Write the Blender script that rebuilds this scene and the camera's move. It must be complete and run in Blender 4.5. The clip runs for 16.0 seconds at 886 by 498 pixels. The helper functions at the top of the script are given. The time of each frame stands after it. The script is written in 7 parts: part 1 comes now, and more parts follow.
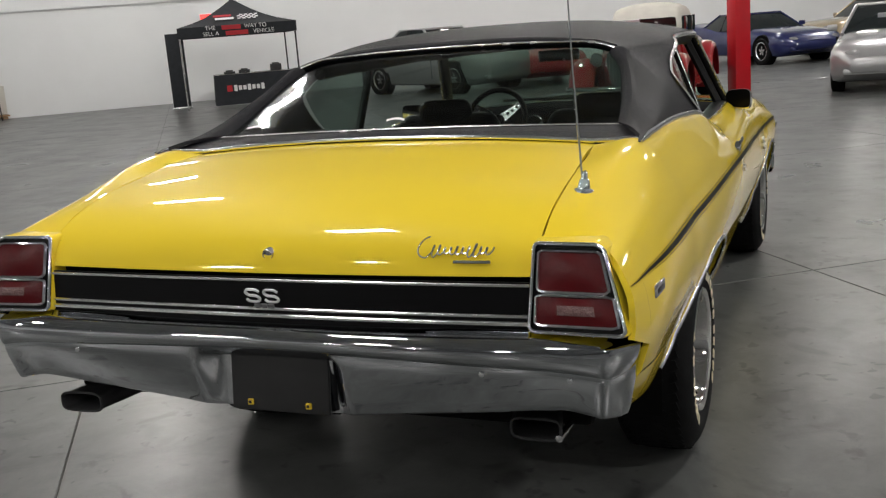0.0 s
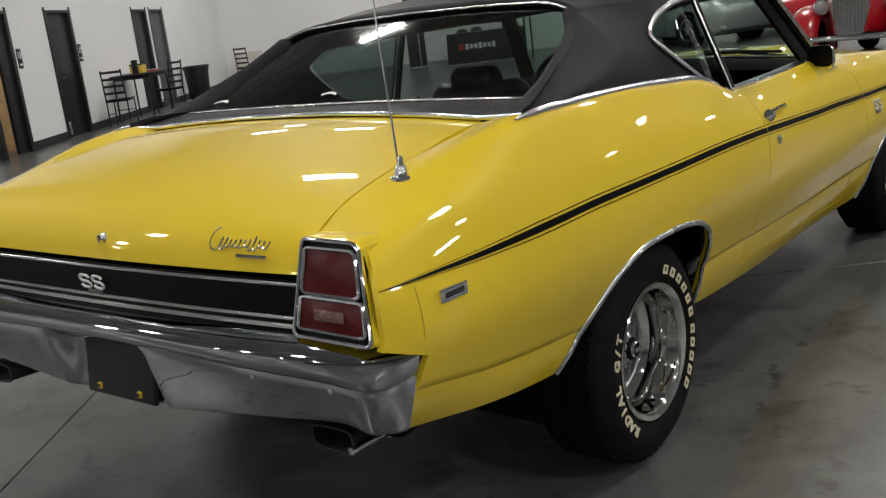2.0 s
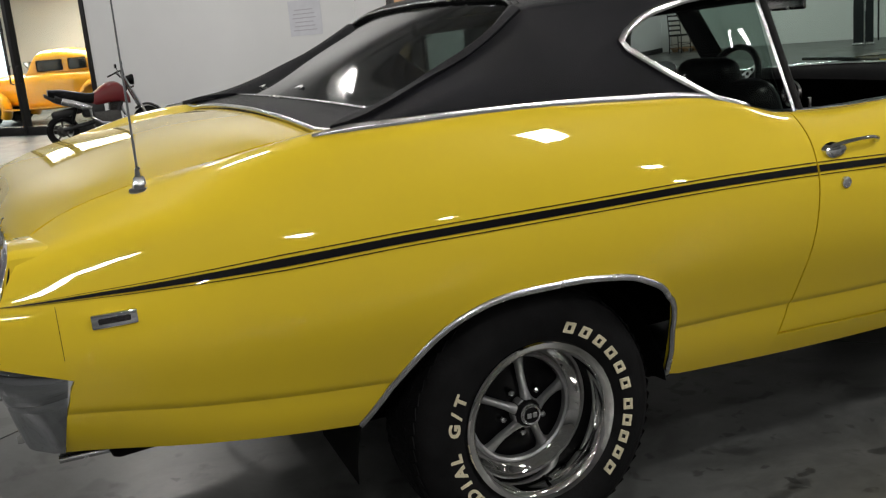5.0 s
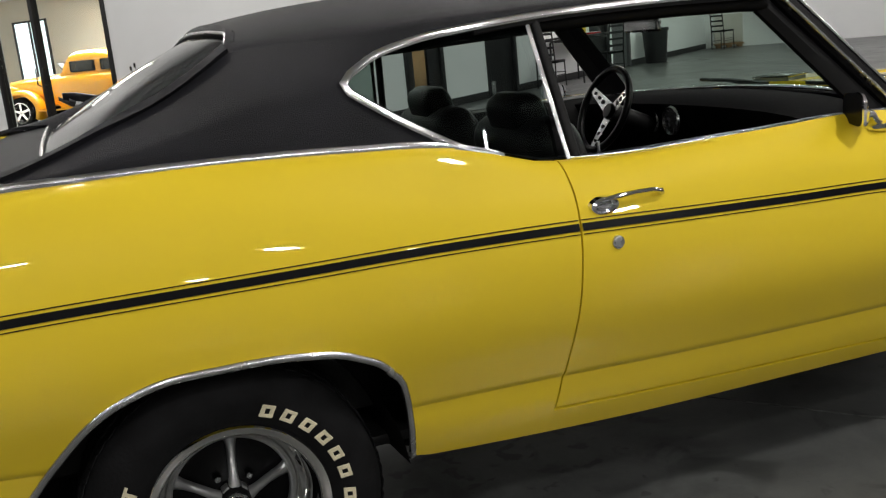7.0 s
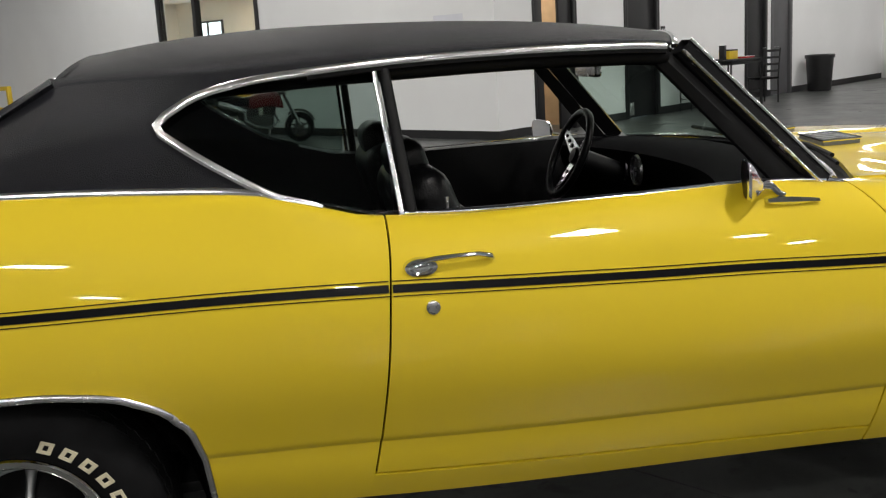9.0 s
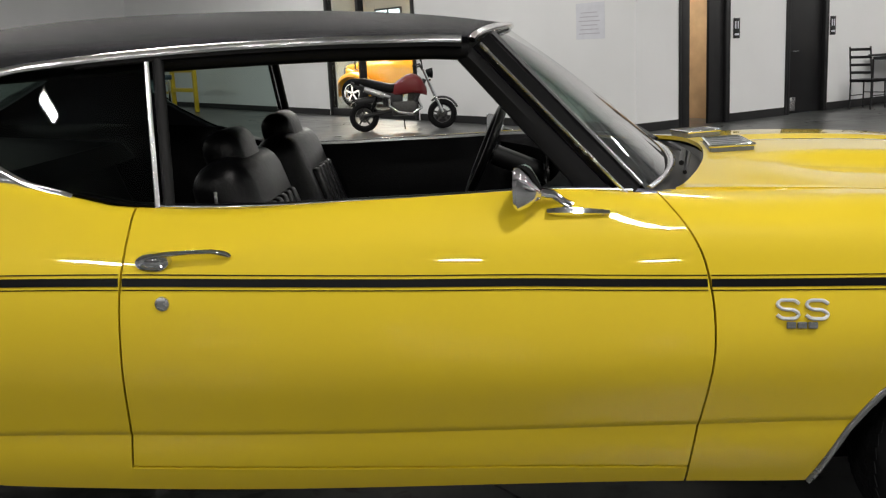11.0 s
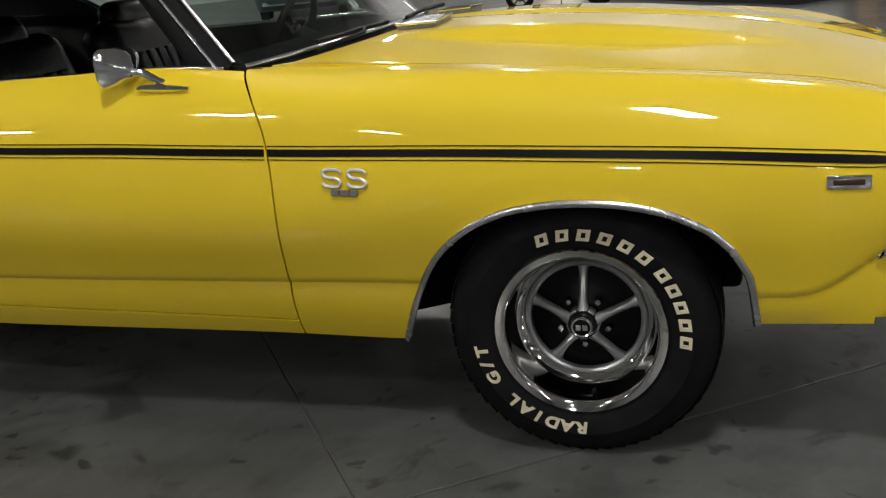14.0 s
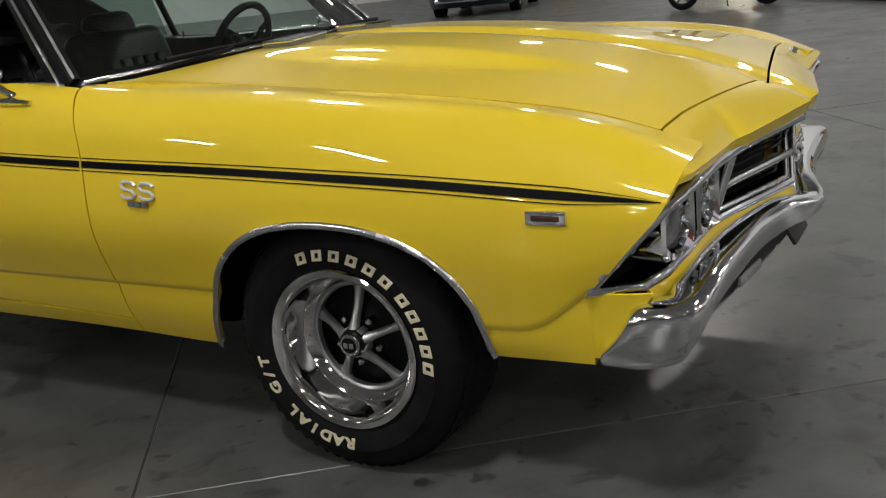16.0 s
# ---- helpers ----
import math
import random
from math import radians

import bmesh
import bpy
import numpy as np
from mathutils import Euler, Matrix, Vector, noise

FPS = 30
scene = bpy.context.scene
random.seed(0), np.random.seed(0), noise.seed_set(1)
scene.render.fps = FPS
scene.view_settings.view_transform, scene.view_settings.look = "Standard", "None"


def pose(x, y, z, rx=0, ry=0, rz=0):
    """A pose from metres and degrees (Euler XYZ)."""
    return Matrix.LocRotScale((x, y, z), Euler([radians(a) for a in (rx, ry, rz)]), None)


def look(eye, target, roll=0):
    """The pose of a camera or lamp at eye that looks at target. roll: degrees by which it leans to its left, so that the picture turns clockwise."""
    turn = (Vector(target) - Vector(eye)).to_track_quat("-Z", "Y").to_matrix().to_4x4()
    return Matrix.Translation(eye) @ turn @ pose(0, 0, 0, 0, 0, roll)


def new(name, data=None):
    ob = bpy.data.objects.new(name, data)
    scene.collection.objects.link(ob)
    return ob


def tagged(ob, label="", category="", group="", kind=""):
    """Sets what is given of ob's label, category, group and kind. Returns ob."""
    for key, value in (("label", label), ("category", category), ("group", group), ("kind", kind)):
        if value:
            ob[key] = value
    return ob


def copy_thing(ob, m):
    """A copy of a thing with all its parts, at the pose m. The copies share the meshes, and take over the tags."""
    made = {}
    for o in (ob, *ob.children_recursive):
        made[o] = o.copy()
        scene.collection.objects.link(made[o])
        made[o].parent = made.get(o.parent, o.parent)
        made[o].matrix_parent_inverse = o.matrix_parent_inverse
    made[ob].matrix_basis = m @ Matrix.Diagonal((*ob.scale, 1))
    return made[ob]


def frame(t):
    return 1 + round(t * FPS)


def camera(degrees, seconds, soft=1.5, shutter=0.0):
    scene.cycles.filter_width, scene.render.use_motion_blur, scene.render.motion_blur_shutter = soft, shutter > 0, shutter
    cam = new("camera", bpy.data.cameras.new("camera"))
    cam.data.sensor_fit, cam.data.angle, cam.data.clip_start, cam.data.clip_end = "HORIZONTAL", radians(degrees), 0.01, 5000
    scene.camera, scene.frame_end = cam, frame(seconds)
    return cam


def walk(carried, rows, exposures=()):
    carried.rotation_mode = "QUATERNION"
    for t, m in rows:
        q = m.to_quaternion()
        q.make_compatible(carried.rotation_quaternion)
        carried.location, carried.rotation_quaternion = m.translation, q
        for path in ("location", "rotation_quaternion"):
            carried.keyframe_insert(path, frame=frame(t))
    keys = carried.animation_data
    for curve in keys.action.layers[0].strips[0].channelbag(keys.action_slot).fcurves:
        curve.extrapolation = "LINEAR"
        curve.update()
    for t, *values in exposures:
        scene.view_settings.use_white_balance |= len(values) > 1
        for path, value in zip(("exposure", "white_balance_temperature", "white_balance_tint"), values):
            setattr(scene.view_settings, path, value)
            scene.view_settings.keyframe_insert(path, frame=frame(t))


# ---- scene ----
cam = camera(48.5, 16.0, soft=1.25)
PATH = [
    (0, (1.352, -4.619, 1.444), (0.586, -2.824, 1.007), -4.5),
    (0.5, (1.56, -4.451, 1.422), (0.68, -2.711, 0.981), -5.1),
    (1, (1.753, -4.233, 1.413), (0.786, -2.538, 0.972), -5.7),
    (1.5, (1.978, -4.053, 1.394), (0.867, -2.446, 0.968), -6.9),
    (2, (2.176, -3.888, 1.378), (0.94, -2.388, 0.907), -6.9),
    (2.5, (2.361, -3.675, 1.357), (1.008, -2.284, 0.872), -6.9),
    (3, (2.538, -3.482, 1.343), (1.058, -2.235, 0.838), -7.1),
    (3.2, (2.636, -3.405, 1.35), (1.104, -2.222, 0.845), -7.1),
    (5.3, (2.885, -2.354, 1.302), (1.085, -1.611, 0.845), -5.4),
    (5.5, (2.843, -2.263, 1.34), (1.051, -1.517, 0.857), -5.3),
    (6, (2.839, -2.036, 1.33), (1.045, -1.293, 0.852), -5.2),
    (6.5, (2.922, -1.784, 1.322), (1.097, -1.1, 0.873), -5.4),
    (7, (2.921, -1.609, 1.332), (1.081, -0.962, 0.889), -5.8),
    (7.5, (2.94, -1.39, 1.336), (1.075, -0.802, 0.916), -5.7),
    (8, (3.003, -1.173, 1.352), (1.115, -0.653, 0.945), -4.6),
    (8.2, (3.02, -1.11, 1.353), (1.125, -0.621, 0.944), -4.3),
    (10.3, (3.01, -0.128, 1.335), (1.045, -0.074, 0.962), -2.2),
    (10.5, (2.988, -0.025, 1.326), (1.024, 0.005, 0.948), -2.1),
    (11, (2.984, 0.211, 1.311), (1.026, 0.134, 0.911), -2.7),
    (11.5, (3.059, 0.458, 1.284), (1.115, 0.3, 0.843), -3.2),
    (12, (3.086, 0.703, 1.26), (1.157, 0.485, 0.779), -3.7),
    (12.5, (3.074, 0.963, 1.263), (1.169, 0.679, 0.725), -3.4),
    (13, (3.088, 1.232, 1.253), (1.209, 0.841, 0.691), -3.7),
    (13.5, (3.074, 1.525, 1.245), (1.241, 0.984, 0.655), -4.8),
    (14, (2.986, 1.775, 1.229), (1.164, 1.203, 0.633), -5.5),
    (14.5, (2.941, 2.033, 1.225), (1.149, 1.372, 0.631), -6.7),
    (15, (2.878, 2.289, 1.222), (1.137, 1.498, 0.639), -6.8),
    (15.5, (2.743, 2.521, 1.217), (1.045, 1.637, 0.64), -6.0),
    (16, (2.634, 2.759, 1.203), (0.974, 1.798, 0.637), -6.1),
]
walk(cam, [(t, look(eye, target, roll)) for t, eye, target, roll in PATH],
     [(0.0, 0.05), (1.0, 0.0), (2.0, -0.22), (4.0, -0.25), (5.5, -0.27), (6.5, -0.1), (8.0, -0.05), (12.5, 0.0), (14.5, -0.28), (16.0, -0.32)])

A36 = radians(36.5)


def at_hall(u, v, z=0.0):
    """Hall axes (u along the long wall, v towards the far wall) to the world, whose y runs along the car."""
    return Vector((u * math.cos(A36) - v * math.sin(A36), u * math.sin(A36) + v * math.cos(A36), z))


HALL = Matrix.Rotation(A36, 4, "Z")

# ---------------------------------------------------------------- world and lamps
world = bpy.data.worlds.new("World")
scene.world = world
world.use_nodes = True
world.node_tree.nodes["Background"].inputs[0].default_value = (0.75, 0.85, 1.0, 1)
world.node_tree.nodes["Background"].inputs[1].default_value = 0.6
LAMP_POWER = 142.0
CEILING = 6.6


# ---------------------------------------------------------------- materials
def mat(name, color, rough=0.5, metal=0.0, vary=0.0, scale=8.0, bump=0.0, bscale=60.0, coat=0.0, coat_rough=0.03,
        rvary=0.0, emit=0.0, trans=0.0, ior=1.45, alpha=1.0, spec=0.5, stretch=(1, 1, 1), blotch=None):
    m = bpy.data.materials.new(name)
    m.use_nodes = True
    nt = m.node_tree
    b = nt.nodes["Principled BSDF"]
    L = nt.links.new
    b.inputs["Base Color"].default_value = (*color, 1)
    b.inputs["Roughness"].default_value = rough
    b.inputs["Metallic"].default_value = metal
    b.inputs["IOR"].default_value = ior
    b.inputs["Specular IOR Level"].default_value = spec
    b.inputs["Coat Weight"].default_value = coat
    b.inputs["Coat Roughness"].default_value = coat_rough
    b.inputs["Transmission Weight"].default_value = trans
    b.inputs["Alpha"].default_value = alpha
    if emit:
        b.inputs["Emission Color"].default_value = (*color, 1)
        b.inputs["Emission Strength"].default_value = emit
    if vary or bump or rvary or blotch:
        tc = nt.nodes.new("ShaderNodeTexCoord")
        mp = nt.nodes.new("ShaderNodeMapping")
        mp.inputs["Scale"].default_value = stretch
        L(tc.outputs["Object"], mp.inputs["Vector"])
    if vary or rvary:
        n1 = nt.nodes.new("ShaderNodeTexNoise")
        n1.inputs["Scale"].default_value = scale
        n1.inputs["Detail"].default_value = 6
        L(mp.outputs[0], n1.inputs["Vector"])
    if vary:
        ramp = nt.nodes.new("ShaderNodeMapRange")
        ramp.inputs["From Min"].default_value = 0.3
        ramp.inputs["From Max"].default_value = 0.7
        ramp.inputs["To Min"].default_value = 1 - vary
        ramp.inputs["To Max"].default_value = 1 + vary
        L(n1.outputs["Fac"], ramp.inputs["Value"])
        mul = nt.nodes.new("ShaderNodeVectorMath")
        mul.operation = "SCALE"
        mul.inputs[0].default_value = color
        L(ramp.outputs[0], mul.inputs["Scale"])
        last = mul.outputs[0]
        if blotch:
            n2 = nt.nodes.new("ShaderNodeTexNoise")
            n2.inputs["Scale"].default_value = blotch[0]
            n2.inputs["Detail"].default_value = 3
            L(mp.outputs[0], n2.inputs["Vector"])
            r2 = nt.nodes.new("ShaderNodeMapRange")
            r2.inputs["From Min"].default_value = blotch[1]
            r2.inputs["From Max"].default_value = blotch[2]
            r2.inputs["To Min"].default_value = 1
            r2.inputs["To Max"].default_value = blotch[3]
            L(n2.outputs["Fac"], r2.inputs["Value"])
            m2 = nt.nodes.new("ShaderNodeVectorMath")
            m2.operation = "SCALE"
            L(last, m2.inputs[0])
            L(r2.outputs[0], m2.inputs["Scale"])
            last = m2.outputs[0]
        L(last, b.inputs["Base Color"])
    if rvary:
        rr = nt.nodes.new("ShaderNodeMapRange")
        rr.inputs["From Min"].default_value = 0.3
        rr.inputs["From Max"].default_value = 0.7
        rr.inputs["To Min"].default_value = max(0.02, rough - rvary)
        rr.inputs["To Max"].default_value = rough + rvary
        L(n1.outputs["Fac"], rr.inputs["Value"])
        L(rr.outputs[0], b.inputs["Roughness"])
    if bump:
        nb = nt.nodes.new("ShaderNodeTexNoise")
        nb.inputs["Scale"].default_value = bscale
        nb.inputs["Detail"].default_value = 4
        L(mp.outputs[0], nb.inputs["Vector"])
        bp = nt.nodes.new("ShaderNodeBump")
        bp.inputs["Strength"].default_value = bump
        bp.inputs["Distance"].default_value = 0.01
        L(nb.outputs["Fac"], bp.inputs["Height"])
        L(bp.outputs[0], b.inputs["Normal"])
    return m


def glass(name, tint, rough=0.0, gloss=1.0):
    """Thin pane: tinted see-through with a Fresnel gloss."""
    m = bpy.data.materials.new(name)
    m.use_nodes = True
    nt = m.node_tree
    nt.nodes.clear()
    out = nt.nodes.new("ShaderNodeOutputMaterial")
    tr = nt.nodes.new("ShaderNodeBsdfTransparent")
    tr.inputs[0].default_value = (*tint, 1)
    gl = nt.nodes.new("ShaderNodeBsdfGlossy")
    gl.inputs["Roughness"].default_value = rough
    lw = nt.nodes.new("ShaderNodeLayerWeight")
    lw.inputs["Blend"].default_value = 0.5
    pw = nt.nodes.new("ShaderNodeMath")
    pw.operation = "POWER"
    pw.inputs[1].default_value = 5.0
    ml = nt.nodes.new("ShaderNodeMath")
    ml.operation = "MULTIPLY_ADD"
    ml.inputs[1].default_value = 0.92 * gloss
    ml.inputs[2].default_value = 0.045 * gloss
    ml.use_clamp = True
    nt.links.new(lw.outputs["Facing"], pw.inputs[0])
    mx = nt.nodes.new("ShaderNodeMixShader")
    nt.links.new(pw.outputs[0], ml.inputs[0])
    nt.links.new(ml.outputs[0], mx.inputs[0])
    nt.links.new(tr.outputs[0], mx.inputs[1])
    nt.links.new(gl.outputs[0], mx.inputs[2])
    nt.links.new(mx.outputs[0], out.inputs[0])
    return m


M_YELLOW = mat("yellow_paint", (0.735, 0.540, 0.024), 0.45, vary=0.02, scale=2.5, coat=1.0, coat_rough=0.02, spec=0.12)
M_YELLOW.node_tree.nodes["Principled BSDF"].inputs["Coat IOR"].default_value = 1.52
M_CHROME = mat("chrome", (0.80, 0.81, 0.83), 0.06, 1.0, rvary=0.03, scale=9)
M_CHROME_OLD = mat("chrome_worn", (0.50, 0.515, 0.54), 0.03, 1.0, rvary=0.012, scale=6)
M_BRIGHT = mat("bright_trim", (0.80, 0.80, 0.81), 0.17, 1.0, rvary=0.05, scale=16)
M_FAINT = mat("faint_print", (0.50, 0.48, 0.54), 0.7, vary=0.05, scale=20)
M_ALLOY = mat("satin_alloy", (0.62, 0.62, 0.63), 0.24, 1.0, rvary=0.06, scale=20)
M_GREYMETAL = mat("grey_painted_metal", (0.20, 0.205, 0.21), 0.38, 0.6, vary=0.1, scale=30)
M_VINYL = mat("black_vinyl", (0.0085, 0.0085, 0.0115), 0.5, vary=0.3, scale=5, bump=0.4, bscale=420, spec=0.24)
M_BADGE = mat("badge_white", (0.66, 0.67, 0.68), 0.3, 0.3, vary=0.08, scale=60)
M_BLACK = mat("black_paint", (0.0035, 0.0035, 0.004), 0.3, vary=0.1, scale=12, spec=0.12)
M_RIM = mat("polished_rim", (0.70, 0.695, 0.68), 0.05, 1.0, rvary=0.03, scale=14)
M_DASH = mat("dull_black_dash", (0.0025, 0.0025, 0.003), 0.8, vary=0.15, scale=20, bump=0.1, bscale=200, spec=0.03)
M_TRIM = mat("black_trim", (0.006, 0.006, 0.0065), 0.5, vary=0.15, scale=20, spec=0.2)
M_DARK = mat("dark_underbody", (0.004, 0.004, 0.004), 0.9, vary=0.3, scale=10, spec=0.1)
M_RUBBER = mat("tyre_rubber", (0.0060, 0.0060, 0.0066), 0.72, vary=0.3, scale=18, bump=0.12, bscale=130, spec=0.14)
M_LETTER = mat("cream_rubber", (0.62, 0.56, 0.40), 0.7, vary=0.15, scale=40)
M_LEATHER = mat("black_leather", (0.002, 0.002, 0.0023), 0.28, vary=0.15, scale=12, bump=0.14, bscale=160, spec=0.16)
M_REDLENS = mat("red_lens", (0.065, 0.002, 0.004), 0.3, vary=0.15, scale=25, bump=0.05, bscale=120, spec=0.25)
M_REVLENS = mat("reversing_lens", (0.12, 0.065, 0.065), 0.25, vary=0.15, scale=60, bump=0.3, bscale=150)
M_SPOKE = mat("grey_cast_spoke", (0.30, 0.305, 0.31), 0.3, 0.75, vary=0.12, scale=30)
M_CLEARLENS = mat("clear_lens", (0.26, 0.26, 0.265), 0.15, vary=0.1, scale=60, coat=0.5, bump=0.4, bscale=150)
M_AMBER = mat("amber_lens", (0.045, 0.016, 0.010), 0.2, vary=0.15, scale=60, coat=0.5)
M_DKLENS = mat("dark_lens", (0.02, 0.018, 0.02), 0.15, vary=0.1, scale=60, coat=0.5)
M_GLASS_G = glass("green_tinted_glass", (0.66, 0.82, 0.74), 0.0, 2.0)
M_GLASS_D = glass("smoked_glass", (0.40, 0.48, 0.45), 0.0, 0.6)
M_GLASS_R = glass("rear_glass", (0.34, 0.41, 0.385), 0.06, 1.2)
M_GLASS_C = glass("clear_glass", (0.90, 0.93, 0.92))
M_WHITE = mat("white_wall_paint", (0.83, 0.835, 0.84), 0.7, vary=0.03, scale=0.7, bump=0.05, bscale=25)
M_GREYWALL = mat("unseen_wall_grey", (0.24, 0.245, 0.25), 0.75, vary=0.05, scale=0.8, bump=0.05, bscale=25)
M_BASE = mat("black_baseboard", (0.012, 0.012, 0.013), 0.45, vary=0.15, scale=6)
M_CEIL = mat("grey_roof_deck", (0.62, 0.63, 0.64), 0.75, vary=0.1, scale=3)
M_STEELDARK = mat("dark_steel", (0.03, 0.03, 0.032), 0.5, 0.3, vary=0.15, scale=12)
M_DOORBLACK = mat("black_door", (0.008, 0.008, 0.009), 0.4, vary=0.1, scale=5)
M_DOORGREY = mat("grey_door", (0.10, 0.10, 0.105), 0.5, vary=0.08, scale=5)
M_TAN = mat("tan_tile", (0.42, 0.29, 0.17), 0.5, vary=0.15, scale=4)
M_RED = mat("red_steel_paint", (0.50, 0.010, 0.018), 0.35, vary=0.08, scale=4, coat=0.3)
M_REDCAR = mat("red_car_paint", (0.33, 0.004, 0.010), 0.3, vary=0.04, scale=3, coat=1.0)
M_BLUECAR = mat("blue_car_paint", (0.006, 0.012, 0.085), 0.3, 0.2, vary=0.05, scale=3, coat=1.0)
M_SILVERCAR = mat("silver_car_paint", (0.42, 0.42, 0.43), 0.3, 0.6, vary=0.04, scale=3, coat=1.0)
M_TANCAR = mat("gold_car_paint", (0.34, 0.27, 0.17), 0.3, 0.4, vary=0.04, scale=3, coat=1.0)
M_ORANGECAR = mat("orange_car_paint", (0.90, 0.42, 0.008), 0.3, vary=0.04, scale=3, coat=1.0)
M_TEALCAR = mat("slate_blue_car_paint", (0.035, 0.06, 0.08), 0.3, 0.3, vary=0.05, scale=3, coat=1.0)
M_MAROON = mat("maroon_motorcycle_paint", (0.13, 0.003, 0.006), 0.3, vary=0.05, scale=8, coat=0.5)
M_ENGINE = mat("cast_engine_metal", (0.055, 0.054, 0.052), 0.42, 0.5, vary=0.25, scale=40)
M_TENT = mat("black_canopy_fabric", (0.014, 0.016, 0.02), 0.75, vary=0.2, scale=8, bump=0.2, bscale=60)
M_TEXTWHITE = mat("white_print", (0.75, 0.75, 0.75), 0.6, vary=0.05, scale=20)
M_TEXTRED = mat("red_print", (0.45, 0.02, 0.03), 0.6, vary=0.08, scale=20)
M_PAPER = mat("white_paper", (0.72, 0.73, 0.78), 0.7, vary=0.04, scale=8)
M_WOOD = mat("raw_wood", (0.34, 0.21, 0.11), 0.65, vary=0.25, scale=6, stretch=(1, 8, 1))
M_BOARD = mat("pale_board", (0.60, 0.57, 0.52), 0.7, vary=0.06, scale=6)
M_SOFA = mat("beige_sofa_fabric", (0.46, 0.38, 0.29), 0.85, vary=0.1, scale=30, bump=0.2, bscale=120)
M_PLASTIC = mat("black_plastic", (0.015, 0.015, 0.016), 0.45, vary=0.15, scale=10)
M_YELLOWSTEEL = mat("yellow_steel_paint", (0.72, 0.50, 0.03), 0.45, vary=0.08, scale=8)
M_LED = mat("led_panel", (1.0, 0.98, 0.95), 0.4, emit=14.0)
M_EXIT = mat("red_exit_sign", (0.95, 0.07, 0.06), 0.4, emit=1.6)
M_DAY = mat("daylight_window", (0.86, 0.95, 1.0), 0.4, emit=2.6)
M_CREAM = mat("cream_wall_paint", (0.80, 0.75, 0.66), 0.7, vary=0.03, scale=1.2)


def floor_material():
    m = bpy.data.materials.new("polished_concrete")
    m.use_nodes = True
    nt = m.node_tree
    b = nt.nodes["Principled BSDF"]
    L = nt.links.new
    tc = nt.nodes.new("ShaderNodeNewGeometry")

    def tex(scale, detail, rough=0.6, dist=0.0):
        n = nt.nodes.new("ShaderNodeTexNoise")
        n.inputs["Scale"].default_value = scale
        n.inputs["Detail"].default_value = detail
        n.inputs["Roughness"].default_value = rough
        n.inputs["Distortion"].default_value = dist
        L(tc.outputs["Position"], n.inputs["Vector"])
        return n

    def rng(src, a, b_, c, d):
        n = nt.nodes.new("ShaderNodeMapRange")
        for k, v in zip(("From Min", "From Max", "To Min", "To Max"), (a, b_, c, d)):
            n.inputs[k].default_value = v
        L(src, n.inputs["Value"])
        return n.outputs[0]

    def mul(a, b_):
        n = nt.nodes.new("ShaderNodeMath")
        n.operation = "MULTIPLY"
        L(a, n.inputs[0])
        L(b_, n.inputs[1])
        return n.outputs[0]

    cloud = rng(tex(0.55, 5, 0.65, 0.4).outputs["Fac"], 0.25, 0.75, 0.72, 1.24)
    fine = rng(tex(9, 8, 0.7).outputs["Fac"], 0.25, 0.75, 0.86, 1.14)
    spots = rng(tex(5.5, 4, 0.55, 0.5).outputs["Fac"], 0.605, 0.68, 1.0, 0.52)
    drips = rng(tex(2.3, 2, 0.5, 0.8).outputs["Fac"], 0.635, 0.69, 1.0, 0.58)
    where = rng(tex(0.7, 3).outputs["Fac"], 0.35, 0.65, -0.09, 0.05)

    def add(a, b_):
        n = nt.nodes.new("ShaderNodeMath")
        n.operation = "ADD"
        L(a, n.inputs[0])
        L(b_, n.inputs[1])
        return n.outputs[0]

    flecks = rng(add(tex(12, 2.5, 0.5, 0.4).outputs["Fac"], where), 0.63, 0.68, 1.0, 0.45)
    smudge = rng(add(tex(3.2, 5, 0.6, 0.7).outputs["Fac"], where), 0.50, 0.68, 1.0, 0.62)
    patches = rng(tex(1.7, 7, 0.72, 0.9).outputs["Fac"], 0.36, 0.64, 0.80, 1.26)
    cloud = mul(mul(cloud, smudge), patches)
    f = mul(mul(mul(cloud, fine), mul(spots, drips)), flecks)
    sc = nt.nodes.new("ShaderNodeVectorMath")
    sc.operation = "SCALE"
    sc.inputs[0].default_value = (0.080, 0.083, 0.081)
    L(f, sc.inputs["Scale"])
    L(sc.outputs[0], b.inputs["Base Color"])
    L(rng(tex(1.6, 3).outputs["Fac"], 0.3, 0.7, 0.27, 0.36), b.inputs["Roughness"])
    b.inputs["Specular IOR Level"].default_value = 0.38
    bp = nt.nodes.new("ShaderNodeBump")
    bp.inputs["Strength"].default_value = 0.02
    bp.inputs["Distance"].default_value = 0.01
    L(tex(24, 6).outputs["Fac"], bp.inputs["Height"])
    L(bp.outputs[0], b.inputs["Normal"])
    return m


M_FLOOR = floor_material()
M_JOINT = mat("floor_joint_filler", (0.07, 0.068, 0.064), 0.7, vary=0.25, scale=9)


# ---------------------------------------------------------------- mesh helpers
def finish(ob, material, smooth=35):
    me = ob.data
    if material is not None:
        me.materials.append(material)
    if smooth:
        me.polygons.foreach_set("use_smooth", [True] * len(me.polygons))
        me.set_sharp_from_angle(angle=radians(smooth))
    return ob


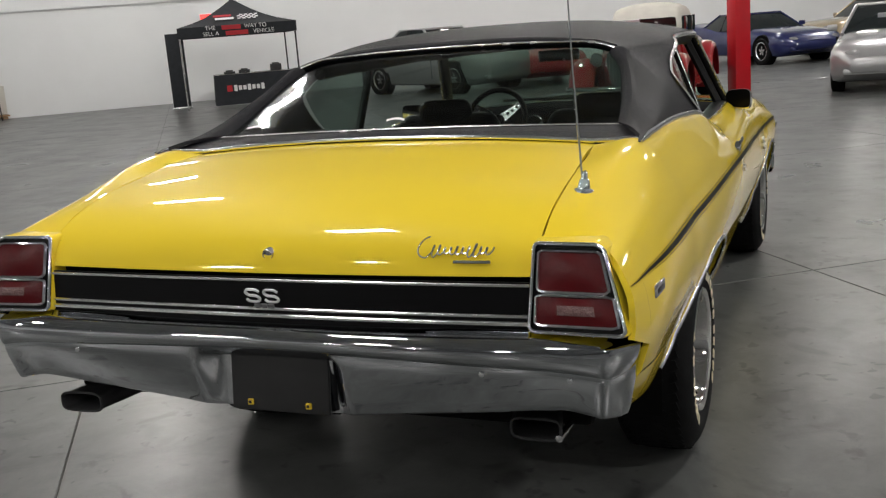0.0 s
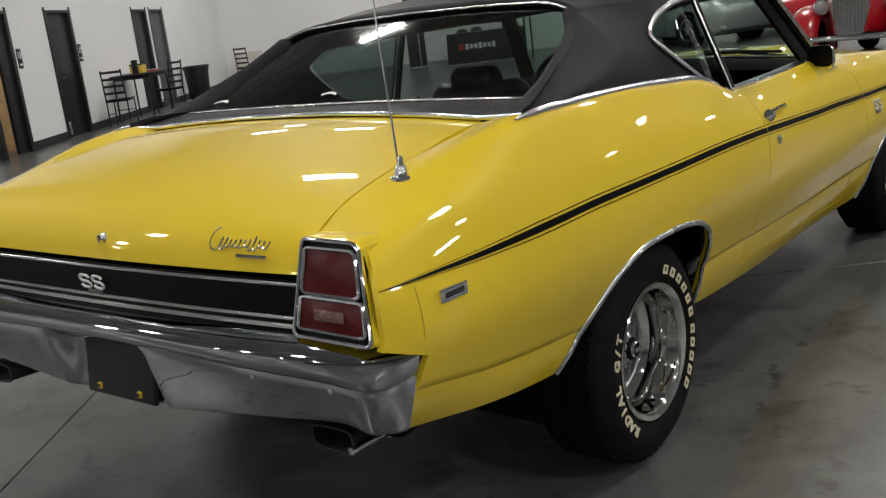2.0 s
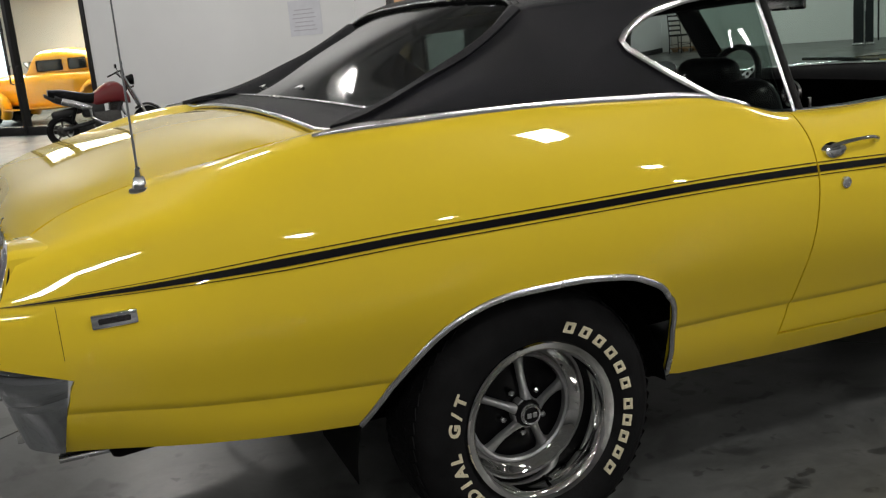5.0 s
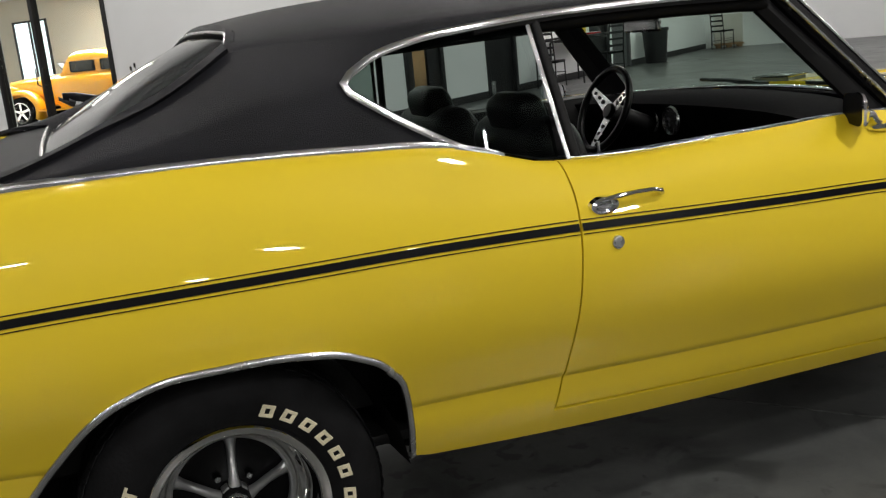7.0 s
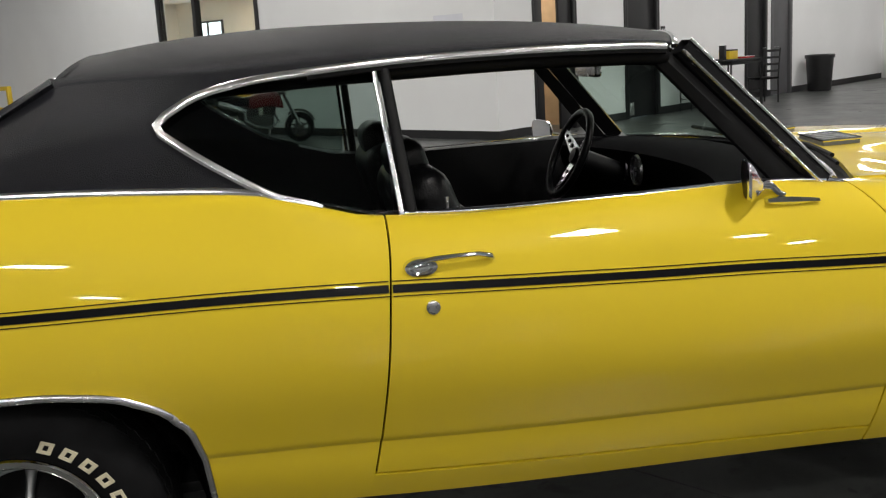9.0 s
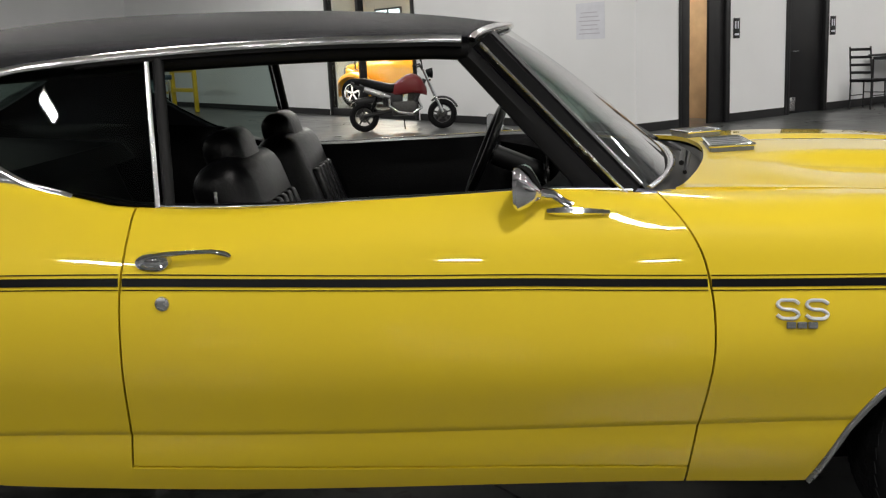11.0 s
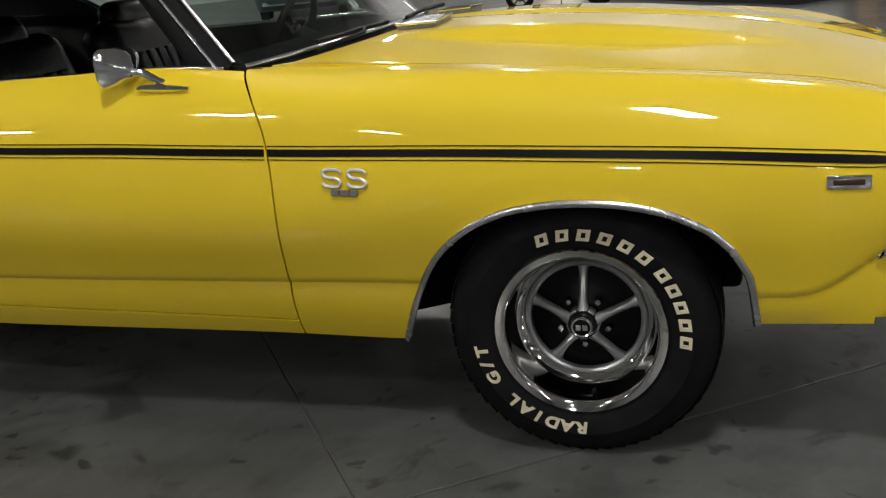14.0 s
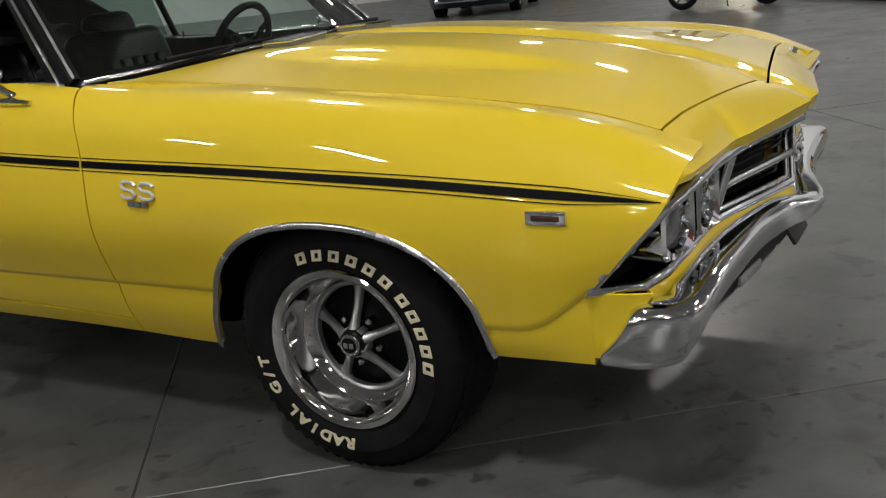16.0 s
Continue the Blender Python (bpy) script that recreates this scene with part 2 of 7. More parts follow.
def thicken(bm, t):
    """Give an open sheet a back face and edges, t behind its front."""
    bm.normal_update()
    faces = bm.faces[:]
    twin = {v: bm.verts.new(v.co - v.normal * t) for v in bm.verts[:]}
    rim = [(e.link_loops[0].vert, e.link_loops[0].link_loop_next.vert) for e in bm.edges if len(e.link_loops) == 1]
    for f in faces:
        g = bm.faces.new([twin[v] for v in reversed(f.verts)])
        g.material_index = 1
    for p, q in rim:
        bm.faces.new((q, p, twin[p], twin[q]))


def part(name, bm, material, parent=None, label="", smooth=35, solid=0.0, back=None):
    if solid:
        thicken(bm, solid)
    me = bpy.data.meshes.new(name)
    bm.to_mesh(me)
    bm.free()
    ob = new(name, me)
    finish(ob, material, smooth)
    if solid:
        me.materials.append(back or material)
    if parent is not None:
        ob.parent = parent
    if label:
        ob["label"] = label
    return ob


def thing(name, label, category, group="", m=None):
    ob = new(name)
    ob.empty_display_size = 0.1
    if m is not None:
        ob.matrix_world = m
    return tagged(ob, label, category, group)


def struct(ob, label=""):
    return tagged(ob, label, kind="structure")


def curve_of(keys):
    """A smooth function through keys (t, a, b, ...)."""
    ks = sorted(keys)
    T = [k[0] for k in ks]
    V = np.array([k[1:] for k in ks], float)
    D = np.zeros_like(V)
    for i in range(len(T)):
        a, b = max(0, i - 1), min(len(T) - 1, i + 1)
        D[i] = (V[b] - V[a]) / (T[b] - T[a])
        if 0 < i < len(T) - 1:
            s0 = (V[i] - V[i - 1]) / (T[i] - T[i - 1])
            s1 = (V[i + 1] - V[i]) / (T[i + 1] - T[i])
            h0, h1 = T[i] - T[i - 1], T[i + 1] - T[i]
            D[i] = (s0 * h1 + s1 * h0) / (h0 + h1)

    def f(t):
        if t <= T[0]:
            return V[0] + D[0] * (t - T[0])
        if t >= T[-1]:
            return V[-1] + D[-1] * (t - T[-1])
        i = int(np.searchsorted(T, t)) - 1
        h = T[i + 1] - T[i]
        x = (t - T[i]) / h
        return ((2 * x**3 - 3 * x**2 + 1) * V[i] + (x**3 - 2 * x**2 + x) * h * D[i]
                + (-2 * x**3 + 3 * x**2) * V[i + 1] + (x**3 - x**2) * h * D[i + 1])
    return f


def through_points(pts, n):
    """n + 1 points evenly along a smooth curve through pts."""
    P = [np.array(p, float) for p in pts]
    d = [0.0]
    for a, b in zip(P, P[1:]):
        d.append(d[-1] + max(1e-6, float(np.linalg.norm(b - a))))
    f = curve_of([(t, *p) for t, p in zip(d, P)])
    return [Vector(f(d[-1] * i / n)) for i in range(n + 1)]


def sheet(bm, rows, flip=False, close=False):
    """Faces over a grid of points."""
    V = [[bm.verts.new(p) for p in r] for r in rows]
    for a, b in zip(V, V[1:]):
        n = len(a)
        for j in range(n if close else n - 1):
            k = (j + 1) % n
            q = (a[j], a[k], b[k], b[j])
            bm.faces.new(q[::-1] if flip else q)
    return V


def box(bm, size, m=None, bevel=0.0, seg=2):
    r = bmesh.ops.create_cube(bm, size=1.0)
    mm = (m or Matrix()) @ Matrix.Diagonal((*size, 1))
    vs = r["verts"]
    bmesh.ops.transform(bm, matrix=mm, verts=vs)
    if bevel:
        es = list({e for v in vs for e in v.link_edges})
        bmesh.ops.bevel(bm, geom=es, offset=bevel, segments=seg, affect="EDGES", profile=0.5)
    return bm


def boxp(name, size, m, material, parent=None, label="", bevel=0.006):
    bm = bmesh.new()
    box(bm, size, m, bevel)
    return part(name, bm, material, parent, label)


def T(x, y, z):
    return Matrix.Translation((x, y, z))


def tube(bm, pts, r, n=8, cap=True, close=False, flat=1.0, up=None):
    """A round (or flattened) bar along points."""
    P = [Vector(p) for p in pts]
    rows = []
    prev = Vector(up) if up is not None else None
    for i, p in enumerate(P):
        if close:
            t = (P[(i + 1) % len(P)] - P[i - 1]).normalized()
        else:
            t = (P[min(i + 1, len(P) - 1)] - P[max(i - 1, 0)]).normalized()
        if prev is None:
            prev = Vector((0, 0, 1)) if abs(t.z) < 0.9 else Vector((1, 0, 0))
        a = (prev - t * prev.dot(t))
        a = a.normalized() if a.length > 1e-5 else t.orthogonal().normalized()
        b = t.cross(a)
        if up is None:
            prev = a
        rr = r[i] if isinstance(r, (list, tuple)) else r
        rows.append([p + a * (rr * math.cos(k * math.tau / n)) + b * (rr * flat * math.sin(k * math.tau / n)) for k in range(n)])
    if close:
        rows.append(rows[0])
    V = sheet(bm, rows, close=True)
    if cap and not close:
        bm.faces.new(V[0])
        bm.faces.new(V[-1][::-1])
    if close:
        bmesh.ops.remove_doubles(bm, verts=V[0] + V[-1], dist=1e-6)
    bmesh.ops.recalc_face_normals(bm, faces=[f for f in bm.faces])
    return bm


def bar(name, pts, r, material, parent=None, label="", n=8, close=False, flat=1.0, up=None):
    bm = bmesh.new()
    tube(bm, pts, r, n, close=close, flat=flat, up=up)
    return part(name, bm, material, parent, label, smooth=50)


def lathe(bm, profile, n=48, axis="X", m=None, a0=0.0, a1=math.tau):
    """Turn (along, radius) points about an axis."""
    full = abs(a1 - a0 - math.tau) < 1e-6
    rows = []
    for i in range(n if full else n + 1):
        a = a0 + (a1 - a0) * i / n
        c, s = math.cos(a), math.sin(a)
        if axis == "X":
            row = [Vector((h, r * c, r * s)) for h, r in profile]
        elif axis == "Y":
            row = [Vector((r * c, h, r * s)) for h, r in profile]
        else:
            row = [Vector((r * c, r * s, h)) for h, r in profile]
        rows.append([(m @ p) if m is not None else p for p in row])
    if full:
        rows.append(rows[0])
    V = sheet(bm, rows)
    if full:
        bmesh.ops.remove_doubles(bm, verts=bm.verts[:], dist=1e-6)
    bmesh.ops.recalc_face_normals(bm, faces=bm.faces[:])
    return bm


def prism(bm, pts, d):
    """A flat outline (3D points) pushed along the vector d."""
    a = [bm.verts.new(p) for p in pts]
    b = [bm.verts.new(Vector(p) + Vector(d)) for p in pts]
    bm.faces.new(a)
    bm.faces.new(b[::-1])
    for i in range(len(a)):
        j = (i + 1) % len(a)
        bm.faces.new((a[j], a[i], b[i], b[j]))
    bmesh.ops.recalc_face_normals(bm, faces=bm.faces[:])
    return bm


def letters(name, body, size, m, material, parent=None, depth=0.002, shear=0.0, label="", xscale=1.0, bold=0.0):
    cu = bpy.data.curves.new(name, "FONT")
    cu.body, cu.size, cu.extrude, cu.shear = body, size, depth, shear
    cu.offset = bold
    cu.align_x, cu.align_y = "CENTER", "CENTER"
    cu.resolution_u = 3
    tmp = new("tmp_text", cu)
    dg = bpy.context.evaluated_depsgraph_get()
    me = bpy.data.meshes.new_from_object(tmp.evaluated_get(dg))
    bpy.data.objects.remove(tmp)
    me.transform(m @ Matrix.Diagonal((xscale, 1, 1, 1)))
    me.name = name
    ob = new(name, me)
    me.materials.clear()
    me.materials.append(material)
    if parent is not None:
        ob.parent = parent
    if label:
        ob["label"] = label
    return ob


# ---------------------------------------------------------------- the hall
U0, U1, V0, V1 = -30.0, 24.0, -20.0, 23.6
BLOCK_U, BLOCK_V = -7.45, 8.6


def hbox(name, u0, u1, v0, v1, z0, z1, material, parent=None, label="", bevel=0.0):
    """An upright block given by its sides in hall axes."""
    bm = bmesh.new()
    box(bm, (u1 - u0, v1 - v0, z1 - z0), HALL @ T((u0 + u1) / 2, (v0 + v1) / 2, (z0 + z1) / 2), bevel)
    return part(name, bm, material, parent, label, smooth=30 if bevel else 0)


def joined(name, blocks, material, label=""):
    bm = bmesh.new()
    for u0, u1, v0, v1, z0, z1 in blocks:
        box(bm, (u1 - u0, v1 - v0, z1 - z0), HALL @ T((u0 + u1) / 2, (v0 + v1) / 2, (z0 + z1) / 2))
    return struct(part(name, bm, material, None, "", smooth=0), label)


floor = struct(hbox("floor", U0 - 0.5, U1 + 0.5, V0 - 0.5, V1 + 0.5, -0.12, -0.006, M_JOINT), "grey polished concrete floor of a wide hall with saw-cut joints")

W = 0.2
# East and south walls are unseen; their grey keeps reflections in the car dark.
joined("wall_east", [(U1, U1 + W, V0, V1, 0, CEILING)], M_GREYWALL, "unseen plain hall wall, kept grey to dim reflections")
joined("wall_south", [(U0, U1, V0 - W, V0, 0, CEILING)], M_GREYWALL, "unseen plain hall wall, kept grey to dim reflections")
joined("wall_west", [(U0 - W, U0, V0, BLOCK_V, 0, CEILING)], M_WHITE, "plain white painted hall wall")
joined("wall_north", [(BLOCK_U, U1, V1, V1 + W, 0, CEILING)], M_WHITE, "tall white painted far wall")
joined("wall_ledge", [(BLOCK_U, U1, V1 - 0.06, V1, 2.70, 2.80)], M_WHITE, "thin white ledge along the far wall")

# office block: long wall with the glass entrance, side wall with the doors
GLASS0, GLASS1, GLASS_TOP = -16.5, -13.05, 3.0
joined("wall_entrance", [(U0, GLASS0, BLOCK_V, BLOCK_V + W, 0, CEILING), (GLASS1, BLOCK_U, BLOCK_V, BLOCK_V + W, 0, CEILING),
                         (GLASS0, GLASS1, BLOCK_V, BLOCK_V + W, GLASS_TOP, CEILING)], M_WHITE, "white painted wall with a glass entrance")
DOORS = [(9.52, 10.53), (11.98, 12.98), (16.28, 17.15), (17.43, 18.32)]
DOOR_TOP = 2.12
blocks, v = [], BLOCK_V + W
for d0, d1 in DOORS:
    blocks.append((BLOCK_U - W, BLOCK_U, v, d0, 0, CEILING))
    blocks.append((BLOCK_U - W, BLOCK_U, d0, d1, DOOR_TOP, CEILING))
    v = d1
blocks.append((BLOCK_U - W, BLOCK_U, v, V1, 0, CEILING))
joined("wall_doors", blocks, M_WHITE, "white painted wall with a row of dark doors")

# skirting, butted at the openings and set proud of the walls
BB = 0.012
skirt = [(U0, GLASS0 - 0.06, BLOCK_V - BB, BLOCK_V - 0.001, 0, 0.13), (GLASS1 + 0.06, BLOCK_U + BB, BLOCK_V - BB, BLOCK_V - 0.001, 0, 0.13)]
v = BLOCK_V
for d0, d1 in DOORS:
    skirt.append((BLOCK_U + 0.001, BLOCK_U + BB, v, d0 - 0.06, 0, 0.13))
    v = d1 + 0.06
skirt.append((BLOCK_U + 0.001, BLOCK_U + BB, v, V1, 0, 0.13))
bm = bmesh.new()
for u0, u1, v0, v1, z0, z1 in skirt:
    box(bm, (u1 - u0, v1 - v0, z1 - z0), HALL @ T((u0 + u1) / 2, (v0 + v1) / 2, (z0 + z1) / 2))
struct(part("baseboard", bm, M_BASE, None, "", smooth=0), "black skirting along the white walls")

# ceiling: dark deck with beams, in one mesh
bm = bmesh.new()
box(bm, (U1 - U0 + 1, V1 - V0 + 1, 0.15), HALL @ T((U0 + U1) / 2, (V0 + V1) / 2, CEILING + 0.08))
for i in range(11):
    u = U0 + 2.5 + i * 5.0
    box(bm, (0.14, V1 - V0, 0.38), HALL @ T(u, (V0 + V1) / 2, CEILING - 0.19))
for i in range(28):
    v = V0 + 0.8 + i * 1.55
    box(bm, (U1 - U0, 0.05, 0.16), HALL @ T((U0 + U1) / 2, v, CEILING - 0.08))
struct(part("ceiling", bm, M_CEIL, None, "", smooth=0), "light grey steel roof deck with beams and purlins")


def strip_light():
    root = thing("ceiling_light", "white rectangular light hanging under the roof", "lamp", "strip lights under the roof")
    bm = bmesh.new()
    box(bm, (0.90, 0.44, 0.07), T(0, 0, 0.06), 0.01)
    part("housing", bm, M_WHITE, root)
    bm = bmesh.new()
    box(bm, (0.86, 0.38, 0.02), T(0, 0, 0.012), 0.004)
    part("diffuser", bm, M_LED, root, "glowing white diffuser")
    for x in (-0.36, 0.36):
        bar("suspension_rod", [(x, 0, 0.09), (x, 0, 0.425)], 0.006, M_STEELDARK, root, n=6)
    return root


LIGHT_Z = CEILING - 0.42
SPOTS = [(u, v) for u in (-24, -17, -10, -3, 4, 11, 18) for v in (-13.4, -6.9, -0.4, 6.1, 12.6, 19.1) if not (u < -6 and v > 8) and not (u < -20 and v > 3)]
# From here on: unseen fixtures added at 0.18 power to brighten the white walls.
FILL_FROM = len(SPOTS)
SPOTS += [(-5.4, 15.0), (-5.4, 20.0), (1, 21.8), (7.5, 21.8), (14.5, 21.8)]
first = strip_light()
first.matrix_world = HALL @ T(SPOTS[0][0], SPOTS[0][1], LIGHT_Z)
for k, (u, v) in enumerate(SPOTS):
    if k:
        copy_thing(first, HALL @ T(u, v, LIGHT_Z))
    # Lamps at u > 3, v < 3 are boosted to brighten the car's flank.
    la = bpy.data.lights.new("strip_lamp", "AREA")
    la.shape, la.size, la.size_y, la.energy, la.color = "RECTANGLE", 0.86, 0.38, LAMP_POWER * ((1.55 if u > 3 and v < 3 else 1.0) if k < FILL_FROM else 0.18), (1.0, 0.97, 0.92)
    lo = new("strip_lamp", la)
    lo.matrix_world = HALL @ T(u, v, LIGHT_Z - 0.012)

# lobby behind the glass entrance
joined("wall_lobby", [(-27.0, -10.0, 15.6, 15.8, 0, 3.3), (-27.2, -27.0, BLOCK_V + W, 15.8, 0, 3.3), (-10.0, -9.8, BLOCK_V + W, 15.8, 0, 3.3)], M_CREAM, "cream painted lobby walls")
joined("ceiling_lobby", [(-27.2, -9.8, BLOCK_V + W, 15.8, 3.3, 3.4)], M_WHITE, "white lobby ceiling")
ll = bpy.data.lights.new("lobby_lamp", "AREA")
ll.shape, ll.size, ll.size_y, ll.energy, ll.color = "RECTANGLE", 6.0, 2.5, 900.0, (1.0, 0.95, 0.85)
lo = new("lobby_lamp", ll)
lo.matrix_world = HALL @ T(-18.5, 12.2, 3.26)

# restroom behind the first door: tan tiled partition close behind the opening
joined("wall_restroom", [(-9.7, -9.6, 8.8, 13.5, 0, 2.7), (-9.6, -7.76, 10.95, 11.05, 0, 2.7)], M_TAN, "tan tiled restroom wall")
rl = bpy.data.lights.new("restroom_lamp", "AREA")
rl.shape, rl.size, rl.size_y, rl.energy, rl.color = "RECTANGLE", 1.0, 0.3, 45.0, (1.0, 0.93, 0.8)
lo = new("restroom_lamp", rl)
lo.matrix_world = HALL @ T(-8.6, 9.9, 2.66)
joined("ceiling_restroom", [(-9.7, -7.66, 8.8, 13.5, 2.7, 2.8)], M_WHITE, "white restroom ceiling")

# floor slabs between the saw cuts, the nearest ones as pieces of the floor
JU, JV, SL = 1.5, 0.07, 3.78


def slab_mesh(w, d):
    bm = bmesh.new()
    box(bm, (w - 0.007, d - 0.007, 0.10), T(0, 0, -0.05), 0.002, 1)
    me = bpy.data.meshes.new("slab")
    bm.to_mesh(me)
    bm.free()
    me.materials.append(M_FLOOR)
    return me


SLAB = slab_mesh(SL, SL)
for i in range(-9, 7):
    for j in range(-6, 7):
        u, v = JU + (i + 0.5) * SL, JV + (j + 0.5) * SL
        if not (U0 - 2 < u < U1 + 2 and V0 - 2 < v < V1 + 2):
            continue
        ob = new("slab", SLAB)
        ob.parent = floor
        ob.matrix_world = HALL @ T(u, v, 0)


# ---------------------------------------------------------------- the yellow coupe
# Long lines of the body's right half as (y, x, z); y runs forward, the origin lies on the floor between the axles.
BOT = curve_of([(-2.60, 0.80, 0.575), (-2.48, 0.81, 0.56), (-1.92, 0.832, 0.450), (-1.80, 0.828, 0.428), (-1.02, 0.816, 0.349), (0.66, 0.772, 0.271), (0.96, 0.777, 0.265), (1.82, 0.828, 0.343), (2.10, 0.845, 0.357)])
CREASE = curve_of([(-2.60, 0.862, 0.665), (-2.46, 0.868, 0.65), (-2.2, 0.866, 0.60), (-1.95, 0.874, 0.556), (-0.60, 0.872, 0.482), (0.69, 0.851, 0.442), (1.0, 0.850, 0.44), (1.82, 0.862, 0.415), (1.94, 0.866, 0.43), (2.06, 0.872, 0.515), (2.14, 0.872, 0.57), (2.26, 0.860, 0.66)])
MID = curve_of([(-2.60, 0.878, 0.77), (-2.41, 0.897, 0.77), (-2.15, 0.911, 0.752), (-1.90, 0.935, 0.74), (-1.35, 0.950, 0.735), (-0.58, 0.945, 0.70), (0.70, 0.915, 0.63), (1.40, 0.905, 0.70), (1.96, 0.898, 0.62), (2.08, 0.890, 0.60), (2.16, 0.884, 0.625), (2.26, 0.870, 0.685)])
STRIPE = curve_of([(-2.60, 0.866, 0.886), (-2.562, 0.870, 0.884), (-2.35, 0.879, 0.8775), (-2.20, 0.893, 0.8755), (-2.05, 0.911, 0.874), (-1.90, 0.927, 0.8735), (-1.70, 0.935, 0.8745), (-1.25, 0.942, 0.873), (-0.95, 0.943, 0.872), (-0.58, 0.938, 0.861), (-0.165, 0.925, 0.838), (0.05, 0.918, 0.825), (0.31, 0.909, 0.811), (0.52, 0.902, 0.797), (0.71, 0.897, 0.787), (1.20, 0.890, 0.770), (1.45, 0.889, 0.760), (1.70, 0.887, 0.749), (2.03, 0.881, 0.729), (2.22, 0.868, 0.717), (2.28, 0.860, 0.712)])
SHOULDER = curve_of([(-2.60, 0.815, 0.930), (-2.50, 0.825, 0.954), (-2.35, 0.829, 0.981), (-2.20, 0.842, 0.997), (-2.05, 0.859, 1.007), (-1.90, 0.874, 1.014), (-1.65, 0.882, 1.020), (-1.40, 0.886, 1.019), (-0.90, 0.888, 0.990), (-0.58, 0.890, 0.950), (0.0, 0.880, 0.927), (0.60, 0.864, 0.900), (1.20, 0.852, 0.870), (1.80, 0.840, 0.820), (2.10, 0.832, 0.784), (2.28, 0.815, 0.748)])
BELT = curve_of([(-2.60, 0.725, 0.925), (-2.50, 0.735, 0.966), (-2.40, 0.735, 1.004), (-2.26, 0.735, 1.040), (-1.90, 0.802, 1.106), (-1.64, 0.802, 1.108), (-1.37, 0.799, 1.104), (-1.07, 0.803, 1.090), (-0.81, 0.820, 1.066), (-0.71, 0.822, 1.040), (-0.62, 0.812, 1.012), (-0.52, 0.800, 1.000), (0.03, 0.792, 0.988), (0.53, 0.776, 0.978), (0.60, 0.774, 0.970), (0.75, 0.775, 0.950), (1.20, 0.777, 0.929), (1.50, 0.777, 0.908), (1.80, 0.776, 0.880), (2.03, 0.772, 0.846), (2.12, 0.768, 0.823), (2.19, 0.760, 0.795), (2.28, 0.745, 0.760)])
GAP = curve_of([(-2.60, 0.668, 0.93), (-2.53, 0.667, 0.955), (-2.42, 0.665, 1.012), (-2.30, 0.664, 1.045), (-2.10, 0.666, 1.075), (-1.95, 0.669, 1.088), (-1.84, 0.670, 1.100), (-1.76, 0.715, 1.088), (-1.64, 0.755, 1.070), (-1.07, 0.772, 1.050), (-0.81, 0.790, 1.028), (-0.71, 0.790, 1.006), (-0.52, 0.782, 0.994), (0.53, 0.758, 0.972), (0.62, 0.742, 0.972), (0.75, 0.704, 0.962), (1.20, 0.668, 0.938), (1.50, 0.662, 0.912), (1.80, 0.660, 0.884), (2.03, 0.657, 0.850), (2.17, 0.655, 0.812), (2.28, 0.645, 0.776)])
RAILS = (BOT, CREASE, MID, STRIPE, SHOULDER, BELT, GAP)
_sections = {}
TUCK = 0.0075


def section(y):
    k = round(y, 5)
    if k not in _sections:
        P = np.array([r(y) for r in RAILS])
        d = np.concatenate(([0.0], np.cumsum(np.linalg.norm(np.diff(P[1:], axis=0), axis=1))))
        D = np.zeros((6, 2))
        for i in range(6):
            if i == 0:
                D[i] = (P[2] - P[1]) / (d[1] - d[0])
            elif i == 5:
                D[i] = (P[6] - P[5]) / (d[5] - d[4])
            else:
                h0, h1 = d[i] - d[i - 1], d[i + 1] - d[i]
                D[i] = (((P[i + 1] - P[i]) / h0) * h1 + ((P[i + 2] - P[i + 1]) / h1) * h0) / (h0 + h1)
        _sections[k] = (P, d, D)
    return _sections[k]


def surf(y, v):
    """A point of the right body side: v runs 0 to 6 from the sill over crease, middle, stripe, shoulder and belt to the lid gap."""
    P, d, D = section(y)
    if v <= 1:
        x, z = P[0] + (P[1] - P[0]) * v
        x += (P[1][0] - P[0][0]) * 0.55 * v * (1 - v) - TUCK * v
    else:
        i = min(int(v) - 1, 4)
        t = v - 1 - i
        h = d[i + 1] - d[i]
        a, b = P[i + 1], P[i + 2]
        x, z = ((2 * t**3 - 3 * t**2 + 1) * a + (t**3 - 2 * t**2 + t) * h * D[i] + (-2 * t**3 + 3 * t**2) * b + (t**3 - t**2) * h * D[i + 1])
        if v < 2:
            x -= TUCK * max(0.0, 1 - (z - P[1][1]) / 0.020)**2
    return Vector((x, y, z))


def v_at(y, z, lo=0.0, hi=5.0):
    for _ in range(26):
        m = (lo + hi) / 2
        if surf(y, m).z < z:
            lo = m
        else:
            hi = m
    return (lo + hi) / 2


def normal_at(y, v):
    a = surf(y + 0.004, v) - surf(y - 0.004, v)
    b = surf(y, min(6, v + 0.02)) - surf(y, max(0, v - 0.02))
    return b.cross(a).normalized() * -1 if b.cross(a).x < 0 else b.cross(a).normalized()


DOOR_R = curve_of([(0.36, -0.632), (0.42, -0.622), (0.50, -0.608), (0.58, -0.598), (0.72, -0.583), (0.85, -0.572), (0.95, -0.562), (1.02, -0.560)])
DOOR_F = curve_of([(0.25, 0.676), (0.36, 0.682), (0.45, 0.692), (0.53, 0.702), (0.66, 0.713), (0.79, 0.704), (0.85, 0.690), (0.91, 0.660), (0.98, 0.606), (1.02, 0.57)])
DOOR_B = curve_of([(-0.61, 0.396), (0.66, 0.325)])
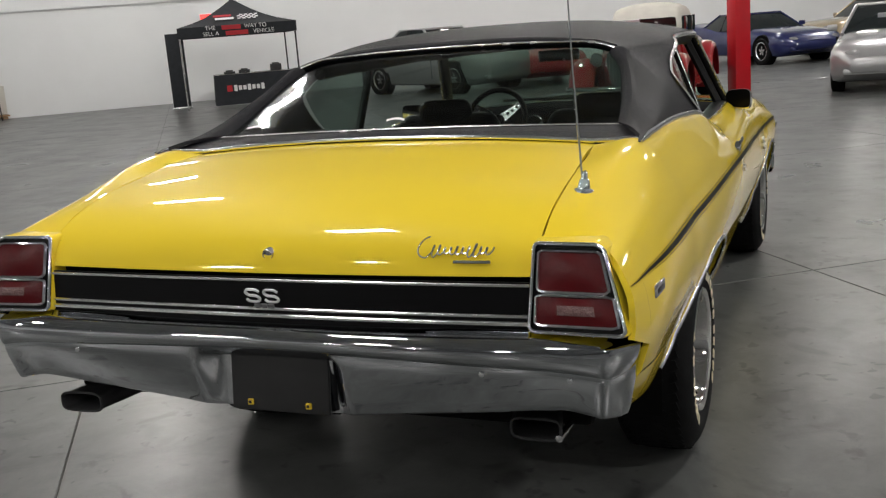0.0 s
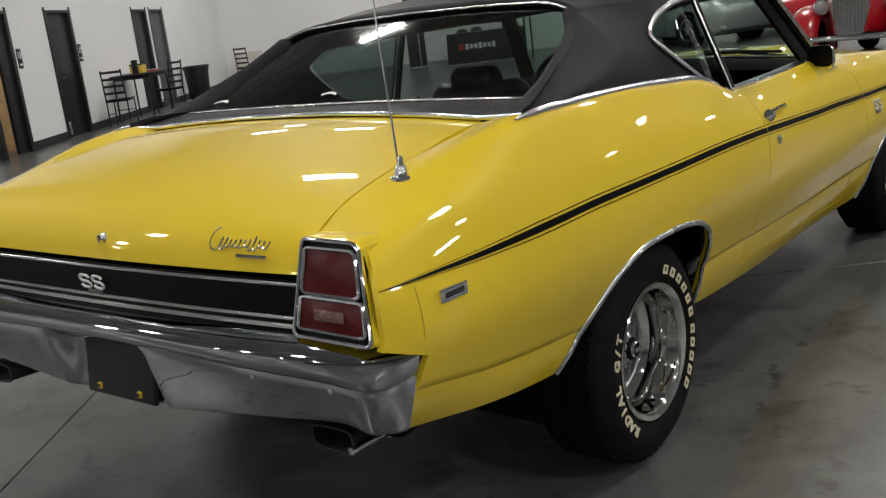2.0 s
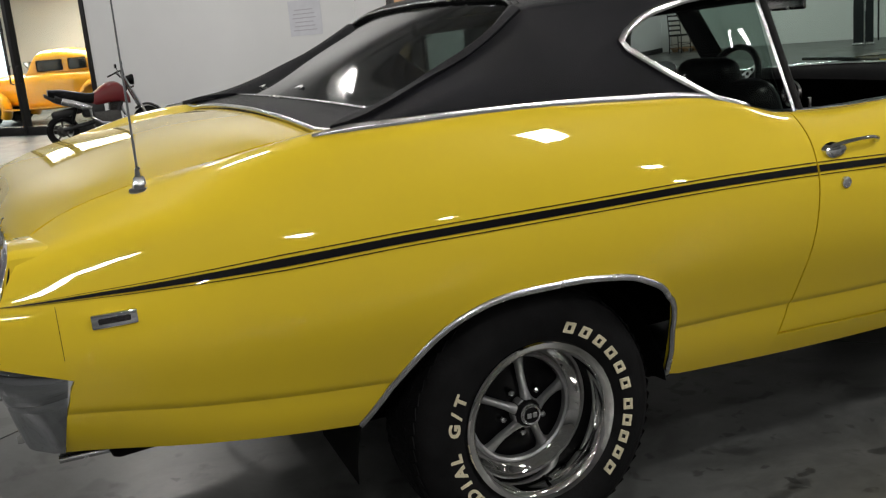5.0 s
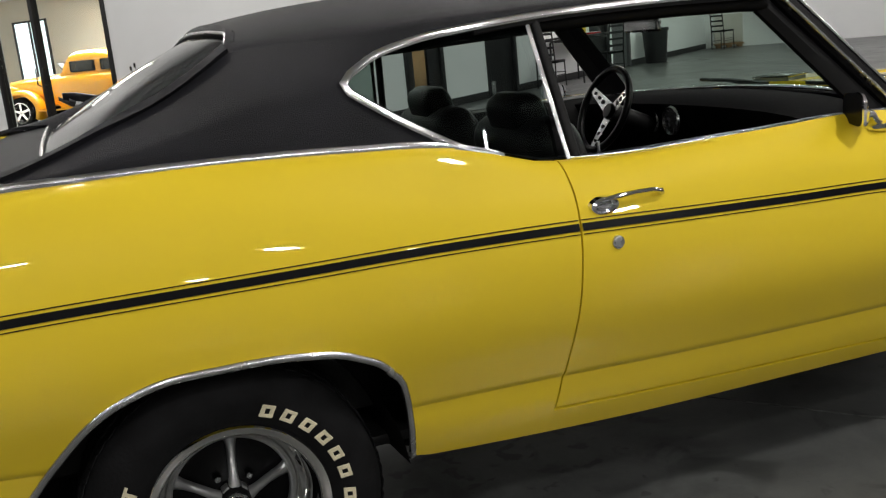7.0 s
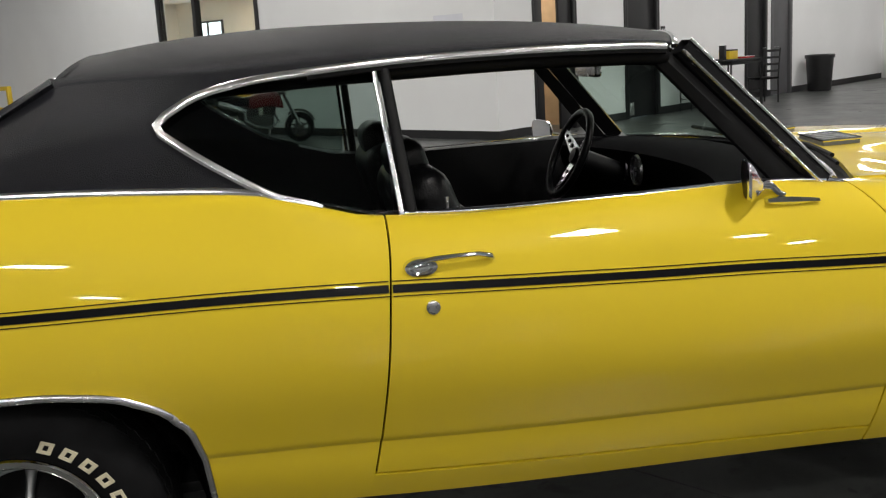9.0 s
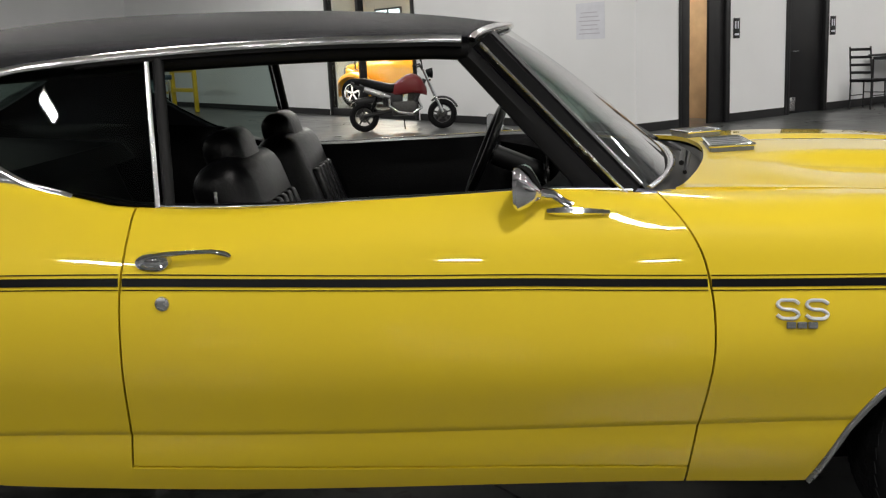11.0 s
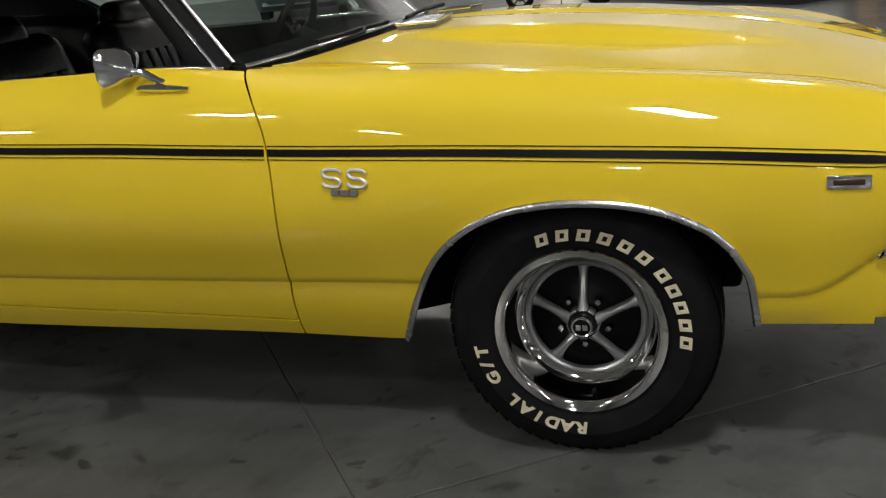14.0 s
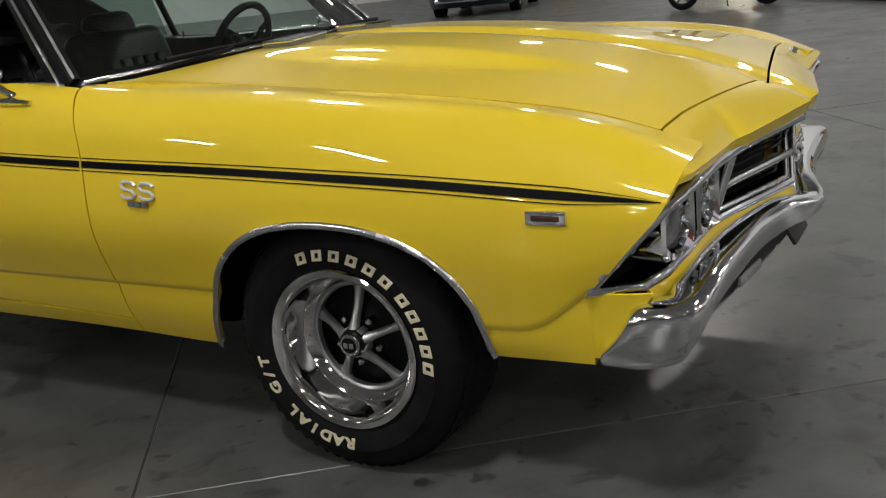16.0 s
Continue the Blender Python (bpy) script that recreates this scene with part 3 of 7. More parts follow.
REAR_END = curve_of([(0.50, -2.512), (0.57, -2.505), (0.70, -2.468), (0.730, -2.464), (0.740, -2.488), (0.754, -2.555), (0.80, -2.573), (0.88, -2.566), (0.97, -2.508), (1.02, -2.47)])
FRONT_END = curve_of([(0.30, 2.055), (0.42, 2.065), (0.50, 2.068), (0.56, 2.105), (0.62, 2.155), (0.70, 2.222), (0.76, 2.246), (0.82, 2.25)])
ARCH_R = curve_of([(-1.866, 0.440), (-1.82, 0.495), (-1.765, 0.560), (-1.69, 0.636), (-1.58, 0.690), (-1.41, 0.704), (-1.26, 0.697), (-1.13, 0.664), (-1.055, 0.608), (-1.020, 0.54), (-1.006, 0.45), (-1.0, 0.345)])
ARCH_F = curve_of([(0.965, 0.262), (0.985, 0.31), (1.01, 0.37), (1.07, 0.485), (1.16, 0.580), (1.24, 0.624), (1.35, 0.650), (1.47, 0.654), (1.57, 0.643), (1.67, 0.612), (1.74, 0.567), (1.785, 0.505), (1.812, 0.42), (1.82, 0.338)])
HW = 0.0025


def v_bottom(y):
    if -1.866 < y < -1.0:
        return v_at(y, float(ARCH_R(y)[0]))
    if 0.965 < y < 1.82:
        return v_at(y, float(ARCH_F(y)[0]))
    return 0.0


LINES = [0, 0.08, 0.3, 0.55, 0.8, 0.93, 0.98, 1.0, 1.015, 1.03, 1.05, 1.075, 1.105, 1.15, 1.25, 1.42] + [1.6 + 0.2 * i for i in range(23)]


def side_rows(y0f, y1f, v0f, v1f, ys, nv, s=1, l0=0.3, l1=0.3):
    """Columns at ys; those within l0 and l1 of the ends lean over to follow the panel's edges y0f(z) and y1f(z)."""
    rows = []
    for yb in ys:
        w0, w1 = max(0.0, 1 - (yb - ys[0]) / l0), max(0.0, 1 - (ys[-1] - yb) / l1)
        row = []
        low = v1f(yb) <= 1.0
        top = v1f(yb)
        lines = range(nv + 1) if low else [v for v in LINES if v < top + 1e-6]
        v0 = v0f(yb)
        for line in lines:
            y = yb
            for _ in range(4):
                v1 = v1f(y)
                v = v0 + (v1 - v0) * line / nv if low else max(v0, line)
                z = surf(y, v).z
                y = yb + w0 * (y0f(z) - ys[0]) + w1 * (y1f(z) - ys[-1])
                if w0 or w1:
                    v0 = v0f(y)
            p = surf(y, v)
            row.append(Vector((p.x * s, p.y, p.z)))
        rows.append(row)
    return rows


def skin(name, rows, s, material, parent, label="", solid=0.014, flip=False):
    bm = bmesh.new()
    sheet(bm, rows, flip=(s > 0) ^ flip)
    bmesh.ops.remove_doubles(bm, verts=bm.verts[:], dist=0.00004)
    return part(name, bm, material, parent, label, smooth=40, solid=solid, back=M_TRIM)


def f1(c):
    return lambda z: float(c(z)[0])


car = thing("coupe", "yellow two-door coupe with black vinyl roof and black side stripe", "car")


def arch_columns(keys_lo, keys_hi, n):
    return [keys_lo + (keys_hi - keys_lo) * (0.5 - 0.5 * math.cos(math.pi * i / n)) for i in range(n + 1)]


QUARTER_Y = [-2.52 + 0.65 * i / 11 for i in range(12)] + arch_columns(-1.8655, -1.0005, 36) + [-1.0 + 0.38 * i / 8 for i in range(1, 9)]
FENDER_Y = [0.68 + 0.28 * i / 6 for i in range(7)] + arch_columns(0.966, 1.8195, 36) + [1.83 + 0.26 * i / 10 for i in range(11)]


def stripe_rows(y0, y1, dz0, dz1, s, taper=True):
    rows, n = [], max(4, int((y1 - y0) / 0.06))
    for i in range(n + 1):
        y = y0 + (y1 - y0) * i / n
        k = 1.0
        if taper:
            k = min(1, max(0.03, (y + 2.565) / 0.55)) ** 0.8 * min(1, max(0.03, (2.222 - y) / 0.20)) ** 0.7
        zc = float(STRIPE(y)[1])
        row = []
        for dz in (dz0, dz1):
            v = v_at(y, zc + dz * k, 1.0, 5.0)
            p = surf(y, v) + normal_at(y, v) * 0.0022
            row.append(Vector((p.x * s, p.y, p.z)))
        rows.append(row)
    return rows


for s in (1, -1):
    quarter = skin("quarter_panel", side_rows(f1(REAR_END), lambda z: float(DOOR_R(z)[0]) - HW, v_bottom, lambda y: 6.0,
                   QUARTER_Y, 30, s, 0.5, 0.3), s, M_YELLOW, car)
    door = skin("door", side_rows(lambda z: float(DOOR_R(z)[0]) + HW, lambda z: float(DOOR_F(z)[0]) - HW,
                lambda y: v_at(y, float(DOOR_B(y)[0])), lambda y: 5.0, [-0.6 + 1.29 * i / 28 for i in range(29)], 26, s), s, M_YELLOW, car)
    skin("rocker_panel", side_rows(lambda z: float(DOOR_R(z)[0]) - HW, lambda z: float(DOOR_F(z)[0]) - HW,
         lambda y: 0.0, lambda y: v_at(y, float(DOOR_B(y)[0]) - 0.0085), [-0.62 + 1.30 * i / 14 for i in range(15)], 3, s), s, M_YELLOW, car)
    fender = skin("front_fender", side_rows(lambda z: float(DOOR_F(z)[0]) + HW, f1(FRONT_END), v_bottom, lambda y: 6.0,
                  FENDER_Y, 30, s, 0.2, 0.24), s, M_YELLOW, car)
    rg, fg = float(DOOR_R(0.86)[0]), float(DOOR_F(0.80)[0])
    for host, ya, yb in ((quarter, -2.562, rg - 0.004), (door, rg + 0.004, fg - 0.004), (fender, fg + 0.004, 2.222)):
        skin("stripe", stripe_rows(ya, yb, -0.0086, 0.0086, s), s, M_BLACK, host, "black painted side stripe", solid=0.0)
        skin("pinstripe", stripe_rows(ya, yb, 0.0146, 0.0170, s), s, M_BLACK, host, solid=0.0)
        skin("pinstripe", stripe_rows(ya, yb, -0.0170, -0.0146, s), s, M_BLACK, host, solid=0.0)
    # wheel opening mouldings
    for lo, hi in ((-1.866, -1.0), (0.965, 1.82)):
        pts = []
        for y in arch_columns(lo + 0.0004, hi - 0.0004, 44):
            p = surf(y, v_bottom(y))
            pts.append(Vector(((p.x + 0.004) * s, p.y, p.z - 0.001)))
        bar("wheel_arch_moulding", pts, 0.0065, M_ALLOY, car, "bright wheel opening trim", n=8, flat=1.35, up=(s, 0, 0))

# wheel houses and underbody, all dark; rear houses hang low to cover bright floor
for yc, w0, w1 in ((-1.45, 0.50, 0.86), (1.40, 0.50, 0.83)):
    for s in (1, -1):
        bm = bmesh.new()
        lathe(bm, [(s * w0, 0.05), (s * w0, 0.42), (s * (w1 - 0.02), 0.44)], 28, "X", T(0, yc, 0.30), 0.10 if yc < 0 else 0.16, math.pi - (0.0 if yc < 0 else 0.10))
        part("wheel_house", bm, M_DARK, car)
for name, size, place in (("floor_pan", (1.30, 1.55, 0.06), (0, -0.17, 0.30)), ("rear_floor", (0.98, 1.10, 0.06), (0, -1.45, 0.46)), ("engine_cradle", (0.98, 0.90, 0.16), (0, 1.34, 0.38)),
                          ("trunk_floor", (1.48, 0.50, 0.06), (0, -2.16, 0.52)), ("firewall", (1.46, 0.06, 0.62), (0, 0.66, 0.63)), ("rear_bulkhead", (1.46, 0.05, 0.60), (0, -1.24, 0.72))):
    boxp(name, size, T(*place), M_DARK, car, bevel=0.02)
# Rails and other low parts are added to deepen the shade underneath.
for s in (1, -1):
    bar("frame_rail", [(0.46 * s, -2.15, 0.52), (0.46 * s, -1.75, 0.48), (0.47 * s, -1.12, 0.36), (0.57 * s, -0.85, 0.30), (0.60 * s, -0.3, 0.285), (0.60 * s, 0.45, 0.28), (0.54 * s, 0.80, 0.285), (0.44 * s, 1.05, 0.31), (0.43 * s, 2.05, 0.43)], 0.062, M_DARK, car, "", n=6)
    bar("exhaust_pipe", [(0.20 * s, 0.9, 0.24), (0.24 * s, 0.2, 0.20), (0.28 * s, -0.6, 0.20), (0.40 * s, -1.1, 0.30)], [0.035, 0.05, 0.08, 0.035], M_DARK, car, "", n=8)
    boxp("control_arm", (0.30, 0.34, 0.10), T(0.58 * s, 1.40, 0.24), M_DARK, car, "", 0.03)
    boxp("inner_skirt", (0.03, 0.70, 0.22), T(0.50 * s, 1.38, 0.31), M_DARK, car, "", 0.01)
boxp("gearbox", (0.34, 1.0, 0.16), T(0, 0.45, 0.24), M_DARK, car, "", 0.04)
bar("rear_axle", [(-0.70, -1.4225, 0.335), (0.70, -1.4225, 0.335)], 0.045, M_DARK, car)
bar("front_crossmember", [(-0.66, 1.4225, 0.30), (0.66, 1.4225, 0.30)], 0.05, M_DARK, car)
# Hidden tank box, made large and low to block light under the tail.
bm = bmesh.new()
box(bm, (1.12, 0.50, 0.17), T(0.0, -2.00, 0.490), 0.04, 3)
part("fuel_tank", bm, M_DARK, car)
for s in (1, -1):
    seam = []
    for j in range(11):
        v = v_at(-2.468, 0.765 + 0.0105 * j, 0.0, 5.0)
        p, n = surf(-2.468, v), normal_at(-2.468, v)
        seam.append([Vector(((p.x + n.x * 0.0012) * s, -2.468 + dy, p.z)) for dy in (-0.0005, 0.0005)])
    skin("panel_seam", seam, s, M_TRIM, car, solid=0.0, flip=True)


# ---- lids
def lid(name, centre, edge, nx, power, material, label="", n=26, solid=0.012):
    C = through_points(centre, n)
    Ed = through_points(edge, n)
    rows = []
    for c, e in zip(C, Ed):
        row = []
        for i in range(nx + 1):
            q = -1 + 2 * i / nx
            a = abs(q)
            p = Vector((e.x * q, c.y + (e.y - c.y) * a**2, c.z + (e.z - c.z) * a**power))
            row.append(p)
        rows.append(row)
    bm = bmesh.new()
    sheet(bm, rows, flip=rows[0][0].y > rows[-1][0].y)
    return part(name, bm, material, car, label, smooth=40, solid=solid, back=M_TRIM)


decklid = lid("deck_lid", [(0, -1.862, 1.129), (0, -1.98, 1.124), (0, -2.12, 1.106), (0, -2.30, 1.073), (0, -2.44, 1.032), (0, -2.52, 0.992), (0, -2.562, 0.945), (0, -2.578, 0.898)],
              [(0.664, -1.834, 1.101), (0.663, -1.96, 1.094), (0.662, -2.10, 1.075), (0.660, -2.30, 1.046), (0.661, -2.42, 1.012), (0.662, -2.495, 0.972), (0.662, -2.53, 0.933), (0.661, -2.545, 0.897)], 28, 2.2, M_YELLOW)


def ease(t):
    t = min(1.0, max(0.0, t))
    return t * t * (3 - 2 * t)


def gap_y(x):
    """Where the hood ends: a shallow V with squared ends."""
    a = abs(x)
    return 2.248 - 0.080 * a / 0.52 if a < 0.52 else 2.168 - 0.008 * min(1.0, (a - 0.52) / 0.12)


HOOD_MID = curve_of([(0.84, 1.004), (1.0, 1.008), (1.22, 1.003), (1.5, 0.984), (1.76, 0.954), (1.92, 0.926), (2.08, 0.888), (2.18, 0.855), (2.26, 0.818), (2.38, 0.772)])
HOOD_EDGE = curve_of([(0.66, 0.973), (0.95, 0.955), (1.2, 0.938), (1.5, 0.912), (1.8, 0.884), (2.03, 0.850), (2.17, 0.811), (2.28, 0.776)])


def hood_z(x, y):
    """Two long domes with a narrow valley between them, which melt into the crown towards the nose."""
    a = abs(x)
    mid, edge = float(HOOD_MID(y)[0]), float(HOOD_EDGE(y)[0])
    front = ease((y - 1.45) / 0.6)
    back = ease((1.15 - y) / 0.32)
    inner = ease((a - 0.030) / 0.045)
    crown = max(0.0, 1 - (a / 0.66)**2)
    dome = 0.5 * crown + 0.5 * ease((0.405 - a) / 0.085)
    wide = max(0.0, 1 - (a / 0.66)**1.6)
    shape = back * crown + (1 - back) * ((1 - front) * dome + front * wide)
    return edge + (mid - edge) * shape - 0.016 * (1 - inner) * (1 - back)


Q_HOOD = [math.copysign(abs(q)**0.85, q) for q in [-1 + i / 40 for i in range(81)]]
HOOD_SIDE = curve_of([(0.665, 0.722), (0.95, 0.676), (1.40, 0.662), (1.80, 0.654), (2.05, 0.650), (2.172, 0.649)])
rows = []
for j in range(49):
    t = j / 48
    row = []
    for q in Q_HOOD:
        x = q * 0.66
        back = 0.86 - 0.195 * abs(q)**2
        y = back + (gap_y(x) - back) * t
        x = q * float(HOOD_SIDE(y)[0])
        row.append(Vector((x, y, hood_z(x, y))))
    rows.append(row)
bm = bmesh.new()
sheet(bm, rows, flip=False)
hood = part("hood", bm, M_YELLOW, car, smooth=40, solid=0.012, back=M_TRIM)


# header panel across the nose, with a sharp overhanging lip between the headlamps
def lip(x):
    a = abs(x)
    k = ease((a - 0.425) / 0.05)
    notch = 1 - ease((a - 0.012) / 0.05)
    y = (1 - k) * (2.380 - 0.195 * a - 0.022 * notch) + k * (2.272 - 0.010 * (a - 0.45) / 0.33)
    return Vector((x, y, (1 - k) * (0.772 - 0.010 * a / 0.44 - 0.010 * notch) + k * 0.756))


rows = []
for i in range(97):
    q = -1 + 2 * i / 96
    xb, xf = q * 0.652, q * 0.775
    yb = gap_y(xb) + 0.006
    back = Vector((xb, yb, hood_z(xb, yb) + 0.001))
    front = lip(xf)
    row = [back + Vector((0, 0, -0.02)), back]
    for t in (0.15, 0.35, 0.55, 0.75, 0.9, 0.97):
        p = back.lerp(front, t)
        p.z += 0.020 * t * (1 - t) + (hood_z(p.x, p.y) - p.z) * (1 - t)**2 * 0.6
        row.append(p)
    k = ease((abs(xf) - 0.425) / 0.05)
    row += [front, front + Vector((0, -0.003, -0.005)), front + Vector((0, -0.012 + 0.004 * k, -0.030 + 0.014 * k)), front + Vector((0, -0.05, -0.036 + 0.014 * k))]
    rows.append(row)
for sgn in (1, -1):
    edge = []
    for v in (6.0, 5.9, 5.7, 5.5, 5.2, 4.9, 4.6, 4.3, 4.0, 3.8, 3.6, 3.5):
        y = 2.2
        for _ in range(5):
            y = float(FRONT_END(surf(y, v).z)[0])
        p = surf(y, v)
        edge.append(Vector((p.x * sgn, p.y - 0.002, p.z)))
    ref = rows[-1] if sgn > 0 else rows[0]
    extra = [[a.lerp(b, t) for a, b in zip(ref, edge)] for t in (0.33, 0.66, 1.0)]
    rows = rows + extra if sgn > 0 else extra[::-1] + rows
bm = bmesh.new()
sheet(bm, rows, flip=True)
header = part("header_panel", bm, M_YELLOW, car, smooth=38)

# cowl, dashboard base and glass
def patch(name, rows, material, parent=car, label="", flip=False, solid=0.0):
    bm = bmesh.new()
    sheet(bm, rows, flip=flip)
    return part(name, bm, material, parent, label, smooth=45, solid=solid)


WS_B = [Vector((q * 0.742, 0.752 - 0.157 * abs(q)**2.4, 0.996 - 0.023 * abs(q)**2)) for q in [-1 + i / 12 for i in range(25)]]
WS_T = [Vector((q * 0.605, 0.312 - 0.10 * abs(q)**2.2, 1.366 - 0.030 * abs(q)**2)) for q in [-1 + i / 12 for i in range(25)]]
patch("windshield", [[b.lerp(t, k / 8) + Vector((0, 0.008, 0.006)) * math.sin(math.pi * k / 8) for k in range(9)] for b, t in zip(WS_B, WS_T)], M_GLASS_G, label="green tinted curved windshield").visible_shadow = False
bar("windshield_moulding", [b + Vector((0, 0.004, 0.002)) for b in WS_B], 0.008, M_BRIGHT, car, "chrome strip under the windshield")
COWL = []
for b in WS_B:
    hb = 0.86 - 0.195 * (b.x / 0.72)**2
    front = max(b.y + 0.012, hb - 0.004)
    COWL.append([b + Vector((0, 0.0, -0.010)), Vector((b.x, b.y + (front - b.y) * 0.3, b.z - 0.030)), Vector((b.x, front, b.z - 0.034)), Vector((b.x * 1.02, front + 0.012, b.z - 0.016))])
patch("cowl", COWL, M_TRIM, label="black recessed cowl below the windshield", solid=0.004)


# ---- greenhouse
def xg(y, z):
    xb, zb = BELT(y)
    return xb - 0.33 * (z - zb) - 0.10 * max(0, z - zb)**2


RAIL_Z = curve_of([(0.30, 1.322), (0.20, 1.340), (0.0, 1.352), (-0.60, 1.352), (-1.0, 1.340), (-1.27, 1.333), (-1.50, 1.29)])
ROOF_Z = curve_of([(0.40, 1.362), (0.30, 1.378), (0.15, 1.404), (0.0, 1.424), (-0.24, 1.444), (-0.50, 1.453), (-0.90, 1.447), (-1.10, 1.430), (-1.22, 1.412), (-1.35, 1.385)])


RIDGE = curve_of([(-1.93, 0.800, 1.108), (-1.86, 0.793, 1.113), (-1.78, 0.780, 1.123), (-1.68, 0.758, 1.152), (-1.56, 0.730, 1.197), (-1.45, 0.700, 1.237), (-1.36, 0.677, 1.281), (-1.27, 0.651, 1.333)])


def rail_in(y):
    k = min(1.0, max(0.0, (-0.90 - y) / 0.37))
    return 0.071 * k * k * (3 - 2 * k)


# frame of the rear window: its side from the foot up, then over the top to the middle
WIN_SIDE = through_points([(0.716, -1.690, 1.132), (0.709, -1.600, 1.164), (0.684, -1.450, 1.233), (0.650, -1.325, 1.298), (0.606, -1.262, 1.341)], 12)
WIN_TOP = through_points([(0.606, -1.262, 1.341), (0.545, -1.248, 1.360), (0.40, -1.250, 1.371), (0, -1.262, 1.380)], 16)


def window_top(q):
    f = (1 - abs(q)) * 16
    i = min(15, int(f))
    p = WIN_TOP[i].lerp(WIN_TOP[i + 1], f - i)
    return Vector((math.copysign(p.x, q), p.y, p.z))


def roof_point(q, y):
    zr, zc = float(RAIL_Z(y)[0]), float(ROOF_Z(y)[0])
    xr = xg(y, zr) - rail_in(y)
    t = min(1.0, abs(q))
    return Vector((xr * q, y, zr + (zc - zr) * max(0.0, 1 - t**2.6)**0.62))


QS = [math.sin(math.pi / 2 * (-1 + i / 16)) for i in range(33)]
rows = []
for q in QS:
    ya, yb = -1.225 - 0.045 * abs(q)**5, 0.314 - 0.114 * abs(q)**2.2
    w, e = window_top(q), roof_point(q, ya)
    rows.append([w + Vector((0, 0.012, -0.012)), w + Vector((0, -0.004, 0.006)), w.lerp(e, 0.35) + Vector((0, -0.010, 0.008)), w.lerp(e, 0.7) + Vector((0, -0.007, 0.008))] + [roof_point(q, ya + (yb - ya) * j / 30) for j in range(31)])
patch("roof", rows, M_VINYL, label="black grained vinyl roof", flip=True, solid=0.02)
# roll at the front edge of the roof and above the rear window
bar("roof_front_moulding", [roof_point(q, 0.319 - 0.114 * abs(q)**2.2) + Vector((0, 0.004, -0.006)) for q in QS], 0.009, M_BRIGHT, car)
WIN_UP = curve_of([(-1.046, 1.240), (-0.97, 1.285), (-0.87, 1.312), (-0.73, 1.328), (-0.50, 1.333)])
WIN_LOW = curve_of([(-1.046, 1.226), (-0.97, 1.170), (-0.88, 1.112), (-0.79, 1.062), (-0.70, 1.034)])

for s in (1, -1):
    def mirror(p):
        return Vector((p[0] * s, p[1], p[2]))

    def vinyl_x(y, z):
        xb, bot = BELT(y)
        if y < -1.27:
            xt, top = RIDGE(y)
        else:
            top = float(RAIL_Z(y)[0])
            xt = xg(y, top) - rail_in(y)
        h = max(1e-3, top - bot)
        f = min(1.0, max(0.0, (z - bot) / h))
        bend = 0.010 * min(1, h / 0.05) + 0.45 * max(0.0, (xb - 0.33 * h - 0.10 * h * h) - xt)
        return xb + (xt - xb) * f + bend * math.sin(math.pi * f)

    def trim_pt(y, z, out=0.0):
        w = min(1.0, max(0.0, (-0.60 - y) / 0.15))
        return Vector(((w * vinyl_x(y, z) + (1 - w) * xg(y, z) + out) * s, y, z))

    def side_pt(y, z, out=0.0):
        return Vector(((xg(y, z) + out) * s, y, z))

    bm = bmesh.new()
    cols = [-1.885 + (1.885 - 1.046) * i / 26 for i in range(27)]
    def column(y, k):
        if y < -1.27:
            xt, top = RIDGE(y)
        else:
            top = float(RAIL_Z(y)[0])
            xt = xg(y, top) - rail_in(y)
        xb, bot = BELT(y)
        bot = float(bot) + 0.002
        split = bot + (top - bot) * (0.45 + 0.13 * k)
        if k > 0.999:
            split = 1.233
        zs = [bot + (split - bot) * j / 6 for j in range(7)] + [split + (top - split) * j / 5 for j in range(1, 6)]
        return [Vector((vinyl_x(y, z) * s, y, z)) for z in zs]

    sheet(bm, [column(y, (y + 1.885) / 0.839) for y in cols], flip=s > 0)
    R = []
    for i in range(13):
        y = -1.046 + 0.346 * i / 12
        bot, top = float(BELT(y)[1]) + 0.002, float(RAIL_Z(y)[0])
        hi = 1.233 if i == 0 else float(WIN_LOW(y)[0])
        R.append([Vector((vinyl_x(y, z) * s, y, z)) for z in [bot + (max(hi, bot + 0.001) - bot) * j / 6 for j in range(7)]])
    sheet(bm, R, flip=s > 0)
    R = []
    for i in range(17):
        y = -1.046 + 0.52 * i / 16
        top, belt = float(RAIL_Z(y)[0]), float(BELT(y)[1])
        lo = 1.233 if i == 0 else float(WIN_UP(y)[0])
        R.append([Vector((vinyl_x(y, z) * s, y, z)) for z in [lo + (max(top, lo) - lo) * j / 5 for j in range(6)]])
    sheet(bm, R, flip=s > 0)
    # flank between the sail's edge and the rear window
    R = []
    for i in range(13):
        k = i / 12
        y = -1.27 - 0.575 * k
        xr, zr = RIDGE(y)
        e = Vector((xr * s, y, zr))
        g = mirror(WIN_SIDE[12 - i]) + Vector((0, -0.004, 0.004))
        R.append([e, e.lerp(g, 0.35) + Vector((0, -0.006, 0.006)), e.lerp(g, 0.7) + Vector((0, -0.004, 0.004)), g, g + Vector((-0.01 * s, 0.004, -0.016))])
    sheet(bm, R, flip=s > 0)
    bmesh.ops.remove_doubles(bm, verts=bm.verts[:], dist=0.0008)
    part("sail_panel", bm, M_VINYL, car, "black grained vinyl rear roof pillar", smooth=50, solid=0.012)
    # bright trim: along the vinyl's foot, round the quarter window, along the drip rail
    pts = [Vector(((float(BELT(y)[0]) + 0.004) * s, y, float(BELT(y)[1]) + 0.004)) for y in [-1.893 + 1.183 * i / 40 for i in range(41)]]
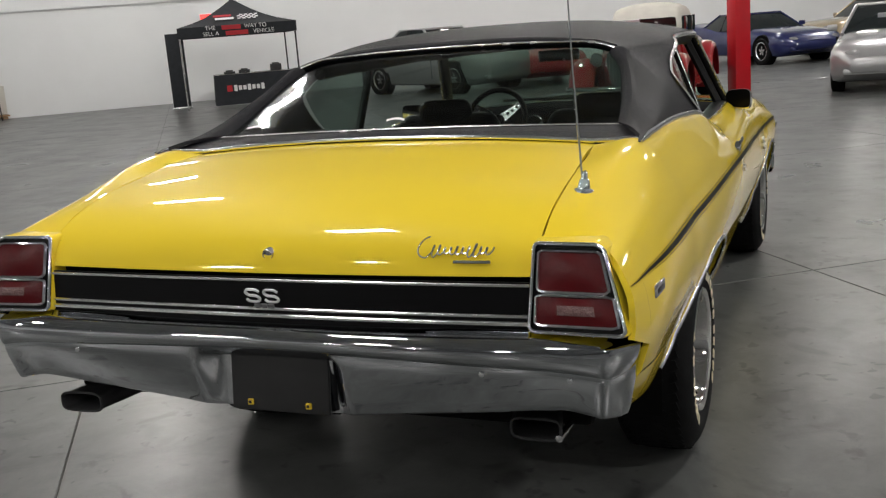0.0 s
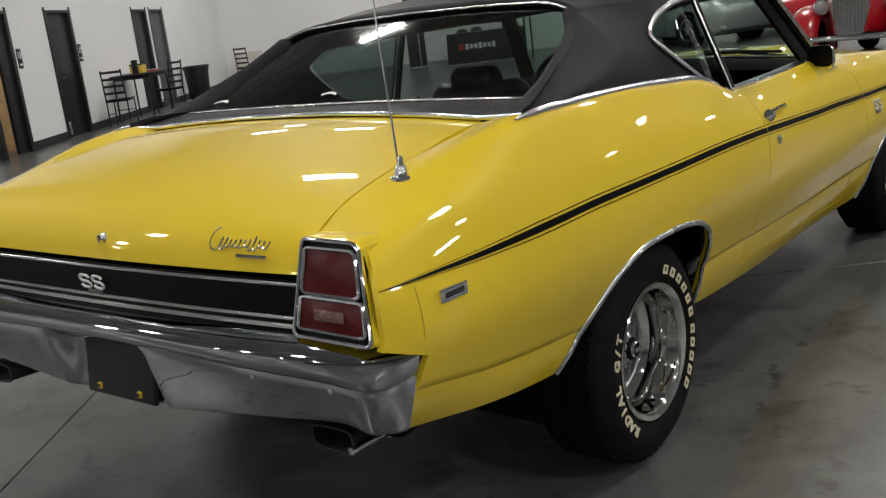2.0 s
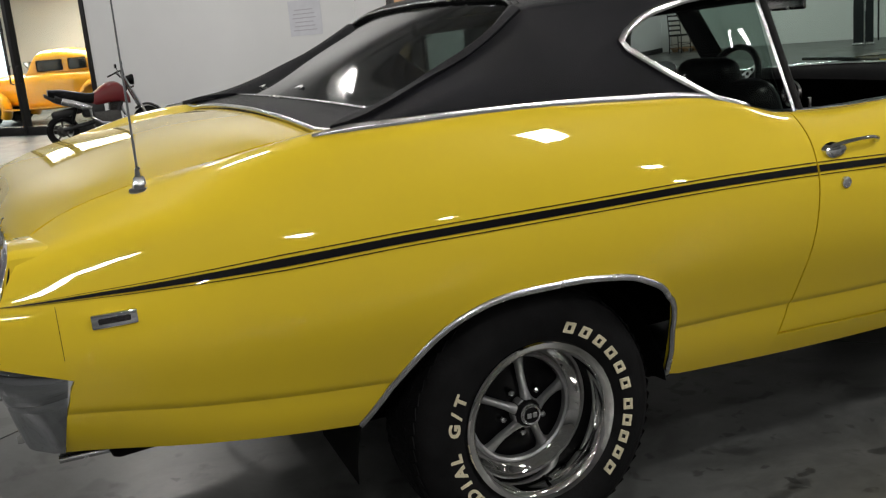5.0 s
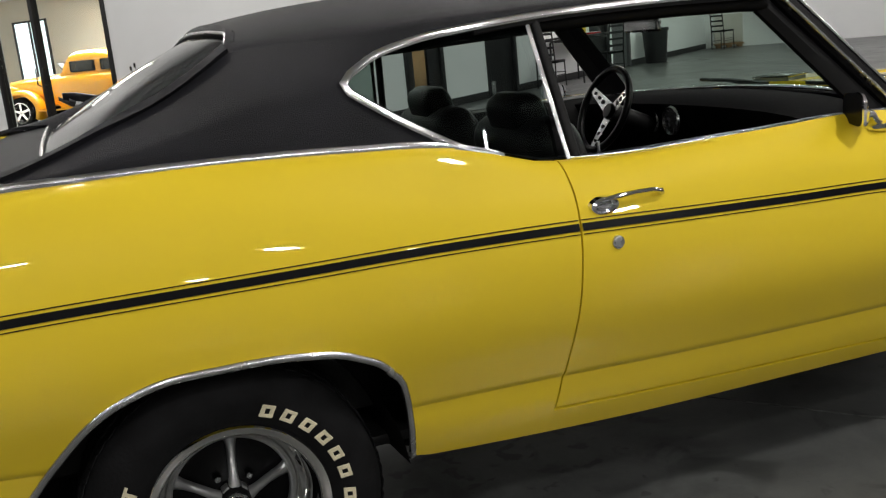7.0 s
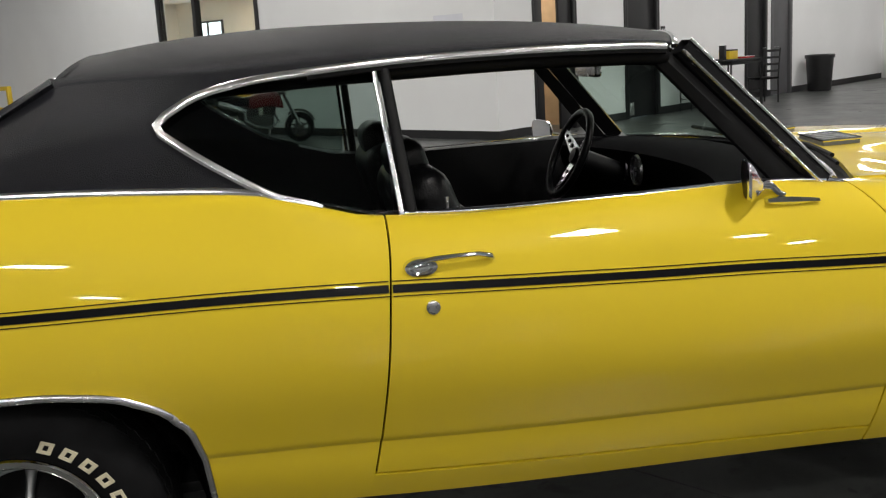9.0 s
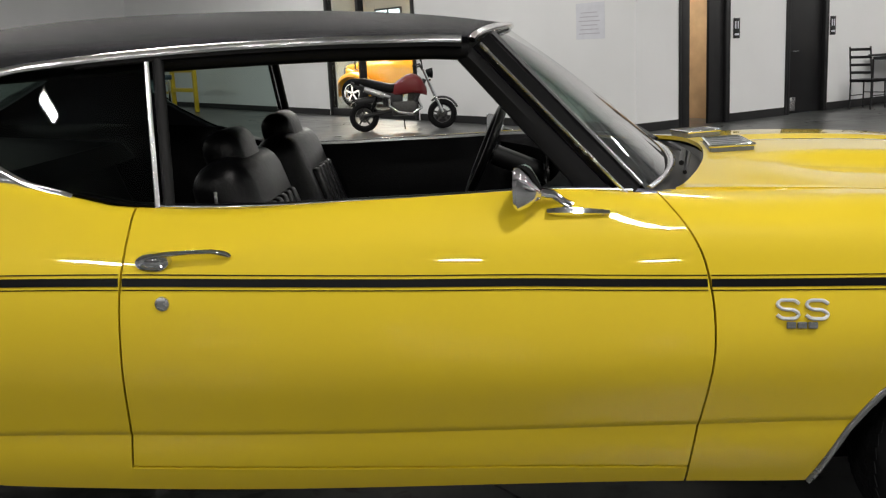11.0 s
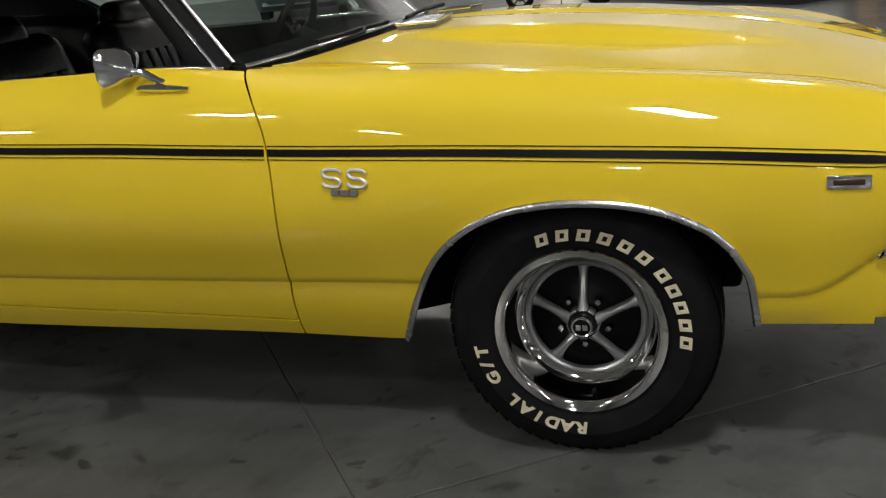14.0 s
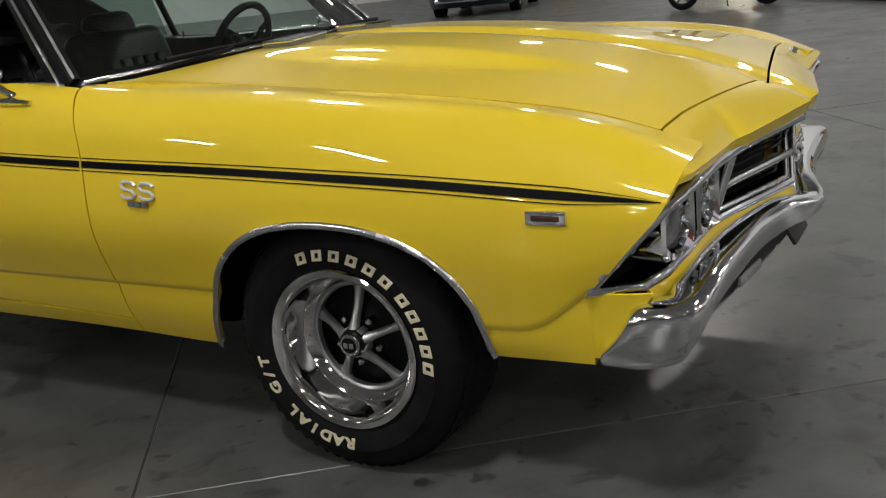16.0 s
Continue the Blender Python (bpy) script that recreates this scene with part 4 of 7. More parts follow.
    bar("vinyl_foot_moulding", pts, [0.004 + 0.008 * min(1, i / 3, (40 - i) / 7) for i in range(41)], M_BRIGHT, car, "chrome strip under the vinyl roof", flat=0.6, up=(0, 0, 1))
    pts = [trim_pt(y, float(WIN_LOW(y)[0]), 0.005) for y in [-0.70 - 0.336 * i / 16 for i in range(17)]]
    pts += [trim_pt(-1.047, 1.233, 0.005)]
    pts += [trim_pt(y, float(WIN_UP(y)[0]) + 0.004, 0.005) for y in [-1.036 + 0.43 * i / 16 for i in range(17)]]
    pts += [side_pt(y, float(RAIL_Z(y)[0]) - 0.006, 0.006) for y in [-0.52, -0.40, -0.25, -0.10, 0.03, 0.12, 0.185]]
    pts = through_points(pts[:29] + pts[-6:], 60)
    bar("drip_gutter", [Vector(p) + Vector((-0.006 * s, 0, -0.013)) for p in pts[28:]], 0.008, M_TRIM, car, "", n=6)
    bar("drip_moulding", pts, 0.0052, M_BRIGHT, car, "chrome drip rail and quarter window trim", n=10, flat=1.9, up=(s, 0, 0.45))
    # window post
    top, bot = side_pt(-0.548, 1.333), side_pt(-0.518, 1.0)
    bar("window_post", [bot + (top - bot) * k / 4 for k in range(5)], 0.0064, M_BRIGHT, car, "chrome post between door and quarter window", flat=0.5, up=(0, 1, 0))
    bar("weather_strip", [(bot + (top - bot) * k / 4) + Vector((-0.012 * s, 0.024, 0)) for k in range(5)], 0.014, M_TRIM, car)
    # quarter window
    bm = bmesh.new()
    R = []
    for i in range(13):
        y = -1.040 + 0.505 * i / 12
        lo = float(WIN_LOW(y)[0]) if y < -0.70 else float(BELT(y)[1]) - 0.01
        R.append([side_pt(y, lo + (float(WIN_UP(y)[0]) - lo) * j / 4, -0.022) for j in range(5)])
    sheet(bm, R, flip=s > 0)
    part("quarter_window", bm, M_GLASS_D, car, "smoked quarter window glass", smooth=60).visible_shadow = False
    # front pillar
    pb, pt = Vector((0.760 * s, 0.558, 0.972)), Vector((0.645 * s, 0.236, 1.330))
    ax = (pt - pb).normalized()
    bm = bmesh.new()
    n_out = Vector((s, 0.25, 0)).normalized()
    w = ax.cross(n_out).normalized() * s
    R = []
    for k in range(9):
        c = pb + (pt - pb) * k / 8
        R.append([c + w * a + n_out * b for a, b in ((-0.026, -0.03), (-0.026, 0.000), (-0.018, 0.008), (0.016, 0.009), (0.026, 0.000), (0.026, -0.03))])
    sheet(bm, R, close=True)
    bmesh.ops.recalc_face_normals(bm, faces=bm.faces[:])
    part("windshield_pillar", bm, M_BLACK, car, "black windshield pillar")
    bm = bmesh.new()
    R = []
    for k in range(9):
        c = pb + (pt - pb) * (k / 8 * 1.05 - 0.01)
        R.append([c + w * a + n_out * b for a, b in ((-0.028, -0.012), (-0.050, -0.012), (-0.080 + 0.012 * k / 8, -0.030), (-0.080 + 0.012 * k / 8, -0.045), (-0.028, -0.055))])
    sheet(bm, R, close=True)
    bmesh.ops.recalc_face_normals(bm, faces=bm.faces[:])
    part("pillar_lining", bm, M_TRIM, car, "black inner lining of the windshield pillar")
    bar("pillar_moulding", [pb + w * -0.014 + n_out * 0.013 + (pt - pb) * k / 6 for k in range(7)], 0.0095, M_ALLOY, car, "chrome strip on the windshield pillar", flat=0.6, up=tuple(n_out))
    bar("glass_edge_strip", [pb + w * 0.028 + n_out * 0.004 + (pt - pb) * k / 6 for k in range(7)], 0.005, M_ALLOY, car, "dull strip along the windshield's edge", n=6)
    # door top strip and inner door
    bar("door_top_moulding", [Vector(((float(BELT(y)[0]) - 0.004) * s, y, float(BELT(y)[1]) + 0.003)) for y in [-0.512 + 1.07 * i / 14 for i in range(15)]], 0.0045, M_BRIGHT, car)
    bm = bmesh.new()
    sheet(bm, [[Vector(((float(BELT(y)[0]) - dx) * s, y, float(BELT(y)[1]) + dz)) for dx, dz in ((0.010, 0.0), (0.030, 0.006), (0.075, 0.0), (0.09, -0.05), (0.10, -0.35), (0.09, -0.66))] for y in [-0.70 + 1.35 * i / 12 for i in range(13)]], flip=s > 0)
    part("door_trim", bm, M_LEATHER, car, "black padded inner door panel", smooth=50)
    bar("lock_knob", [Vector((0.735 * s, -0.40, 0.985)), Vector((0.735 * s, -0.40, 1.022))], [0.004, 0.0055], M_BRIGHT, car)
    # cloth lined rear side of the cabin
    bm = bmesh.new()
    R = []
    for i in range(19):
        y = -1.80 + 1.18 * i / 18
        bx, bz = BELT(y)
        gx, gz = GAP(y)
        R.append([Vector((x * s, y, z)) for x, z in ((bx - 0.010, bz + 0.004), ((bx + gx) / 2, (bz + gz) / 2 + 0.010), (gx - 0.004, gz + 0.010), (gx - 0.025, gz - 0.03), (0.69, 0.80), (0.69, 0.45))])
    sheet(bm, R, flip=s > 0)
    part("rear_side_trim", bm, M_LEATHER, car)

# rear window, its frame and the vinyl panel below it
QW = [-1 + i / 12 for i in range(25)]


def window_row(p):
    t = (p.z - 1.132) / 0.248
    c = Vector((0, -1.702 + 0.440 * t, 1.143 + 0.237 * t)) + Vector((0, -0.008, 0.015)) * math.sin(math.pi * t)
    return [Vector((p.x * q, c.y + (p.y - c.y) * abs(q)**2, c.z + (p.z - c.z) * abs(q)**2)) for q in QW]


BL_B = window_row(WIN_SIDE[0])
patch("rear_window", [window_row(p) for p in WIN_SIDE + WIN_TOP[1:-1]], M_GLASS_R, label="smoked curved rear window", flip=False).visible_shadow = False
side = [p + Vector((0, -0.008, 0.010)) for p in WIN_SIDE + WIN_TOP[1:]]
loop = [p + Vector((0, -0.005, 0.006)) for p in BL_B] + side[1:] + [Vector((-p.x, p.y, p.z)) for p in side[-2:0:-1]]
bar("rear_window_moulding", loop, 0.0045, M_ALLOY, car, "thin dull chrome frame of the rear window", close=True)
DECK_F = [Vector((q * 0.790, -1.858 + 0.020 * abs(q)**2, 1.131 - 0.028 * min(1, abs(q) * 1.19)**2.2 + 0.02 * max(0, abs(q) - 0.84))) for q in QW]
patch("tulip_panel", [[b + Vector((0, 0.02, -0.012)), b + Vector((0, -0.006, 0.003)), d.lerp(b, 0.5) + Vector((0, 0, 0.006)), d + Vector((0, 0.006, 0.003)), d + Vector((0, 0.0, -0.03))] for b, d in zip([Vector((b.x * 1.10, b.y, b.z)) for b in BL_B], DECK_F)], M_VINYL, label="black vinyl panel below the rear window")
bar("deck_moulding", [d + Vector((0, 0.004, 0.006)) for d in DECK_F], 0.007, M_BRIGHT, car, "chrome strip behind the rear window")
bm = bmesh.new()
sheet(bm, [[Vector((x, y, z)) for x in (-0.62, -0.3, 0, 0.3, 0.62)] for y, z in ((-1.05, 0.98), (-1.11, 1.04), (-1.66, 1.085))])
part("parcel_shelf", bm, M_LEATHER, car)
bm = bmesh.new()
sheet(bm, [[roof_point(q, y) + Vector((0, 0, -0.032)) for q in [-0.92 + 1.84 * i / 12 for i in range(13)]] for y in (-1.19, -1.0, -0.6, -0.2, 0.10, 0.22)])
part("headliner", bm, M_TRIM, car)


# ---------------------------------------------------------------- wheels of the coupe
def wheel(name, y, radius, s, label, turn_tyre=0.0, turn_rim=0.0, dish=0.02, x0=0.742):
    """Five-spoke wheel with a raised-letter tyre; built facing +x, then turned for the other side."""
    m = T(x0 * s, y, radius) @ (Matrix() if s > 0 else Matrix.Rotation(math.pi, 4, "Z"))
    hub = new(name)
    hub.parent, hub.matrix_world = car, m
    hub["label"] = label
    R = radius
    w = 0.118
    prof = [(-w + 0.02, 0.190), (-w, 0.215), (-w - 0.012, 0.26), (-w, R - 0.04), (-w + 0.022, R - 0.012), (-w + 0.05, R - 0.003), (0, R), (w - 0.05, R - 0.003), (w - 0.022, R - 0.012),
            (w - 0.004, R - 0.035), (w + 0.006, R - 0.06), (w + 0.010, 0.262), (w + 0.008, 0.238), (w + 0.002, 0.216), (w - 0.008, 0.203), (w - 0.018, 0.196)]
    bm = bmesh.new()
    lathe(bm, prof, 72)
    tyre = part("tyre", bm, M_RUBBER, hub, "black radial tyre with cream raised letters", smooth=40)
    # tread blocks standing proud
    bm = bmesh.new()
    for k in range(60):
        for j, xx in enumerate((-0.070, -0.026, 0.026, 0.070)):
            a = math.tau * (k + 0.5 * (j % 2)) / 60
            mm = Matrix.Rotation(a, 4, "X") @ T(xx, 0, R - (0.0012 if j in (1, 2) else 0.0045)) @ Matrix.Rotation(0.35 if j % 2 else -0.35, 4, "Z")
            box(bm, (0.040, 0.028, 0.0026), mm)
    tagged(part("tread", bm, M_RUBBER, tyre, "", smooth=0), "black tread blocks of the tyre", kind="stuff")
    # rim: outer lip, deep barrel, centre disc
    bm = bmesh.new()
    lathe(bm, [(w - 0.014, 0.205), (w + 0.002, 0.2065), (w + 0.006, 0.203), (w + 0.002, 0.193), (w - 0.001, 0.186), (w - 0.006, 0.1825), (w - 0.012, 0.1805), (w - 0.03, 0.178), (w - 0.034, 0.1755), (w - 0.056 - dish, 0.170), (w - 0.060 - dish, 0.166), (w - 0.066 - dish, 0.162), (w - 0.075 - dish, 0.152), (w - 0.080 - dish, 0.146), (w - 0.10 - dish, 0.150), (-w + 0.02, 0.17), (-w, 0.19)], 72)
    rim = part("rim", bm, M_RIM, hub, "polished chrome rim", smooth=40)
    w -= dish
    bm = bmesh.new()
    lathe(bm, [(w - 0.100, 0.152), (w - 0.100, 0.10), (w - 0.072, 0.05), (w - 0.060, 0.0)], 40)
    part("wheel_disc", bm, M_BLACK, hub, "black centre disc")
    bm = bmesh.new()
    lathe(bm, [(w - 0.082, 0.149), (w - 0.074, 0.147), (w - 0.070, 0.141), (w - 0.074, 0.135), (w - 0.088, 0.133)], 60)
    part("trim_ring", bm, M_SPOKE, hub)
    for k in range(5):
        rot = Matrix.Rotation(math.tau * k / 5 + turn_rim, 4, "X")
        bm = bmesh.new()
        rows = []
        for r, half, h in ((0.030, 0.012, 0.084), (0.055, 0.0072, 0.066), (0.085, 0.0064, 0.048), (0.115, 0.0080, 0.036), (0.131, 0.012, 0.031), (0.141, 0.022, 0.029)):
            x = w - 0.112 + h
            rows.append([rot @ Vector(p) for p in ((x - 0.016, -half, r), (x - 0.004, -half * 0.9, r), (x, -half * 0.45, r), (x, half * 0.45, r), (x - 0.004, half * 0.9, r), (x - 0.016, half, r))])
        sheet(bm, rows)
        bmesh.ops.recalc_face_normals(bm, faces=bm.faces[:])
        part("spoke", bm, M_SPOKE, hub, "grey cast spoke", smooth=50, solid=0.003)
        rot2 = Matrix.Rotation(math.tau * (k + 0.5) / 5 + turn_rim, 4, "X")
        bm = bmesh.new()
        lathe(bm, [(w - 0.085, 0.0115), (w - 0.058, 0.0105), (w - 0.050, 0.007), (w - 0.047, 0.0)], 6, "X", rot2 @ T(0, 0, 0.060))
        part("lug_nut", bm, M_CHROME, hub, smooth=20)
    bm = bmesh.new()
    lathe(bm, [(w - 0.070, 0.040), (w - 0.035, 0.038), (w - 0.022, 0.033), (w - 0.018, 0.028)], 32)
    part("hub_ring", bm, M_BLACK, hub)
    bm = bmesh.new()
    lathe(bm, [(w - 0.024, 0.0275), (w - 0.012, 0.027), (w - 0.008, 0.024), (w - 0.010, 0.0205)], 32)
    part("centre_cap_ring", bm, M_CHROME, hub)
    bm = bmesh.new()
    lathe(bm, [(w - 0.012, 0.021), (w - 0.009, 0.012), (w - 0.008, 0.0)], 24)
    part("centre_cap", bm, M_BLACK, hub)
    for k in range(5):
        rot = Matrix.Rotation(math.tau * (k + 0.5) / 5 + turn_rim, 4, "X")
        bm = bmesh.new()
        box(bm, (0.034, 0.020, 0.016), rot @ T(w - 0.046, 0, 0.032), 0.005, 2)
        part("hub_knuckle", bm, M_SPOKE, hub)
    for yy in (-0.008, 0.008):
        bm = bmesh.new()
        box(bm, (0.003, 0.012, 0.013), T(w - 0.0085, yy, 0), 0.001, 1)
        part("cap_emblem", bm, M_SPOKE, hub)
    w += dish
    bar("valve_stem", [(w - 0.055, 0.02, -0.172), (w - 0.02, 0.02, -0.165)], 0.0045, M_BLACK, hub, n=6)
    # sidewall marks: letter-sized blocks for the maker's words, true letters for the rest
    rt = 0.243
    xs = w + 0.0095
    for a in [108 - 11.5 * k for k in range(6)] + [37 - 10.2 * k for k in range(5)]:
        rot = Matrix.Rotation(radians(a) - math.pi / 2 + turn_tyre, 4, "X") @ T(xs, 0, rt) @ Matrix(((1, 0, 0, 0), (0, 1, 0.14, 0), (0, 0, 1, 0), (0, 0, 0, 1)))
        bm = bmesh.new()
        for zz in (-0.0100, 0.0100):
            box(bm, (0.003, 0.030, 0.0078), rot @ T(0, 0, zz), 0.001, 1)
        for yy in (-0.0100, 0.0100):
            box(bm, (0.003, 0.0098, 0.0130), rot @ T(-0.0002, yy, 0), 0.001, 1)
        part("sidewall_mark", bm, M_LETTER, tyre, "cream block mark of the tyre maker")
    word = "RADIAL G/T"
    for k, ch in enumerate(word):
        if ch == " ":
            continue
        a = radians(-91 - 8.5 * k)
        mm = Matrix.Rotation(a - math.pi / 2 + turn_tyre, 4, "X") @ T(xs, 0, rt) @ Matrix(((0, 0, 1, 0), (1, 0, 0, 0), (0, 1, 0, 0), (0, 0, 0, 1)))
        letters("sidewall_letter", ch, 0.040, mm, M_LETTER, tyre, 0.0015, shear=0.1, xscale=1.15, bold=0.0016)
    return hub


for s in (1, -1):
    wheel("rear_wheel", -1.4225, 0.336, s, "chrome and grey five-spoke rear wheel", radians(-39), radians(-6), 0.045, 0.778)
    wheel("front_wheel", 1.4225, 0.326, s, "chrome and grey five-spoke front wheel")


# ---------------------------------------------------------------- rear end
def bumper_rear():
    # a ridge, a hollow and a bright lip above; below the lip a smooth face tucked under; folded ends that hug the body
    stations = [(0.0, -2.668, 0.790, 0.724, 0.548), (0.16, -2.667, 0.789, 0.723, 0.550), (0.30, -2.664, 0.788, 0.720, 0.564), (0.55, -2.648, 0.788, 0.709, 0.583), (0.70, -2.624, 0.787, 0.699, 0.590),
                (0.76, -2.610, 0.784, 0.692, 0.589), (0.800, -2.597, 0.781, 0.685, 0.584), (0.822, -2.584, 0.778, 0.678, 0.577), (0.829, -2.574, 0.776, 0.676, 0.575), (0.836, -2.560, 0.774, 0.675, 0.574),
                (0.848, -2.526, 0.771, 0.676, 0.573), (0.860, -2.490, 0.767, 0.681, 0.572), (0.870, -2.457, 0.769, 0.688, 0.571)]
    path = curve_of(stations[:7])
    flat = [(x, *path(x)) for x in (0, 0.06, 0.12, 0.146, 0.154, 0.162, 0.170, 0.178, 0.186, 0.194, 0.202, 0.210, 0.222, 0.25, 0.30, 0.36, 0.42, 0.48, 0.54, 0.60, 0.65, 0.70, 0.73, 0.76, 0.78, 0.80, 0.812)]
    half = [np.array(p) for p in flat + stations[7:]]
    upper = through_points([(1.0, 0.90), (0.84, 0.985), (0.70, 1.0), (0.58, 0.965), (0.47, 0.88), (0.36, 0.82), (0.22, 0.78), (0.10, 0.69), (0.03, 0.55), (0.0, 0.38), (0.02, 0.18), (0.07, 0.05), (0.10, 0.0)], 36)
    lower = through_points([(0.120, 0.985), (0.118, 0.93), (0.17, 0.70), (0.27, 0.40), (0.38, 0.12), (0.43, 0.03), (0.50, 0.0), (0.80, 0.04)], 24)
    rows, last = [], len(half) - 1
    for i, p in enumerate(half):
        a, b = half[max(0, i - 1)], half[min(last, i + 1)]
        t = Vector((b[0] - a[0], b[1] - a[1], 0)).normalized() if i else Vector((1, 0, 0))
        turn = ease((p[0] - 0.66) / 0.12)
        inward = (Vector((-t.y, t.x, 0)) * (1 - turn) + Vector((0.66 - p[0], -2.42 - p[1], 0)).normalized() * turn).normalized()
        k = ease((p[0] - 0.148) / 0.066)
        dep = 0.13 - 0.065 * ease((p[0] - 0.74) / 0.12)
        end = ease((p[1] + 2.575) / 0.11) if p[0] > 0.828 else 0.0
        zt, zc, zb = p[2:5]
        row = []
        for d, h in upper:
            row.append((d * dep, zc + (zt - zc) * h))
        for d, h in lower:
            row.append(((d + (0.66 - d) * (1 - k) * ease((1.0 - h) / 0.25)) * dep, zb + (zc - zb) * h))
        rows.append([Vector((p[0], p[1] - 0.045 * end * (zt - z) / (zt - zb), 0)) + inward * d + Vector((0, 0, z)) for d, z in row])
    rows = [[Vector((-p.x, p.y, p.z)) for p in r] for r in rows[:0:-1]] + rows
    bm = bmesh.new()
    sheet(bm, rows)
    bmesh.ops.recalc_face_normals(bm, faces=bm.faces[:])
    ob = part("rear_bumper", bm, M_CHROME_OLD, car, "heavy chrome rear bumper with a recess for the plate", smooth=24)
    base = path
    for x, z in ((0.55, 0.690), (0.74, 0.676), (-0.55, 0.690)):
        bm = bmesh.new()
        lathe(bm, [(0.004, 0.0075), (-0.002, 0.0065), (-0.004, 0.0)], 16, "Y", T(x, float(base(abs(x))[0]) + 0.017, z))
        part("bumper_bolt", bm, M_CHROME, ob)
    return ob


bumper_rear()
bm = bmesh.new()
PLATE = T(0.004, -2.585, 0.636) @ Matrix.Rotation(-0.14, 4, "X")
box(bm, (0.275, 0.014, 0.180), PLATE, 0.004)
recess = part("plate_bracket", bm, M_PLASTIC, car, "empty black plate holder with two brass nuts")
for x in (-0.082, 0.082):
    boxp("plate_nut", (0.015, 0.010, 0.015), PLATE @ T(x, -0.008, -0.069), M_YELLOWSTEEL, recess, "small brass square nut", 0.002)
    boxp("nut_hole", (0.007, 0.004, 0.007), PLATE @ T(x, -0.0135, -0.069), M_PLASTIC, recess, "", 0.0)
bm = bmesh.new()
box(bm, (0.30, 0.06, 0.03), T(0, -2.53, 0.545), 0.012)
part("lower_valance", bm, M_DARK, car)

# black panel between the lamps with its bright lines
def tail_pt(q, z, out=0.0):
    return Vector((q * 0.648, -2.594 + 0.042 * q * q - out - 0.18 * (0.895 - z), z - 0.007 * q * q))


QQ = [-1 + i / 10 for i in range(21)]
patch("tail_panel", [[tail_pt(q, z) for z in (0.775, 0.80, 0.84, 0.892)] for q in QQ], M_BLACK, car, "satin black panel between the tail lamps", flip=True, solid=0.01)
for z, r in ((0.885, 0.0042), (0.815, 0.0044), (0.798, 0.0058)):
    bar("panel_moulding", [tail_pt(q, z, 0.003) for q in QQ], r, M_BRIGHT, car, "thin chrome line across the tail", n=6)
patch("rear_wall", [[Vector((q * 0.80, -2.50, z)) for z in (0.61, 0.74, 0.96)] for q in QQ], M_DARK, car, solid=0.01)


def ess(name, m, size, r, material, parent, label=""):
    """A curved double-bend ornament."""
    pts = through_points([(0.46, 0.30, 0), (0.30, 0.46, 0), (0, 0.5, 0), (-0.36, 0.45, 0), (-0.46, 0.26, 0), (-0.32, 0.07, 0), (0.30, -0.07, 0), (0.46, -0.26, 0), (0.36, -0.45, 0), (0, -0.5, 0), (-0.30, -0.46, 0), (-0.46, -0.30, 0)], 28)
    P = [m @ Vector((p[0] * size * 1.25, p[1] * size, 0)) for p in pts]
    return bar(name, P, r, material, parent, label, n=6)


def badge(m, parent, size, bars=True):
    """Two S-curved bright ornaments over three small dark blocks; m maps its plane (x right, y up) to the car."""
    for dx in (-0.78, 0.78):
        ess("badge_letter", m @ T(dx * size, 0, 0.003), size, size * 0.105, M_BADGE, parent, "white and chrome badge letter")
    for k in (-1, 0, 1):
        bm = bmesh.new()
        box(bm, (size * 0.50, size * 0.36, 0.005), m @ T(k * size * 0.58, -size * 0.86, 0.002), 0.001, 1)
        for yy in (-0.10, 0.10):
            box(bm, (size * 0.32, size * 0.07, 0.006), m @ T(k * size * 0.58, -size * 0.86 + yy * size, 0.003), 0.0, 1)
        part("badge_block", bm, M_GREYMETAL, parent, "small grey badge numeral block")


def basis(origin, right, up):
    r = Vector(right).normalized()
    n = r.cross(Vector(up)).normalized()
    u = n.cross(r)
    return Matrix(((r.x, u.x, n.x, origin[0]), (r.y, u.y, n.y, origin[1]), (r.z, u.z, n.z, origin[2]), (0, 0, 0, 1)))


badge(basis(tail_pt(-0.004, 0.850, 0.010), (1, 0, 0), (0, -0.18, 1)), car, 0.033)
for s in (1, -1):
    y, z = 0.899, 0.723
    v = v_at(y, z, 1, 4)
    p = surf(y, v)
    n = normal_at(y, v)
    badge(basis(Vector((p.x * s + 0.002 * s, p.y, p.z)), (0, s, -0.045 * s), (-(n.z) * s, 0, 1)), car, 0.040)


def script(m, parent, w):
    """A flowing bright ornament with a bar under its right half."""
    pts = [(-0.34 - 0.15 * math.sin(a), 0.10 + 0.24 * math.cos(a)) for a in [0.3 + 2.9 * k / 16 for k in range(17)]]
    for i in range(1, 92):
        t = i / 91
        tall = 0.07 + 0.10 * math.sin(3.3 * math.pi * t + 0.4)**2 * (0.6 + 0.4 * math.cos(9 * t))
        pts.append((-0.32 + 0.84 * t + 0.024 * math.sin(i * 0.72), 0.02 - tall * math.cos(i * 0.72)))
    bar("script_ornament", [m @ Vector(((p[0] + 0.22 * p[1]) * w, p[1] * w * 0.62, 0.003)) for p in pts], w * 0.012, M_CHROME, parent, "flowing chrome script ornament", n=6)
    bm = bmesh.new()
    box(bm, (w * 0.50, w * 0.04, 0.005), m @ T(w * 0.26, -w * 0.14, 0.002), 0.001, 1)
    part("script_bar", bm, M_CHROME, parent)


